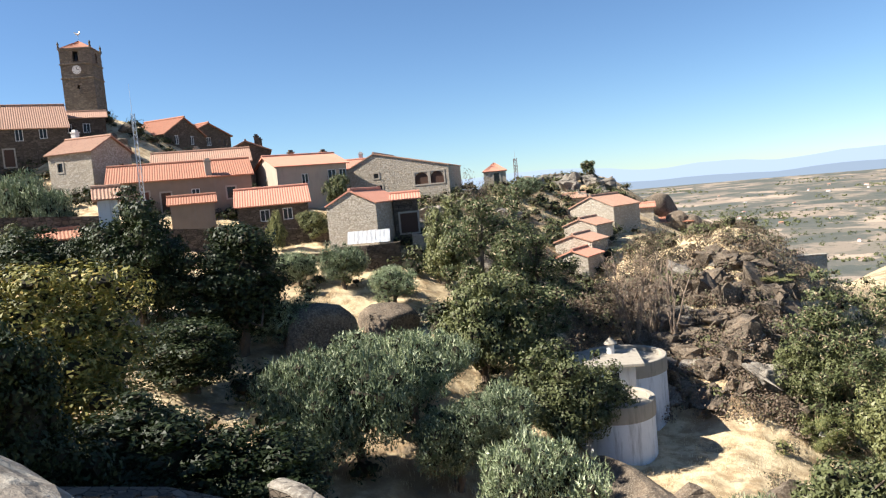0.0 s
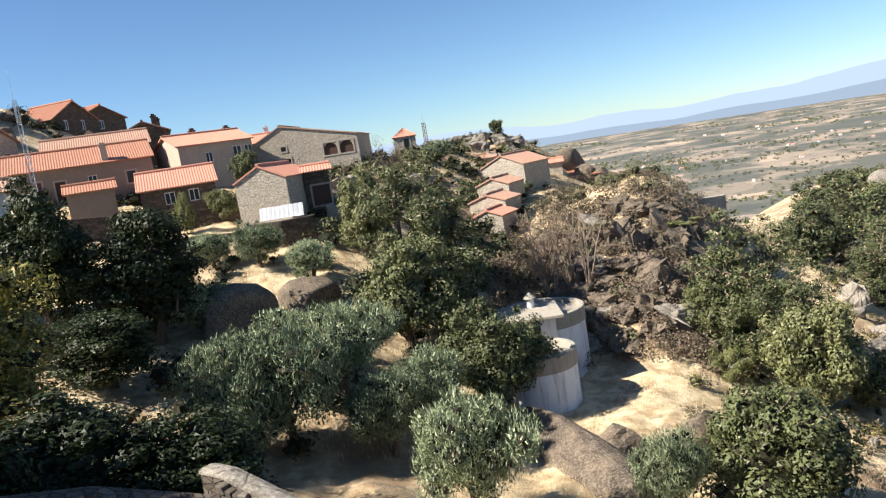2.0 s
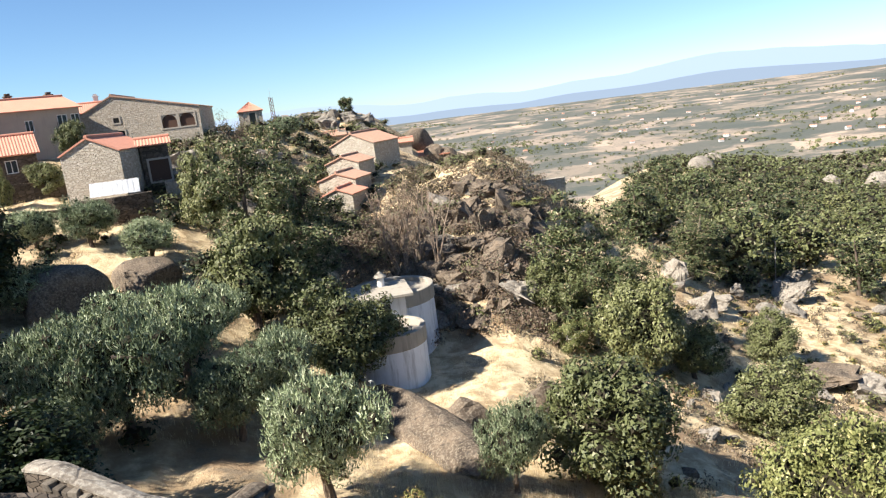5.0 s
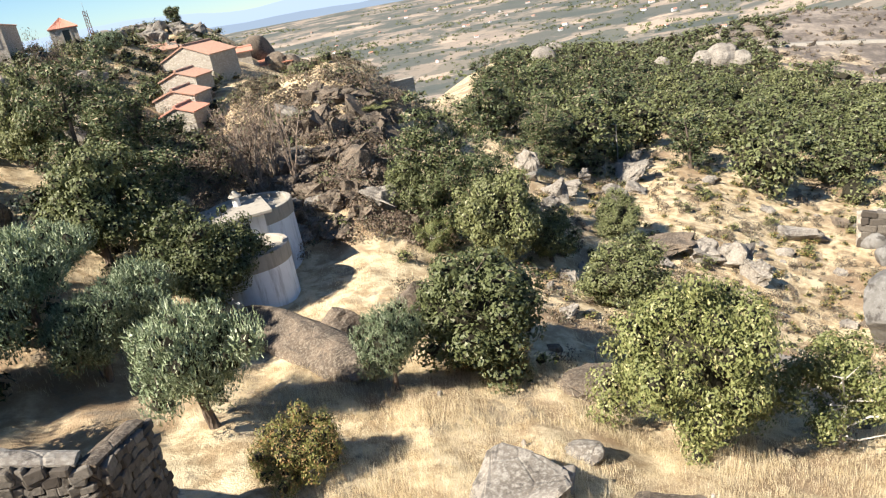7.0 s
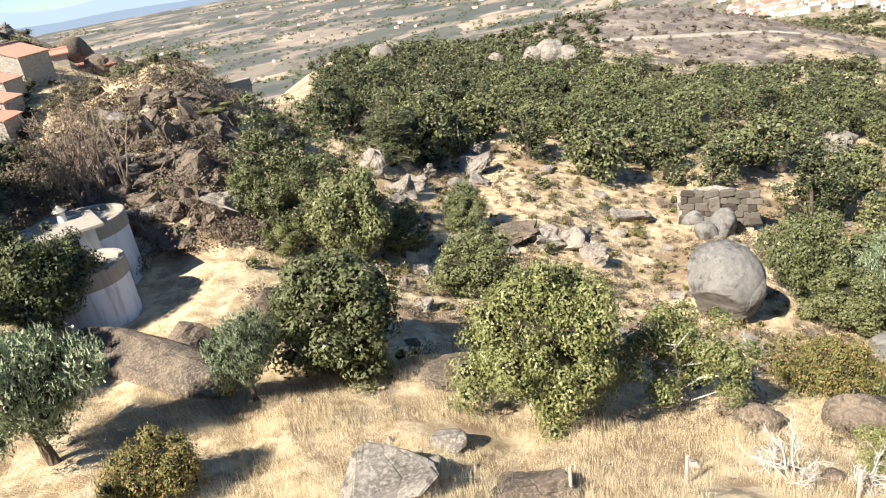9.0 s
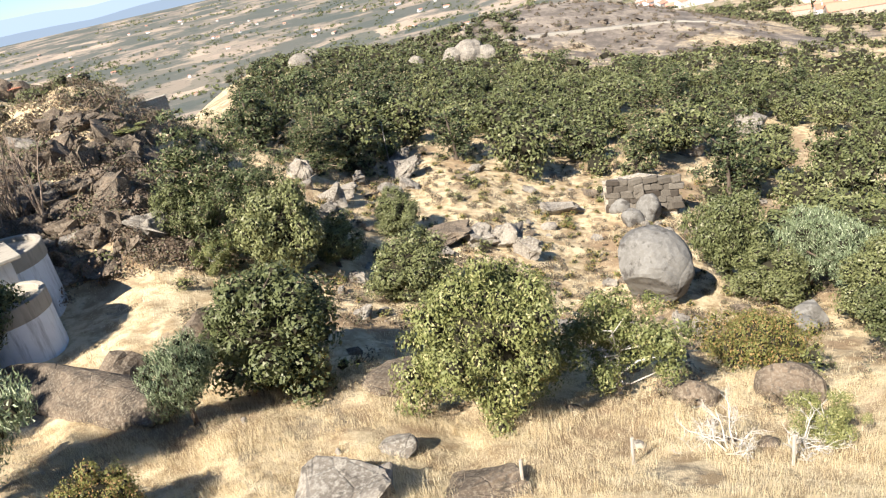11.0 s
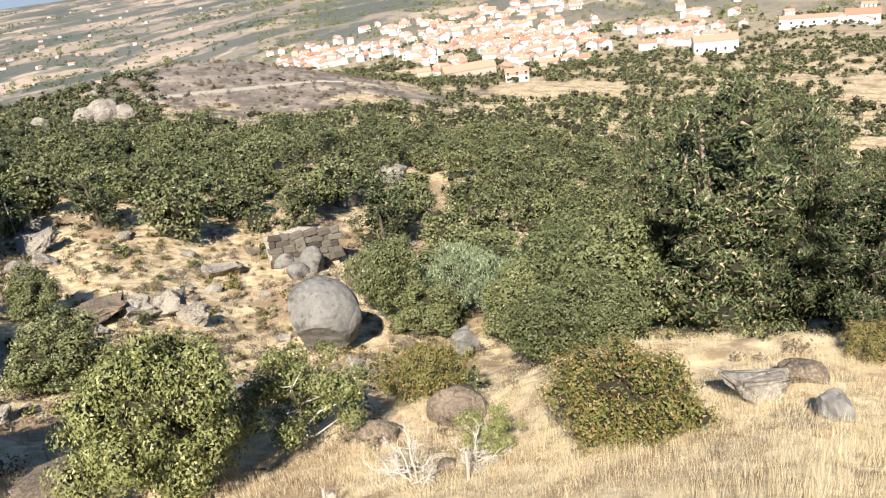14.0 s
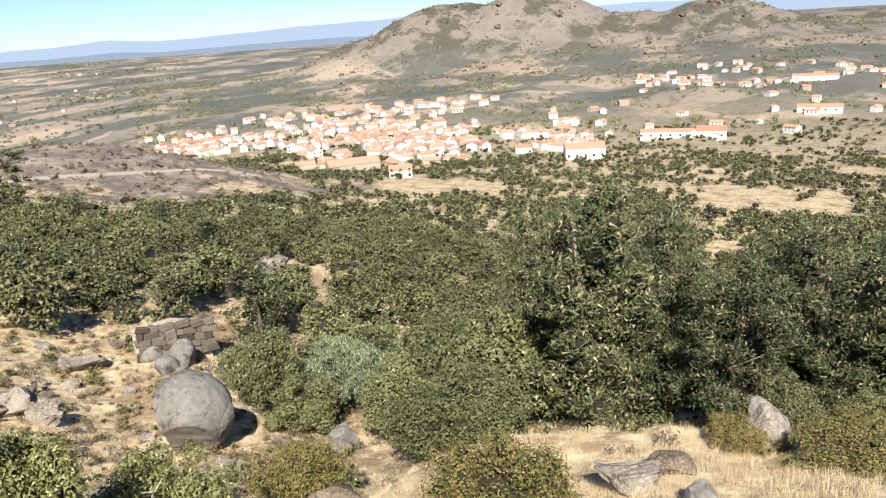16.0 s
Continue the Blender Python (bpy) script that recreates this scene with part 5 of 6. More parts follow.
house(-36.63, 79.19, 3.41, -13, 5.14, 6.5, 4.05, 1.61, wall=RUBBLE, roof=OLD_TILE, openings=(("front", -1.2, 2.2, 0.6, 0.9, "stone"), ("right", 0.5, 1.5, 0.7, 0.9, "stone")), chimneys=((-2.2, 0.8, 0.9, WHITEWASH),), label="pale rendered house with a white chimney")
house(-36.41, 101.68, 8.39, -22, 6.31, 8.0, 2.51, 2.26, wall=DARK_RUBBLE, roof=TILE, openings=(("front", 0.2, 0.8, 0.8, 1.2, "white"), ("front", 2.0, 0.8, 0.8, 1.2, "white"), ("right", -1.6, 1.2, 0.8, 1.2, "white"), ("right", 1.4, 1.2, 0.8, 1.2, "white")), label="tall granite house with a gabled tiled roof")
house(-33.56, 106.85, 8.42, -33, 4.07, 8.0, 2.64, 1.70, wall=DARK_RUBBLE, roof=TILE, openings=(("right", 0.0, 1.2, 0.8, 1.2, "white"),), label="narrow granite house with a gabled roof")
house(-26.80, 85.39, 3.07, 17, 10.29, 7.0, 2.49, 1.58, wall=DARK_RUBBLE, roof=OLD_TILE, openings=(("front", 3.2, 0.6, 0.8, 1.2, "stone"),), chimneys=((-0.5, 0.5, 0.4, RUBBLE),), label="granite house with a broad faded roof")
house(-24.37, 96.47, 2.60, 104, 7.0, 5.70, 4.73, 1.27, wall=DARK_RUBBLE, roof=OLD_TILE, openings=(("left", 1.6, 1.0, 0.8, 1.1, "white"), ("left", -1.2, 1.6, 0.6, 0.8, "stone")), chimneys=((-2.0, -1.4, 0.6, DARK_RUBBLE), (0.5, -1.8, 0.4, DARK_RUBBLE)), label="granite gable house with small windows")
house(-15.68, 85.57, 1.14, 30, 8.16, 8.0, 3.23, 1.31, wall=CREAM, roof=NEW_TILE, openings=(("front", -0.9, 1.2, 0.8, 1.1, "white"), ("front", 2.3, 0.9, 1.0, 1.7, "white balcony"), ("front", 3.6, 0.9, 0.9, 1.7, "white"), ("left", 0.0, 1.2, 0.5, 0.8, "stone")), chimneys=((-0.4, 1.5, 0.5, DARK_RUBBLE), (3.6, 1.5, 0.4, DARK_RUBBLE)), label="grey rendered house with an orange tiled roof")
house(-11.49, 101.35, 0.75, 6, 3.51, 6.0, 3.52, 1.13, wall=CREAM, roof=NEW_TILE, chimneys=((1.4, 0.4, 0.8, WHITEWASH),), label="small house with an orange roof and white chimney")
house(-26.28, 76.35, 0.40, 19, 13.33, 7.5, 3.27, 1.69, wall=RENDER_GREY, roof=TILE, openings=(("front", -3.6, 1.2, 0.9, 1.0, "shutter"), ("front", 1.2, 1.0, 0.8, 1.2, "white"), ("front", -1.6, 0.1, 0.9, 1.9, "door"), ("front", 4.6, 1.0, 0.8, 1.1, "stone")), chimneys=((-5.6, 1.8, 0.2, DARK_RUBBLE), (2.6, -3.4, -0.2, CREAM)), label="long low house with a ribbed terracotta roof")
house(-16.26, 72.19, -1.71, 13, 6.52, 6.0, 2.06, 1.50, wall=DARK_RUBBLE, roof=NEW_TILE, openings=(("front", -0.8, 0.5, 0.9, 1.1, "white"), ("front", 1.3, 0.5, 0.9, 1.1, "white")), label="low granite house with a bright orange ribbed roof")
house(-22.94, 68.77, 0.26, 18, 3.83, 3.0, 0.82, 0.60, wall=RENDER_GREY, roof=TILE, name="shed", kind_word="shed", label="low shed with a tiled lean roof")
house(-4.17, 92.91, -1.30, 80, 10.0, 13.25, 4.49, 2.06, apex=2.28, wall=RUBBLE, roof=OLD_TILE, over=0.12, openings=(("left", -2.2, 3.7, 0.6, 0.55, "stone"), ("left", -1.9, 2.2, 0.7, 0.6, "stone"), ("left", 3.3, 2.5, 1.6, 1.4, "arch"), ("left", 5.2, 2.5, 1.6, 1.4, "arch")), label="large granite house with a wide stone gable")
house(-6.32, 64.19, -3.89, 74, 7.0, 4.4, 3.54, 1.11, wall=RUBBLE, roof=NEW_TILE, over=0.12, label="small granite house with a plain stone gable")
# its raised dark door panel stands in for the shaded opening of the lean-to
house(-3.00, 65.68, -4.61, 3, 2.13, 3.5, 4.32, 0.44, wall=DARK_RUBBLE, roof=NEW_TILE, openings=(("front", 0.2, 1.4, 1.5, 1.7, "door"),), name="shed", kind_word="shed", label="open lean-to with an orange roof beside the gable")
house(7.39, 93.11, 0.29, -5, 2.77, 2.8, 1.75, 1.09, wall=RUBBLE, roof=NEW_TILE, hip=True, over=0.15, openings=(("front", 0.2, 0.1, 0.7, 1.4, "stone"),), name="chapel", kind_word="chapel", label="tiny square stone chapel with a pyramid tiled roof")
# ruined huts on the spur
house(13.07, 69.79, -9.52, 57, 4.0, 3.0, 2.38, 0.55, wall=RUBBLE, roof=NEW_TILE, over=0.15, openings=(("left", -0.3, 1.2, 0.25, 0.3, "stone"),), label="small rubble stone hut with a tiled roof", group="huts on the spur")
house(13.99, 73.68, -8.40, 55, 4.0, 3.94, 2.34, 0.63, wall=RUBBLE, roof=OLD_TILE, over=0.15, label="rubble stone hut with an orange roof", group="huts on the spur")
house(15.73, 78.44, -7.24, 53, 4.0, 3.77, 2.42, 0.66, wall=RUBBLE, roof=OLD_TILE, over=0.15, label="rubble stone hut with a faded roof", group="huts on the spur")
house(19.30, 85.86, -6.74, 47, 6.0, 5.72, 3.45, 1.2, wall=RUBBLE, roof=OLD_TILE, over=0.15, openings=(("right", 0.5, 1.2, 0.6, 0.8, "stone"),), label="taller pale stone house on the spur", group="huts on the spur")
house(31.28, 97.61, -7.46, -18, 3.86, 5.0, 0.88, 0.36, wall=RUBBLE, roof=TILE, name="shed", kind_word="shed", label="low shed roof among the rocks")
house(26.91, 95.79, -5.22, -16, 1.82, 3.0, 0.94, 0.38, wall=RUBBLE, roof=NEW_TILE, name="shed", kind_word="shed", label="tiny tiled shed among the rocks")
house(1.48, 67.48, -4.34, -1, 2.14, 3.0, 0.71, 0.33, wall=DARK_RUBBLE, roof=NEW_TILE, name="shed", kind_word="shed", label="low tiled shed behind the trees")
house(16.84, 96.54, -3.73, -10, 4.44, 4.0, 1.45, 0.47, wall=RUBBLE, roof=OLD_TILE, name="shed", kind_word="shed", label="low shed with a faded roof")
house(-26.84, 50.85, -1.23, 28, 3.02, 3.0, 0.42, 0.52, wall=DARK_RUBBLE, roof=TILE, name="shed", kind_word="shed", label="low tiled shed roof behind the garden wall")
house(-22.52, 50.29, -0.78, 24, 1.25, 2.2, 2.44, 0.65, wall=WHITEWASH, roof=OLD_TILE, name="shed", kind_word="shed", label="narrow whitewashed outbuilding behind dark trees")
# trees near the camera
plant("yellowing_tree", -15.40, 27.54, 9.00, 8.95, 1, 67)
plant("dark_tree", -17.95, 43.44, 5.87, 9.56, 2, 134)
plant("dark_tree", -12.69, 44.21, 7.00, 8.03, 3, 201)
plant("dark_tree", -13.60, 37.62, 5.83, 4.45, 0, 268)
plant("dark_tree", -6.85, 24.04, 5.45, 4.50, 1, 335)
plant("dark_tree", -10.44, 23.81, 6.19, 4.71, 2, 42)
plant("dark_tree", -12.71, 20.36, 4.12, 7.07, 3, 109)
plant("olive_tree", -30.44, 54.01, 6.09, 8.16, 0, 176)
plant("olive_tree", -27.70, 53.22, 4.08, 7.10, 1, 243)
plant("olive_tree", -11.07, 55.17, 3.41, 2.85, 2, 310)
plant("olive_tree", -7.47, 54.16, 4.02, 3.52, 3, 17)
plant("olive_tree", -3.70, 50.92, 4.08, 3.27, 0, 84)
plant("olive_tree", -9.86, 45.17, 5.20, 3.58, 1, 151)
plant("olive_tree", -6.72, 31.05, 4.19, 5.47, 2, 218)
plant("olive_tree", -4.46, 31.38, 5.44, 6.00, 3, 285)
plant("olive_tree", -2.18, 35.40, 4.87, 5.39, 0, 352)
plant("olive_tree", -0.71, 39.87, 3.65, 3.70, 1, 59)
plant("olive_tree", -5.05, 38.07, 4.50, 4.19, 2, 126)
plant("olive_tree", -0.20, 31.28, 4.21, 4.17, 3, 193)
plant("olive_tree", 1.93, 33.81, 4.31, 4.45, 0, 260)
plant("olive_tree", -5.93, 30.57, 3.73, 3.87, 1, 327)
plant("olive_tree", 2.45, 24.69, 4.82, 5.16, 2, 34)
plant("oak_tree", 5.98, 38.37, 6.44, 6.01, 3, 101)
plant("mixed_tree", 2.53, 49.94, 5.70, 10.33, 0, 168)
plant("mixed_tree", 4.60, 46.77, 6.83, 9.02, 1, 235)
plant("mixed_tree", 4.4, 54.5, 5.6, 9.6, 2, 15)
plant("mixed_tree", 6.2, 50.5, 5.4, 9.4, 3, 75)
plant("oak_tree", 1.83, 43.96, 6.43, 7.23, 2, 302)
plant("oak_tree", 0.20, 56.00, 4.67, 6.89, 3, 9)
plant("dry_bush", 2.52, 61.95, 4.22, 8.61, 0, 76)
plant("dry_bush", 13.08, 52.39, 5.37, 8.59, 1, 143)
plant("dry_bush", 17.71, 61.50, 5.35, 5.45, 2, 210)
plant("green_shrub", -14.05, 62.44, 1.93, 3.31, 3, 277)
plant("oak_tree", -11.34, 65.02, 2.99, 3.03, 0, 344)
plant("oak_tree", -10.39, 77.31, 2.95, 5.06, 1, 51)
plant("olive_tree", 10.69, 87.35, 3.99, 2.95, 2, 118)
plant("gum_tree", 23.86, 43.94, 8.55, 11.20, 3, 185)
plant("gum_tree", 24.93, 39.84, 6.30, 9.22, 0, 252)
plant("oak_tree", 24.17, 37.96, 6.09, 7.27, 1, 319)
plant("gum_tree", 43.24, 57.57, 7.23, 7.70, 2, 26)
plant("wood_gum", 54.95, 64.85, 7.88, 8.24, 3, 93)
plant("open_tree", 25.02, 56.73, 4.26, 0.69, 0, 160)
plant("oak_tree", 21.93, 44.94, 4.30, 4.72, 1, 227)
plant("oak_tree", 28.08, 38.28, 4.20, 4.01, 2, 294)
plant("oak_tree", 38.35, 42.87, 4.61, 4.27, 3, 1)
plant("open_tree", 21.12, 41.58, 2.97, 2.50, 0, 68)
plant("olive_tree", 9.52, 24.24, 3.08, 3.88, 1, 135)
plant("oak_tree", 14.3, 25.6, 7.0, 6.2, 2, 202)
plant("oak_tree", 28.00, 31.36, 5.73, 5.00, 3, 269)
plant("green_shrub", 18.2, 16.9, 7.4, 7.3, 0, 336)
plant("open_tree", 22.84, 14.01, 6.00, 5.17, 1, 43)
plant("bramble_bush", 30.37, 11.08, 5.35, 3.45, 2, 110)
plant("bramble_bush", 4.09, 19.92, 3.62, 2.15, 3, 177)
plant("bramble_bush", 14.53, 24.67, 3.72, 1.77, 0, 244)
plant("oak_tree", 49.9, 19.9, 6.2, 8.2, 1, 311)
plant("olive_tree", 54.28, 15.28, 6.16, 7.28, 2, 18)
plant("oak_tree", 48.40, 16.07, 6.10, 4.73, 3, 85)
plant("oak_tree", 47.4, 8.8, 6.4, 6.9, 0, 152)
plant("oak_tree", 49.5, 4.6, 7.4, 8.6, 1, 52)
plant("oak_tree", 53.5, 7.6, 7.8, 9.6, 2, 252)
plant("olive_tree", 50.8, 10.9, 5.6, 6.8, 3, 12)
plant("oak_tree", 37.3, 5.6, 5.2, 4.9, 1, 219)
plant("oak_tree", 36.2, 1.9, 5.6, 4.6, 2, 19)
plant("oak_tree", 39.6, 3.2, 6.2, 5.6, 3, 119)
plant("oak_tree", 43.95, 2.07, 8.95, 8.32, 2, 286)
plant("bramble_bush", 20.37, 0.58, 6.0, 2.9, 3, 353)
plant("bramble_bush", 24.77, -11.85, 5.24, 1.49, 0, 60)
plant("bramble_bush", 26.77, -8.65, 2.95, 1.27, 1, 127)
plant("gum_tree", 43.76, -4.62, 11.83, 17.72, 2, 194)
plant("gum_tree", 49.98, -1.44, 7.75, 18.17, 3, 261)
plant("gum_tree", 41.10, -12.63, 8.54, 12.28, 0, 328)
plant("gum_tree", 42.29, -18.09, 9.06, 13.64, 1, 35)
plant("gum_tree", 40.63, -21.57, 9.75, 13.77, 2, 102)
plant("gum_tree", 60.64, -12.90, 10.06, 20.25, 3, 169)
plant("wood_gum", 70.35, -26.01, 9.75, 17.33, 0, 236)
plant("wood_gum", 67.66, -32.35, 10.35, 16.93, 1, 303)
for px, py, pw, ph, pv in ((47.5, -10.5, 7.5, 15.5, 1), (46.0, -15.5, 8.0, 15.0, 3), (52.0, -20.5, 8.5, 16.5, 0), (45.5, -24.5, 8.5, 15.0, 2), (50.0, -28.0, 9.0, 16.0, 1), (55.0, -6.5, 8.0, 17.0, 2)):
    plant("gum_tree", px, py, pw, ph, pv, 47 * pv)
plant("oak_tree", 30.70, -12.10, 3.10, 3.36, 2, 10)
plant("oak_tree", 30.29, -15.45, 3.19, 2.80, 3, 77)
plant("lone_tree", 21.94, 106.77, 2.7, 3.5, 0, 144, ground(21.94, 106.77) - 0.6)
# two dark trees added in place of the shade on the terrace wall
plant("dark_tree", -25.51, 45.31, 6.69, 6.09, 1, 211)
plant("dark_tree", -22.45, 45.79, 4.63, 6.25, 2, 278)
plant("oak_tree", -27.18, 45.50, 4.41, 5.86, 3, 345)
# rocks
rock(41.99, 22.26, 5.68, 5.40, 5.78, -62, 12, SMOOTH_GRANITE, rough=0.15, cut=4, sink=0.07, label="huge rounded grey granite boulder on dry grass", name="boulder", level=4)
rock(-8.37, 45.14, 5.66, 4.53, 4.29, 10, 77, DARK_GRANITE, rough=0.2, cut=5, sink=0.3)
rock(-4.20, 48.17, 4.40, 3.52, 3.04, 5, 78, DARK_GRANITE, rough=0.2, cut=5, sink=0.3)
rock(8.0, 31.6, 3.0, 12.8, 2.3, 11, 88, DARK_GRANITE, rough=0.24, cut=3, sink=0.46, label="long dark whaleback of bare granite", level=4)
rock(10.08, 31.16, 2.37, 1.89, 2.22, -18, 79, DARK_GRANITE, rough=0.35, cut=5, sink=0.3)
rock(13.97, 30.92, 2.45, 1.96, 2.97, -24, 80, DARK_GRANITE, rough=0.35, cut=5, sink=0.3)
crag(16.29, 21.28, 3.7, 2.9, 1.2, -37, 81, DARK_GRANITE, 0.35, 5, label="broad flat dark granite rock on dry grass")
crag(8.90, 15.05, 3.4, 2.7, 1.25, -31, 82, GRANITE, 0.4, 6, label="pointed lichen-spotted granite rock below the wall")
crag(12.10, 12.85, 3.1, 2.5, 1.2, -43, 83, DARK_GRANITE, 0.4, -6)
rock(12.41, 16.65, 1.60, 1.28, 0.59, -37, 84, GRANITE, rough=0.35, cut=5, sink=0.3)
rock(23.31, 10.88, 1.79, 1.43, 1.38, -65, 85, DARK_GRANITE, rough=0.35, cut=5, sink=0.3)
rock(26.19, 8.20, 2.58, 2.06, 2.04, -73, 86, DARK_GRANITE, rough=0.35, cut=5, sink=0.3)
crag(40.74, 36.11, 2.8, 1.9, 1.7, -30, 87, GRANITE, 0.25, 22)
crag(42.24, 35.03, 3.1, 2.0, 2.1, -75, 88, GRANITE, 0.25, -24)
crag(42.41, 33.06, 2.6, 1.9, 2.0, -60, 89, GRANITE, 0.25, 26)
crag(39.19, 38.09, 4.35, 3.48, 1.80, -46, 90, DARK_GRANITE, 0.25, 0)
crag(56.05, 38.92, 4.22, 3.37, 1.67, -55, 91, GRANITE, 0.25, 0)
rock(60.63, 34.95, 2.49, 2.00, 2.13, -60, 92, SMOOTH_GRANITE, rough=0.2, cut=5, sink=0.3)
rock(59.49, 31.07, 2.41, 1.93, 3.79, -62, 93, SMOOTH_GRANITE, rough=0.2, cut=5, sink=0.3)
rock(57.92, 32.13, 2.38, 1.90, 2.28, -61, 94, SMOOTH_GRANITE, rough=0.2, cut=5, sink=0.3)
rock(92.31, 42.61, 5.26, 4.21, 7.02, -65, 95, GRANITE, rough=0.35, cut=5, sink=0.3)
rock(112.69, 41.27, 7.22, 5.77, 4.50, -70, 96, GRANITE, rough=0.35, cut=5, sink=0.3)
rock(88.41, 39.37, 3.37, 2.70, 2.92, -66, 97, GRANITE, rough=0.35, cut=5, sink=0.3)
crag(22.73, -3.51, 2.5, 2.0, 1.9, -99, 98, GRANITE, 0.3, 10, label="pale lichened granite rock at the crest of the slope")
rock(23.82, -5.30, 1.72, 1.38, 1.29, -103, 99, DARK_GRANITE, rough=0.35, cut=7, sink=0.3)
rock(27.14, -9.76, 2.61, 2.09, 2.53, -110, 100, GRANITE, rough=0.35, cut=11, sink=0.3, label="pointed pale granite rock at the crest of the slope")
rock(20.31, -5.52, 1.31, 1.05, 1.47, -105, 101, SMOOTH_GRANITE, rough=0.35, cut=9, sink=0.3, label="small pointed whitish rock in the grass")
rock(26.06, 8.07, 2.62, 2.09, 1.47, -73, 102, DARK_GRANITE, rough=0.35, cut=5, sink=0.3)
rock(23.55, 11.16, 1.60, 1.28, 1.26, -65, 103, DARK_GRANITE, rough=0.35, cut=5, sink=0.3)
rock(43.19, 12.56, 2.18, 1.74, 1.66, -74, 104, SMOOTH_GRANITE, rough=0.35, cut=5, sink=0.3)
rock(44.75, 12.71, 2.68, 2.15, 2.94, -74, 105, SMOOTH_GRANITE, rough=0.35, cut=5, sink=0.3)
rng = random.Random(811)
for k in range(90):
    b, r = rng.uniform(34, 70), rng.uniform(36, 86)
    wide = rng.choice((0.4, 0.6, 0.8, 1.1, 1.6)) * rng.uniform(0.8, 1.3)
    crag(*polar(b, r), wide, wide * rng.uniform(0.6, 1.0), wide * rng.uniform(0.35, 0.7), rng.uniform(0, 180), 900 + k, GRANITE if rng.random() < 0.75 else DARK_GRANITE, 0.35, rng.uniform(-25, 25), "grey granite stone half sunk in the dry clearing", "stones of the clearing")
rng = random.Random(314)
for k in range(120):
    b, r = 13.5 + 12.5 * ((k * 0.618) % 1), 47.5 + 16.5 * ((k * 0.7549 + 0.13) % 1) + rng.uniform(-0.6, 0.6)
    wide = rng.uniform(1.1, 2.7)
    crag(*polar(b, r), wide, wide * rng.uniform(0.7, 1.1), wide * rng.uniform(0.5, 1.0), rng.uniform(-60, 60), 500 + k, DARK_GRANITE if rng.random() < 0.8 else GRANITE, 0.3, rng.uniform(-12, 12), "dark fractured granite block of the crag", "rock outcrop")
crag(12.77, 97.53, 2.91, 2.33, 2.06, -7, 181, GRANITE, 0.25, 0, group="hilltop rocks")
crag(21.53, 103.16, 2.12, 1.70, 1.50, -12, 182, GRANITE, 0.25, 0, group="hilltop rocks")
crag(15.81, 106.88, 2.26, 1.81, 1.61, -8, 183, GRANITE, 0.25, 0, group="hilltop rocks")
crag(22.14, 98.06, 1.90, 1.52, 1.32, -13, 184, GRANITE, 0.25, 0, group="hilltop rocks")
crag(19.06, 96.13, 2.57, 2.05, 1.78, -11, 185, GRANITE, 0.25, 0, group="hilltop rocks")
crag(23.02, 101.40, 3.04, 2.43, 2.14, -13, 186, GRANITE, 0.25, 0, group="hilltop rocks")
crag(18.09, 99.68, 2.39, 1.91, 1.68, -10, 187, GRANITE, 0.25, 0, group="hilltop rocks")
crag(17.50, 106.91, 1.97, 1.58, 1.41, -9, 188, GRANITE, 0.25, 0, group="hilltop rocks")
crag(22.83, 108.13, 2.01, 1.61, 1.43, -12, 189, GRANITE, 0.25, 0, group="hilltop rocks")
crag(22.70, 96.70, 1.78, 1.42, 1.23, -13, 190, GRANITE, 0.25, 0, group="hilltop rocks")
crag(21.40, 105.61, 2.48, 1.99, 1.76, -11, 191, GRANITE, 0.25, 0, group="hilltop rocks")
crag(17.20, 100.97, 3.18, 2.54, 2.24, -10, 192, GRANITE, 0.25, 0, group="hilltop rocks")
crag(17.57, 98.37, 3.40, 2.72, 2.38, -10, 193, GRANITE, 0.25, 0, group="hilltop rocks")
crag(18.91, 104.81, 2.77, 2.21, 1.96, -10, 194, GRANITE, 0.25, 0, group="hilltop rocks")
crag(17.18, 98.62, 1.74, 1.39, 1.22, -10, 195, GRANITE, 0.25, 0, group="hilltop rocks")
crag(21.83, 100.00, 2.46, 1.97, 1.72, -12, 196, GRANITE, 0.25, 0, group="hilltop rocks")
rock(29.79, 101.14, 6.4, 4.6, 4.0, -16, 197, DARK_GRANITE, rough=0.2, cut=5, sink=0.3, label="dark dome-shaped rock on the spur")
rock(31.05, 96.10, 3.34, 2.67, 3.74, -18, 198, DARK_GRANITE, rough=0.35, cut=7, sink=0.3)
rock(32.76, 95.66, 3.76, 3.01, 4.15, -19, 199, DARK_GRANITE, rough=0.35, cut=7, sink=0.3)
rock(34.01, 95.04, 3.18, 2.54, 3.55, -20, 200, DARK_GRANITE, rough=0.35, cut=7, sink=0.3)
rock(31.98, 95.53, 2.51, 2.00, 2.88, -19, 201, DARK_GRANITE, rough=0.35, cut=7, sink=0.3)
crag(50.32, 52.64, 2.07, 1.66, 1.66, -44, 202, GRANITE, 0.25, 0, group="rocks by the path")
crag(40.96, 52.03, 2.34, 1.87, 1.89, -38, 203, GRANITE, 0.25, 0, group="rocks by the path")
crag(49.25, 65.39, 2.95, 2.36, 2.43, -37, 204, GRANITE, 0.25, 0, group="rocks by the path")
crag(45.65, 55.20, 1.80, 1.44, 1.46, -40, 205, GRANITE, 0.25, 0, group="rocks by the path")
crag(50.57, 58.84, 2.04, 1.63, 1.65, -41, 206, GRANITE, 0.25, 0, group="rocks by the path")
crag(54.31, 58.64, 2.37, 1.90, 1.92, -43, 207, GRANITE, 0.25, 0, group="rocks by the path")
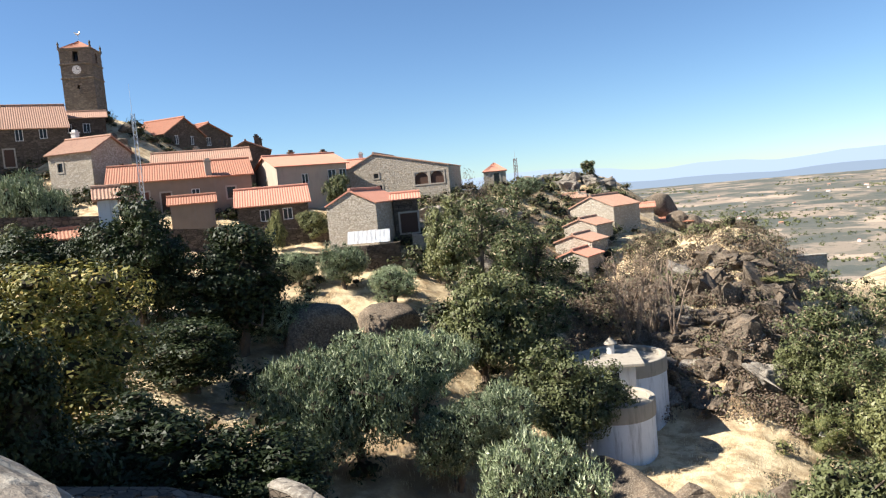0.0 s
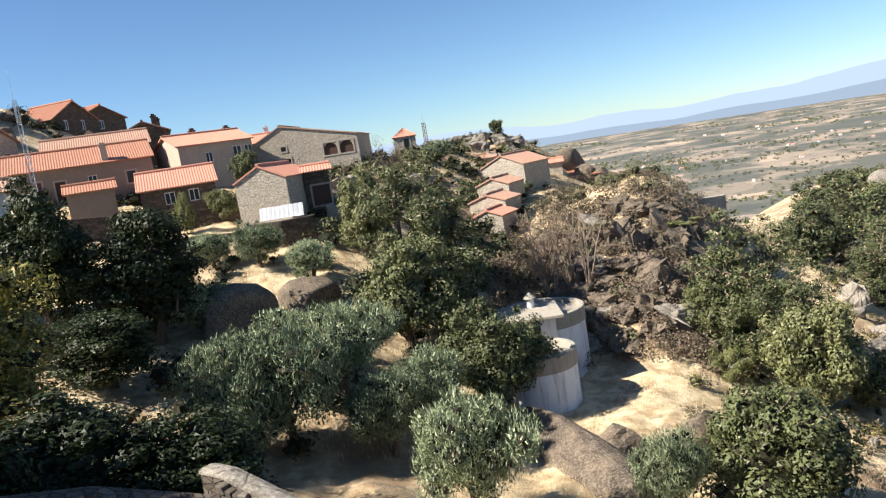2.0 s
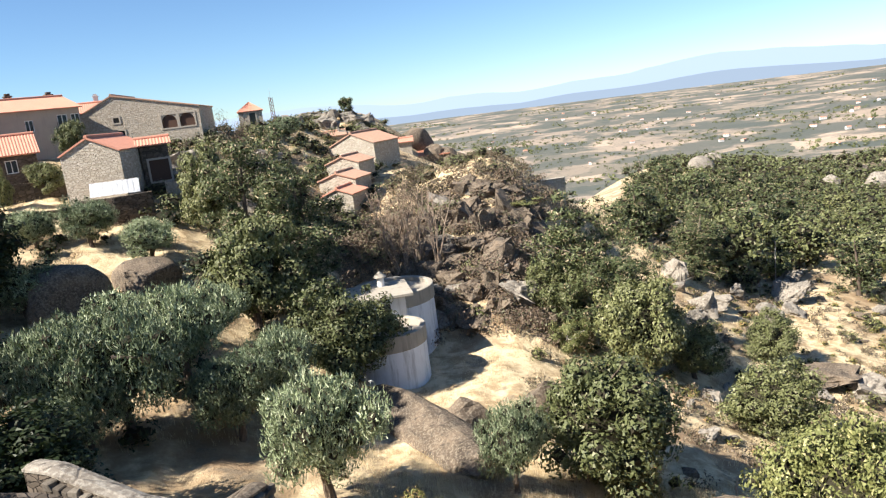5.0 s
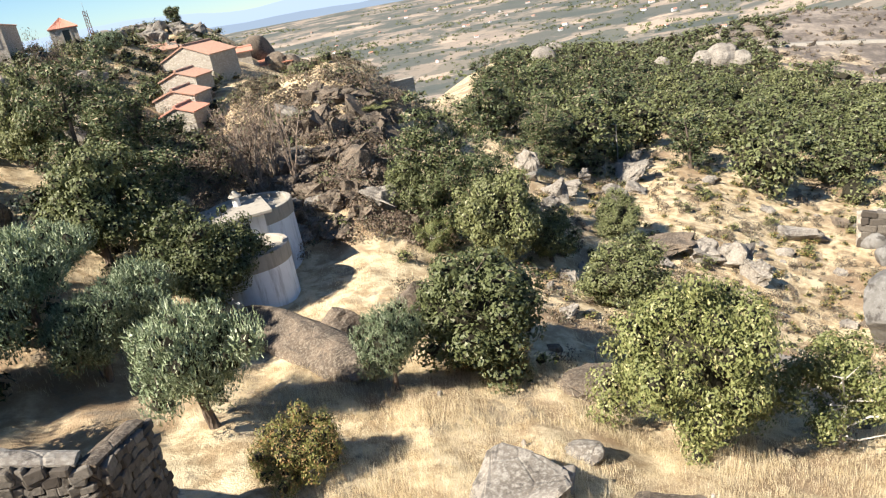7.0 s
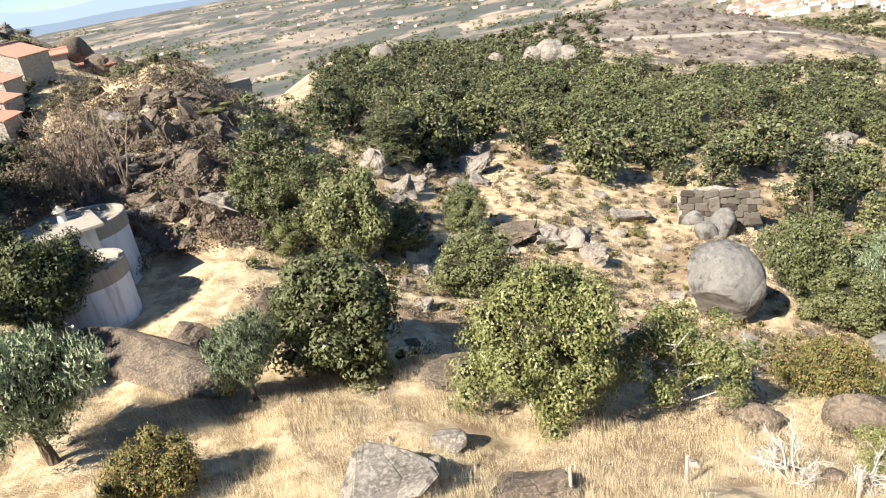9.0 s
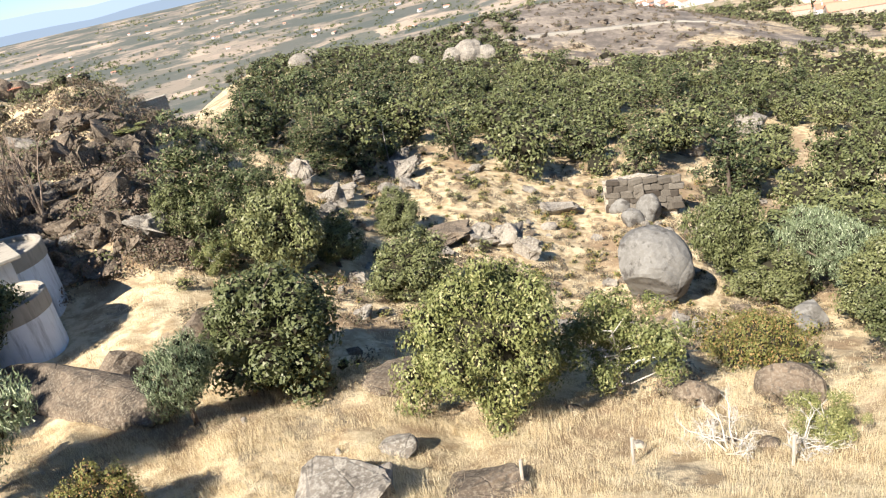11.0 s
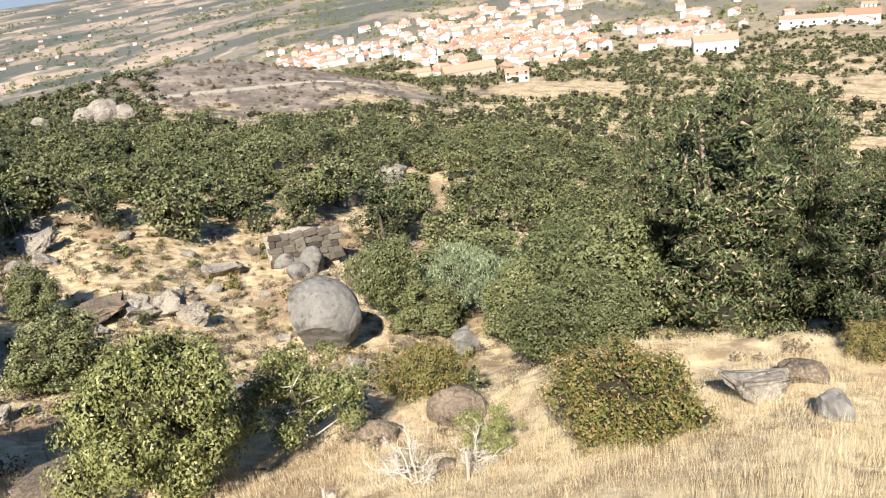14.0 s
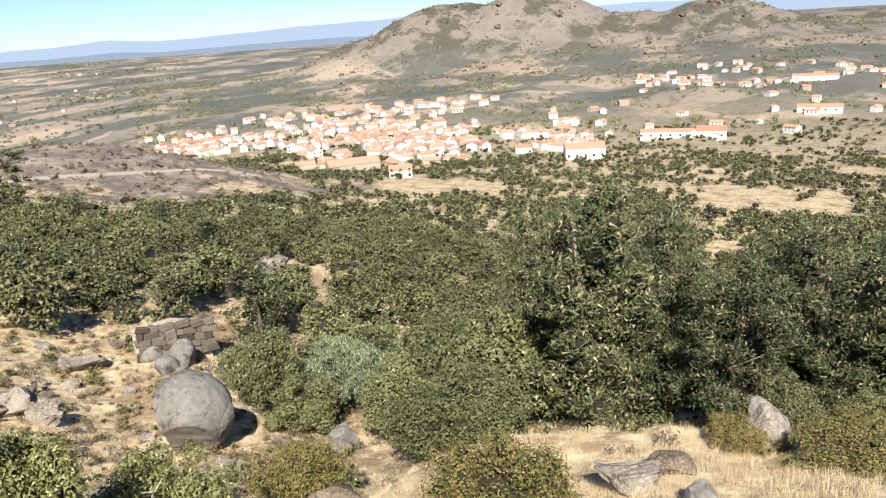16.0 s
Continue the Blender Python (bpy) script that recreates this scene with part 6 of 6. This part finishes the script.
crag(37.51, 52.97, 1.80, 1.44, 1.46, -35, 208, GRANITE, 0.25, 0, group="rocks by the path")
crag(39.72, 55.60, 3.04, 2.43, 2.48, -36, 209, GRANITE, 0.25, 0, group="rocks by the path")
crag(57.68, 61.25, 2.64, 2.11, 2.15, -43, 210, GRANITE, 0.25, 0, group="rocks by the path")
crag(43.60, 57.82, 1.76, 1.41, 1.44, -37, 211, GRANITE, 0.25, 0, group="rocks by the path")
crag(52.90, 56.09, 3.26, 2.61, 2.63, -43, 212, GRANITE, 0.25, 0, group="rocks by the path")
crag(38.35, 50.16, 2.90, 2.32, 2.33, -37, 213, GRANITE, 0.25, 0, group="rocks by the path")
crag(46.16, 51.33, 2.38, 1.90, 1.90, -42, 214, GRANITE, 0.25, 0, group="rocks by the path")
crag(57.89, 67.68, 2.66, 2.13, 2.18, -41, 215, GRANITE, 0.25, 0, group="rocks by the path")
crag(57.50, 59.09, 1.89, 1.52, 1.54, -44, 216, GRANITE, 0.25, 0, group="rocks by the path")
crag(53.47, 65.14, 3.12, 2.50, 2.56, -39, 217, GRANITE, 0.25, 0, group="rocks by the path")
rock(10.66, 23.03, 0.26, 0.21, 0.45, -25, 218, GRANITE, rough=0.35, cut=6, sink=0.45)
rock(34.71, 32.69, 1.06, 0.85, 0.55, -47, 219, DARK_GRANITE, rough=0.35, cut=6, sink=0.45)
rock(8.90, 16.70, 0.46, 0.37, 0.45, -28, 220, DARK_GRANITE, rough=0.35, cut=6, sink=0.45)
rock(19.82, 8.00, 0.25, 0.20, 0.45, -68, 221, DARK_GRANITE, rough=0.35, cut=6, sink=0.45)
rock(25.58, 14.87, 0.63, 0.50, 0.45, -60, 222, DARK_GRANITE, rough=0.35, cut=6, sink=0.45)
rock(17.27, 29.48, 0.77, 0.61, 0.45, -30, 223, DARK_GRANITE, rough=0.35, cut=6, sink=0.45)
rock(17.24, 15.55, 0.51, 0.41, 0.45, -48, 224, DARK_GRANITE, rough=0.35, cut=6, sink=0.45)
rock(32.23, 15.69, 1.26, 1.01, 0.59, -64, 225, DARK_GRANITE, rough=0.35, cut=6, sink=0.45)
rock(37.84, 19.75, 0.92, 0.74, 0.45, -62, 226, DARK_GRANITE, rough=0.35, cut=6, sink=0.45)
rock(12.92, 17.19, 0.54, 0.43, 0.45, -37, 227, DARK_GRANITE, rough=0.35, cut=6, sink=0.45)
rock(70.73, 27.17, 1.01, 0.81, 0.54, -69, 228, GRANITE, rough=0.35, cut=6, sink=0.45)
rock(58.08, 28.93, 1.73, 1.38, 0.91, -64, 229, GRANITE, rough=0.35, cut=6, sink=0.45)
rock(16.37, 22.06, 0.87, 0.69, 0.45, -37, 230, GRANITE, rough=0.35, cut=6, sink=0.45)
rock(21.15, 9.36, 0.55, 0.44, 0.45, -66, 231, DARK_GRANITE, rough=0.35, cut=6, sink=0.45)
rock(77.52, 26.88, 1.14, 0.91, 0.61, -71, 232, GRANITE, rough=0.35, cut=6, sink=0.45)
rock(24.50, 30.44, 0.82, 0.65, 0.45, -39, 233, GRANITE, rough=0.35, cut=6, sink=0.45)
rock(29.31, 41.90, 0.65, 0.52, 0.45, -35, 234, GRANITE, rough=0.35, cut=6, sink=0.45)
rock(50.10, 38.61, 0.93, 0.74, 0.51, -52, 235, GRANITE, rough=0.35, cut=6, sink=0.45)
rock(15.12, 24.75, 0.60, 0.48, 0.45, -31, 236, DARK_GRANITE, rough=0.35, cut=6, sink=0.45)
rock(31.46, 16.90, 0.54, 0.43, 0.45, -62, 237, GRANITE, rough=0.35, cut=6, sink=0.45)
rock(51.13, 36.97, 1.84, 1.47, 0.99, -54, 238, GRANITE, rough=0.35, cut=6, sink=0.45)
rock(59.77, 27.70, 2.17, 1.74, 1.14, -65, 239, DARK_GRANITE, rough=0.35, cut=6, sink=0.45)
rock(13.58, 28.87, 0.48, 0.38, 0.45, -25, 240, GRANITE, rough=0.35, cut=6, sink=0.45)
rock(19.89, 14.53, 0.87, 0.70, 0.45, -54, 241, DARK_GRANITE, rough=0.35, cut=6, sink=0.45)
rock(17.20, 19.88, 0.83, 0.67, 0.45, -41, 242, DARK_GRANITE, rough=0.35, cut=6, sink=0.45)
rock(29.02, 14.15, 1.05, 0.84, 0.48, -64, 243, GRANITE, rough=0.35, cut=6, sink=0.45)
rock(25.85, 46.30, 0.85, 0.68, 0.49, -29, 244, GRANITE, rough=0.35, cut=6, sink=0.45)
rock(29.05, 35.28, 1.29, 1.03, 0.68, -39, 245, DARK_GRANITE, rough=0.35, cut=6, sink=0.45)
rock(18.08, 20.07, 0.72, 0.58, 0.45, -42, 246, GRANITE, rough=0.35, cut=6, sink=0.45)
rock(11.06, 18.02, 0.25, 0.20, 0.45, -32, 247, GRANITE, rough=0.35, cut=6, sink=0.45)
rock(38.10, 38.87, 0.79, 0.63, 0.45, -44, 248, GRANITE, rough=0.35, cut=6, sink=0.45)
rock(47.49, 27.34, 0.82, 0.65, 0.45, -60, 249, DARK_GRANITE, rough=0.35, cut=6, sink=0.45)
rock(37.83, 14.92, 0.87, 0.69, 0.45, -68, 250, GRANITE, rough=0.35, cut=6, sink=0.45)
rock(19.55, 8.16, 0.54, 0.43, 0.45, -67, 251, DARK_GRANITE, rough=0.35, cut=6, sink=0.45)
rock(20.34, 20.47, 0.31, 0.25, 0.45, -45, 252, GRANITE, rough=0.35, cut=6, sink=0.45)
rock(26.03, 41.67, 1.31, 1.05, 0.73, -32, 253, DARK_GRANITE, rough=0.35, cut=6, sink=0.45)
rock(41.27, 36.93, 1.15, 0.92, 0.62, -48, 254, GRANITE, rough=0.35, cut=6, sink=0.45)
rock(44.11, 25.66, 1.06, 0.84, 0.53, -60, 255, DARK_GRANITE, rough=0.35, cut=6, sink=0.45)
rock(33.99, 32.83, 1.38, 1.10, 0.71, -46, 256, GRANITE, rough=0.35, cut=6, sink=0.45)
rock(17.52, 34.42, 0.75, 0.60, 0.45, -27, 257, GRANITE, rough=0.35, cut=6, sink=0.45)
rock(16.04, 26.62, 0.96, 0.76, 0.47, -31, 258, DARK_GRANITE, rough=0.35, cut=6, sink=0.45)
rock(19.95, 6.93, 0.78, 0.63, 0.45, -71, 259, DARK_GRANITE, rough=0.35, cut=6, sink=0.45)
rock(44.76, 17.25, 1.66, 1.33, 0.80, -69, 260, DARK_GRANITE, rough=0.35, cut=6, sink=0.45)
rock(22.34, 20.08, 0.59, 0.47, 0.45, -48, 261, DARK_GRANITE, rough=0.35, cut=6, sink=0.45)
rock(18.56, 26.16, 1.05, 0.84, 0.52, -35, 262, DARK_GRANITE, rough=0.35, cut=6, sink=0.45)
rock(17.75, 10.52, 0.55, 0.44, 0.45, -59, 263, GRANITE, rough=0.35, cut=6, sink=0.45)
crag(-2.63, 70.68, 2.42, 1.93, 1.79, 2, 264, GRANITE, 0.25, 0)
crag(-2.23, 75.46, 1.76, 1.41, 1.32, 2, 265, GRANITE, 0.25, 0)
crag(6.71, 78.34, 3.82, 3.06, 2.82, -5, 266, GRANITE, 0.25, 0)
crag(6.45, 73.60, 1.31, 1.05, 0.96, -5, 267, GRANITE, 0.25, 0)
crag(-1.95, 75.63, 2.33, 1.86, 1.74, 1, 268, GRANITE, 0.25, 0)
crag(0.28, 77.60, 2.68, 2.14, 2.00, -0, 269, GRANITE, 0.25, 0)
crag(-3.17, 72.19, 1.79, 1.43, 1.33, 3, 270, GRANITE, 0.25, 0)
crag(7.12, 77.40, 1.96, 1.57, 1.44, -5, 271, GRANITE, 0.25, 0)
crag(-3.83, 71.31, 2.65, 2.12, 1.97, 3, 272, GRANITE, 0.25, 0)
crag(4.99, 74.94, 3.24, 2.59, 2.37, -4, 273, GRANITE, 0.25, 0)
crag(-1.06, 75.39, 3.12, 2.50, 2.33, 1, 274, GRANITE, 0.25, 0)
crag(6.94, 77.68, 3.42, 2.73, 2.51, -5, 275, GRANITE, 0.25, 0)
crag(3.46, 78.45, 1.74, 1.39, 1.29, -3, 276, GRANITE, 0.25, 0)
rock(-4.16, 70.07, 3.22, 2.58, 2.39, 3, 277, GRANITE, rough=0.35, cut=5, sink=0.4)
rock(132.58, 171.97, 7.22, 5.78, 7.45, -38, 278, GRANITE, rough=0.2, cut=5, sink=0.3, label="egg-shaped boulder on the far ridge")
rock(187.47, 155.55, 12.16, 9.73, 10.33, -50, 279, GRANITE, rough=0.35, cut=5, sink=0.3)
rock(183.23, 159.15, 9.11, 7.29, 8.16, -49, 280, GRANITE, rough=0.35, cut=5, sink=0.3)
rock(189.74, 150.85, 8.11, 6.48, 7.43, -52, 281, GRANITE, rough=0.35, cut=5, sink=0.3)
rock(150.34, 189.37, 6.04, 4.83, 6.05, -38, 282, GRANITE, rough=0.35, cut=5, sink=0.3)
rock(174.15, 167.31, 5.06, 4.04, 5.26, -46, 283, GRANITE, rough=0.35, cut=5, sink=0.3)
rock(-38.28, 93.46, 1.90, 1.52, 1.52, 22, 284, DARK_GRANITE, rough=0.35, cut=5, sink=0.3)
rock(-37.70, 90.02, 1.51, 1.21, 1.21, 23, 285, DARK_GRANITE, rough=0.35, cut=5, sink=0.3)
rock(-43.78, 91.58, 1.94, 1.55, 1.55, 26, 286, DARK_GRANITE, rough=0.35, cut=5, sink=0.3)
rock(-39.34, 88.73, 1.42, 1.14, 1.14, 24, 287, DARK_GRANITE, rough=0.35, cut=5, sink=0.3)
rock(-36.69, 87.50, 2.15, 1.72, 1.71, 23, 288, DARK_GRANITE, rough=0.35, cut=5, sink=0.3)
rock(-42.32, 90.90, 1.55, 1.24, 1.24, 25, 289, DARK_GRANITE, rough=0.35, cut=5, sink=0.3)
rock(-36.20, 86.48, 1.70, 1.36, 1.35, 23, 290, DARK_GRANITE, rough=0.35, cut=5, sink=0.3)
rock(-38.63, 87.56, 1.58, 1.26, 1.26, 24, 291, DARK_GRANITE, rough=0.35, cut=5, sink=0.3)
rock(-38.96, 90.67, 1.12, 0.90, 0.90, 23, 292, DARK_GRANITE, rough=0.35, cut=5, sink=0.3)
rock(-42.37, 92.06, 2.22, 1.78, 1.77, 25, 293, DARK_GRANITE, rough=0.35, cut=5, sink=0.3)
rock(-37.82, 87.23, 2.11, 1.69, 1.68, 23, 294, DARK_GRANITE, rough=0.35, cut=5, sink=0.3)
rock(-39.95, 86.82, 1.36, 1.09, 1.08, 25, 295, DARK_GRANITE, rough=0.35, cut=5, sink=0.3)
# large buildings of the lower village
house(541.75, -49.88, -99.19, -87, 28.63, 14.0, 8.25, 3.38, wall=WHITEWASH, roof=NEW_TILE, openings=tuple(("front", u, 2.0, 1.4, 2.0, "stone") for u in (-12, -6, 0, 6, 12)), name="hall", label="long white hall with an orange roof")
house(648.55, -133.16, -103.89, -102, 49.61, 14.0, 5.79, 1.87, wall=WHITEWASH, roof=NEW_TILE, openings=tuple(("front", u, 2.0, 1.6, 1.8, "stone") for u in (-24, -16, -8, 0, 8, 16, 24)), name="school", label="long white building with a low orange roof")
house(639.69, -165.03, -103.90, -104, 23.98, 14.0, 6.63, 3.72, wall=WHITEWASH, roof=TILE, openings=tuple(("front", u, 2.0, 1.6, 1.8, "stone") for u in (-8, 0, 8)), name="school", label="white wing with a terracotta roof")
house(734.06, -288.17, -99.08, -111, 38.87, 14.0, 5.27, 2.34, wall=WHITEWASH, roof=NEW_TILE, openings=tuple(("front", u, 2.0, 1.6, 1.8, "stone") for u in (-14, -5, 5, 14)), name="hall", label="white building with red roof beyond the fields")
house(987.41, -378.93, -93.76, -111, 52.85, 14.0, 6.95, 2.21, wall=WHITEWASH, roof=OLD_TILE, name="hall", label="long low white shed on the far slope")
house(412.78, 66.31, -82.05, -81, 12.95, 12.0, 4.55, 2.15, wall=WHITEWASH, roof=NEW_TILE, openings=tuple(("front", u, v, 1.4, 1.6, "stone") for u in (-5, 0, 5) for v in (1.0, 4.0)), label="white three-storey house beside the road")
house(441.36, 100.39, -84.00, -62, 32.27, 11.0, 5.56, 3.23, wall=CREAM, roof=NEW_TILE, openings=tuple(("front", u, 1.5, 1.2, 1.4, "stone") for u in (-12, -6, 0, 6, 12)), label="long pale house with a weathered orange roof")

# the tower stands on the crag above the houses
bell_tower(-48.4, 105.4, 11.0, 6, 4.2, 13.4)
ring_tank(10.65, 45.9, -11.25, -15.6, 2.75, "round whitewashed water tank with a concrete rim")
ring_tank(8.75, 40.2, -12.2, -16.2, 2.2, "lower round whitewashed water tank beside the first")
valve_house(9.2, 43.1, -10.75, -8)
lattice_mast(-26.0, 65.0, 1.5, 10.4, 0.22, "slim steel lattice mast behind the houses")
lattice_mast(10.2, 94.4, 0.4, 4.1, 0.3, "short red and white aerial mast near the chapel", WOOD_RED, 8)


def street_lamp(x, y, z, h):
    ob = thing("street_lamp", x, y, z, 0, "dark iron street lamp with two lanterns", "street lamp")
    part("pole", tube(bmesh.new(), [(0, 0, -4), (0, 0, h * 0.7), (0, 0, h)], [0.07, 0.05, 0.03], 8), IRON, ob)
    for s in (-1, 1):
        part("arm", tube(bmesh.new(), [(0, 0, h * 0.65), (s * 0.25, 0, h * 0.62), (s * 0.5, 0, h * 0.8)], [0.03, 0.03, 0.025], 6), IRON, ob)
        part("lantern", tube(bmesh.new(), [(s * 0.5, 0, h * 0.8), (s * 0.5, 0, h * 0.98), (s * 0.5, 0, h * 1.03)], [0.1, 0.18, 0.03], 6), GLASS_DARK, ob, "glass lantern")


street_lamp(-26.6, 94.3, 7.2, 1.9)


def sheet_cover():
    """A pale sheet weighed down over a lean-to below the gable."""
    bm = bmesh.new()
    n = 28
    rows = []
    for j in range(5):
        row = []
        for i in range(n + 1):
            u, v = i / n, j / 4
            p = Vector((-7.6, 59.7, -2.5)).lerp(Vector((-4.2, 60.0, -2.55)), u) + Vector((0.05, -1.35, -0.95)) * v
            p.z += 0.012 * math.sin(i * 2.2) + 0.05 * noise.noise((u * 6, v * 4, 2))
            row.append(bm.verts.new(p))
        rows.append(row)
    for p, q in zip(rows, rows[1:]):
        for i in range(n):
            bm.faces.new((p[i], p[i + 1], q[i + 1], q[i]))
    geom = bmesh.ops.solidify(bm, geom=bm.faces[:], thickness=0.03)
    tagged(part("sheet_cover", bm, SHEET, None, "white corrugated sheet over a lean-to below the gable"), category="sheet")


sheet_cover()
wall_run("stone_wall", [(-8.2, 58.3, -3.6), (-6.0, 58.1, -3.65), (-3.4, 58.6, -3.6)], 0.6, DARK_RUBBLE, "low rubble wall below the white sheet", None, 3)
wall_run("stone_wall", [(-24, 62.0, -0.9), (-16, 64.0, -1.6), (-12, 65.0, -2.1), (-9.6, 65.3, -2.5)], 0.6, DARK_RUBBLE, "rubble garden wall below the houses", None, 4)
wall_run("stone_wall", [(-18, 58.0, -3.4), (-12, 60.0, -3.9), (-9, 60.5, -4.2)], 0.5, DARK_RUBBLE, "lower rubble garden wall below the houses", None, 3)
wall_run("stone_wall", [(-36, 45.5, 1.2), (-29.6, 49.9, 1.0), (-23.8, 52.9, 0.5)], 0.7, DARK_RUBBLE, "tall dark terrace wall", None, 6)
wall_run("stone_wall", [(-2.5, 63, -3.3), (2.5, 62.5, -4.0), (7, 61.5, -4.8)], 0.6, RUBBLE, "rubble terrace wall below the large gable", None, 3)
wall_run("stone_wall", [(20, 66.5, -7.7), (27, 66.7, -8.7), (35.2, 67.4, -8.9)], 0.5, RUBBLE, "long low granite wall along the spur road", CONCRETE, 4)
wall_run("stone_wall", [(8.5, 64.5, -8.6), (12.0, 64.8, -9.2), (15.5, 64.6, -9.4)], 0.5, DARK_RUBBLE, "dry-stone wall below the huts", None, 3)
for px, py, ph in ((16.1, 9.8, 1.05), (12.9, 11.7, 1.0), (18.7, 5.8, 1.15), (20.3, 1.7, 0.8), (19.3, 23.9, 1.1), (20.9, -1.8, 0.7)):
    post(px, py, ph)
post(56.8, 62.2, 4.6, 1, 0.07)
dead_shrub(18.9, 7.9, 3.6, 2.0, 4, "tangle of bleached white dead branches in dry grass")
dead_shrub(20.4, 6.0, 3.0, 2.2, 9, "bleached dead shrub with forked pale limbs")
plant("open_tree", 21.6, 5.6, 2.6, 2.0, 2, 40)
for px, py, ph, sd in ((13.2, 52.0, 8.5, 1), (14.6, 53.0, 8.0, 2), (15.8, 51.5, 6.5, 3), (13.6, 55.5, 7.5, 4), (17.0, 56.0, 4.5, 5)):
    bare_tree(px, py, ph, sd)

# unseen trees, added out of view to cast shade on the garden wall
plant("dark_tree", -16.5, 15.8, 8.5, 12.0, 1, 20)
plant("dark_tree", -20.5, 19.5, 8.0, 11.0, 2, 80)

# the parapet beside the viewpoint
parapet = wall_run("parapet", [(-1.3, 1.8, -1.32), (-2.0, 2.58, -1.3), (-2.8, 3.47, -1.32)], 0.6, DARK_RUBBLE, "rubble parapet beside the viewpoint with a granite cap", None, 4.5)
bm = rock_mesh(61, 0.95, 2.7, 0.6, 0.22, 6, 4)
ob = part("cap_stone", bm, GRANITE, parapet, "rough pale granite capping stone")
ob.matrix_world = pose(-1.97, 2.6, -1.16, 0, 0, 42)

# lower village
lower_village()
road_strip("road", [(440, 95), (470, 102), (510, 104), (550, 119), (590, 134), (650, 138)], 9, TARMAC, "grey road into the lower village")
road_strip("track", [(205, 178), (228, 172), (262, 158), (300, 142), (330, 120)], 4, CONCRETE, "pale dirt track along the burnt slope")
car(486, 103.5, 10, CAR_RED, "red car parked in the lower village")
car(470, 104, 12, CAR_DARK, "dark car parked by the road")
car(505, 108, 15, PAINT_WHITE, "white van parked by the road")

# the ruined hut beside the boulder
ruin = wall_run("ruined_hut", [(60.2, 36.2, -25.6), (62.2, 33.2, -25.3), (63.9, 30.4, -26.2)], 0.7, RUBBLE, "ruined dry-stone hut wall of large granite blocks", None, 4.5)
face_stones(ruin, (59.9, 36.0, -25.2), (63.5, 30.1, -25.8), 3.6, 0.85, 5, (-0.86, -0.5, 0))

# the garden walls below the viewpoint, their shade partly put into dark stone colours
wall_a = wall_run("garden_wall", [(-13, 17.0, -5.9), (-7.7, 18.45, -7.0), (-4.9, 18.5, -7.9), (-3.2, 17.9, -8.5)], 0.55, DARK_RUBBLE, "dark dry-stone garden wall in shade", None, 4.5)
face_stones(wall_a, (-13, 16.7, -5.9), (-7.7, 18.12, -7.0), 1.9, 0.34, 1, (0.2, -0.95, 0), 130)
face_stones(wall_a, (-7.7, 18.12, -7.0), (-4.9, 18.2, -7.9), 2.0, 0.3, 2, (0, -1, 0), 110)
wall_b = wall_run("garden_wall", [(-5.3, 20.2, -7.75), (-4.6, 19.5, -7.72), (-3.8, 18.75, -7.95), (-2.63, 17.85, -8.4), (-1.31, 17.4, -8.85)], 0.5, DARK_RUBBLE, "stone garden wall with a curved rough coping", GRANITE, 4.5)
face_stones(wall_b, (-4.9, 19.3, -7.78), (-2.8, 17.55, -8.4), 2.2, 0.3, 3, (-0.6, -0.75, 0), 130)
face_stones(wall_b, (-2.8, 17.55, -8.4), (-1.31, 17.1, -8.9), 2.2, 0.3, 4, (-0.2, -0.95, 0), 90)
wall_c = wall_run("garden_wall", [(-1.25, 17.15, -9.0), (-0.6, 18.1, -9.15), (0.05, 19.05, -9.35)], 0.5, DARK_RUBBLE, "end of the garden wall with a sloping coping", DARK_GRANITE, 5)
face_stones(wall_c, (-0.98, 17.0, -9.05), (0.3, 18.95, -9.4), 2.6, 0.3, 6, (0.82, -0.55, 0), 130)
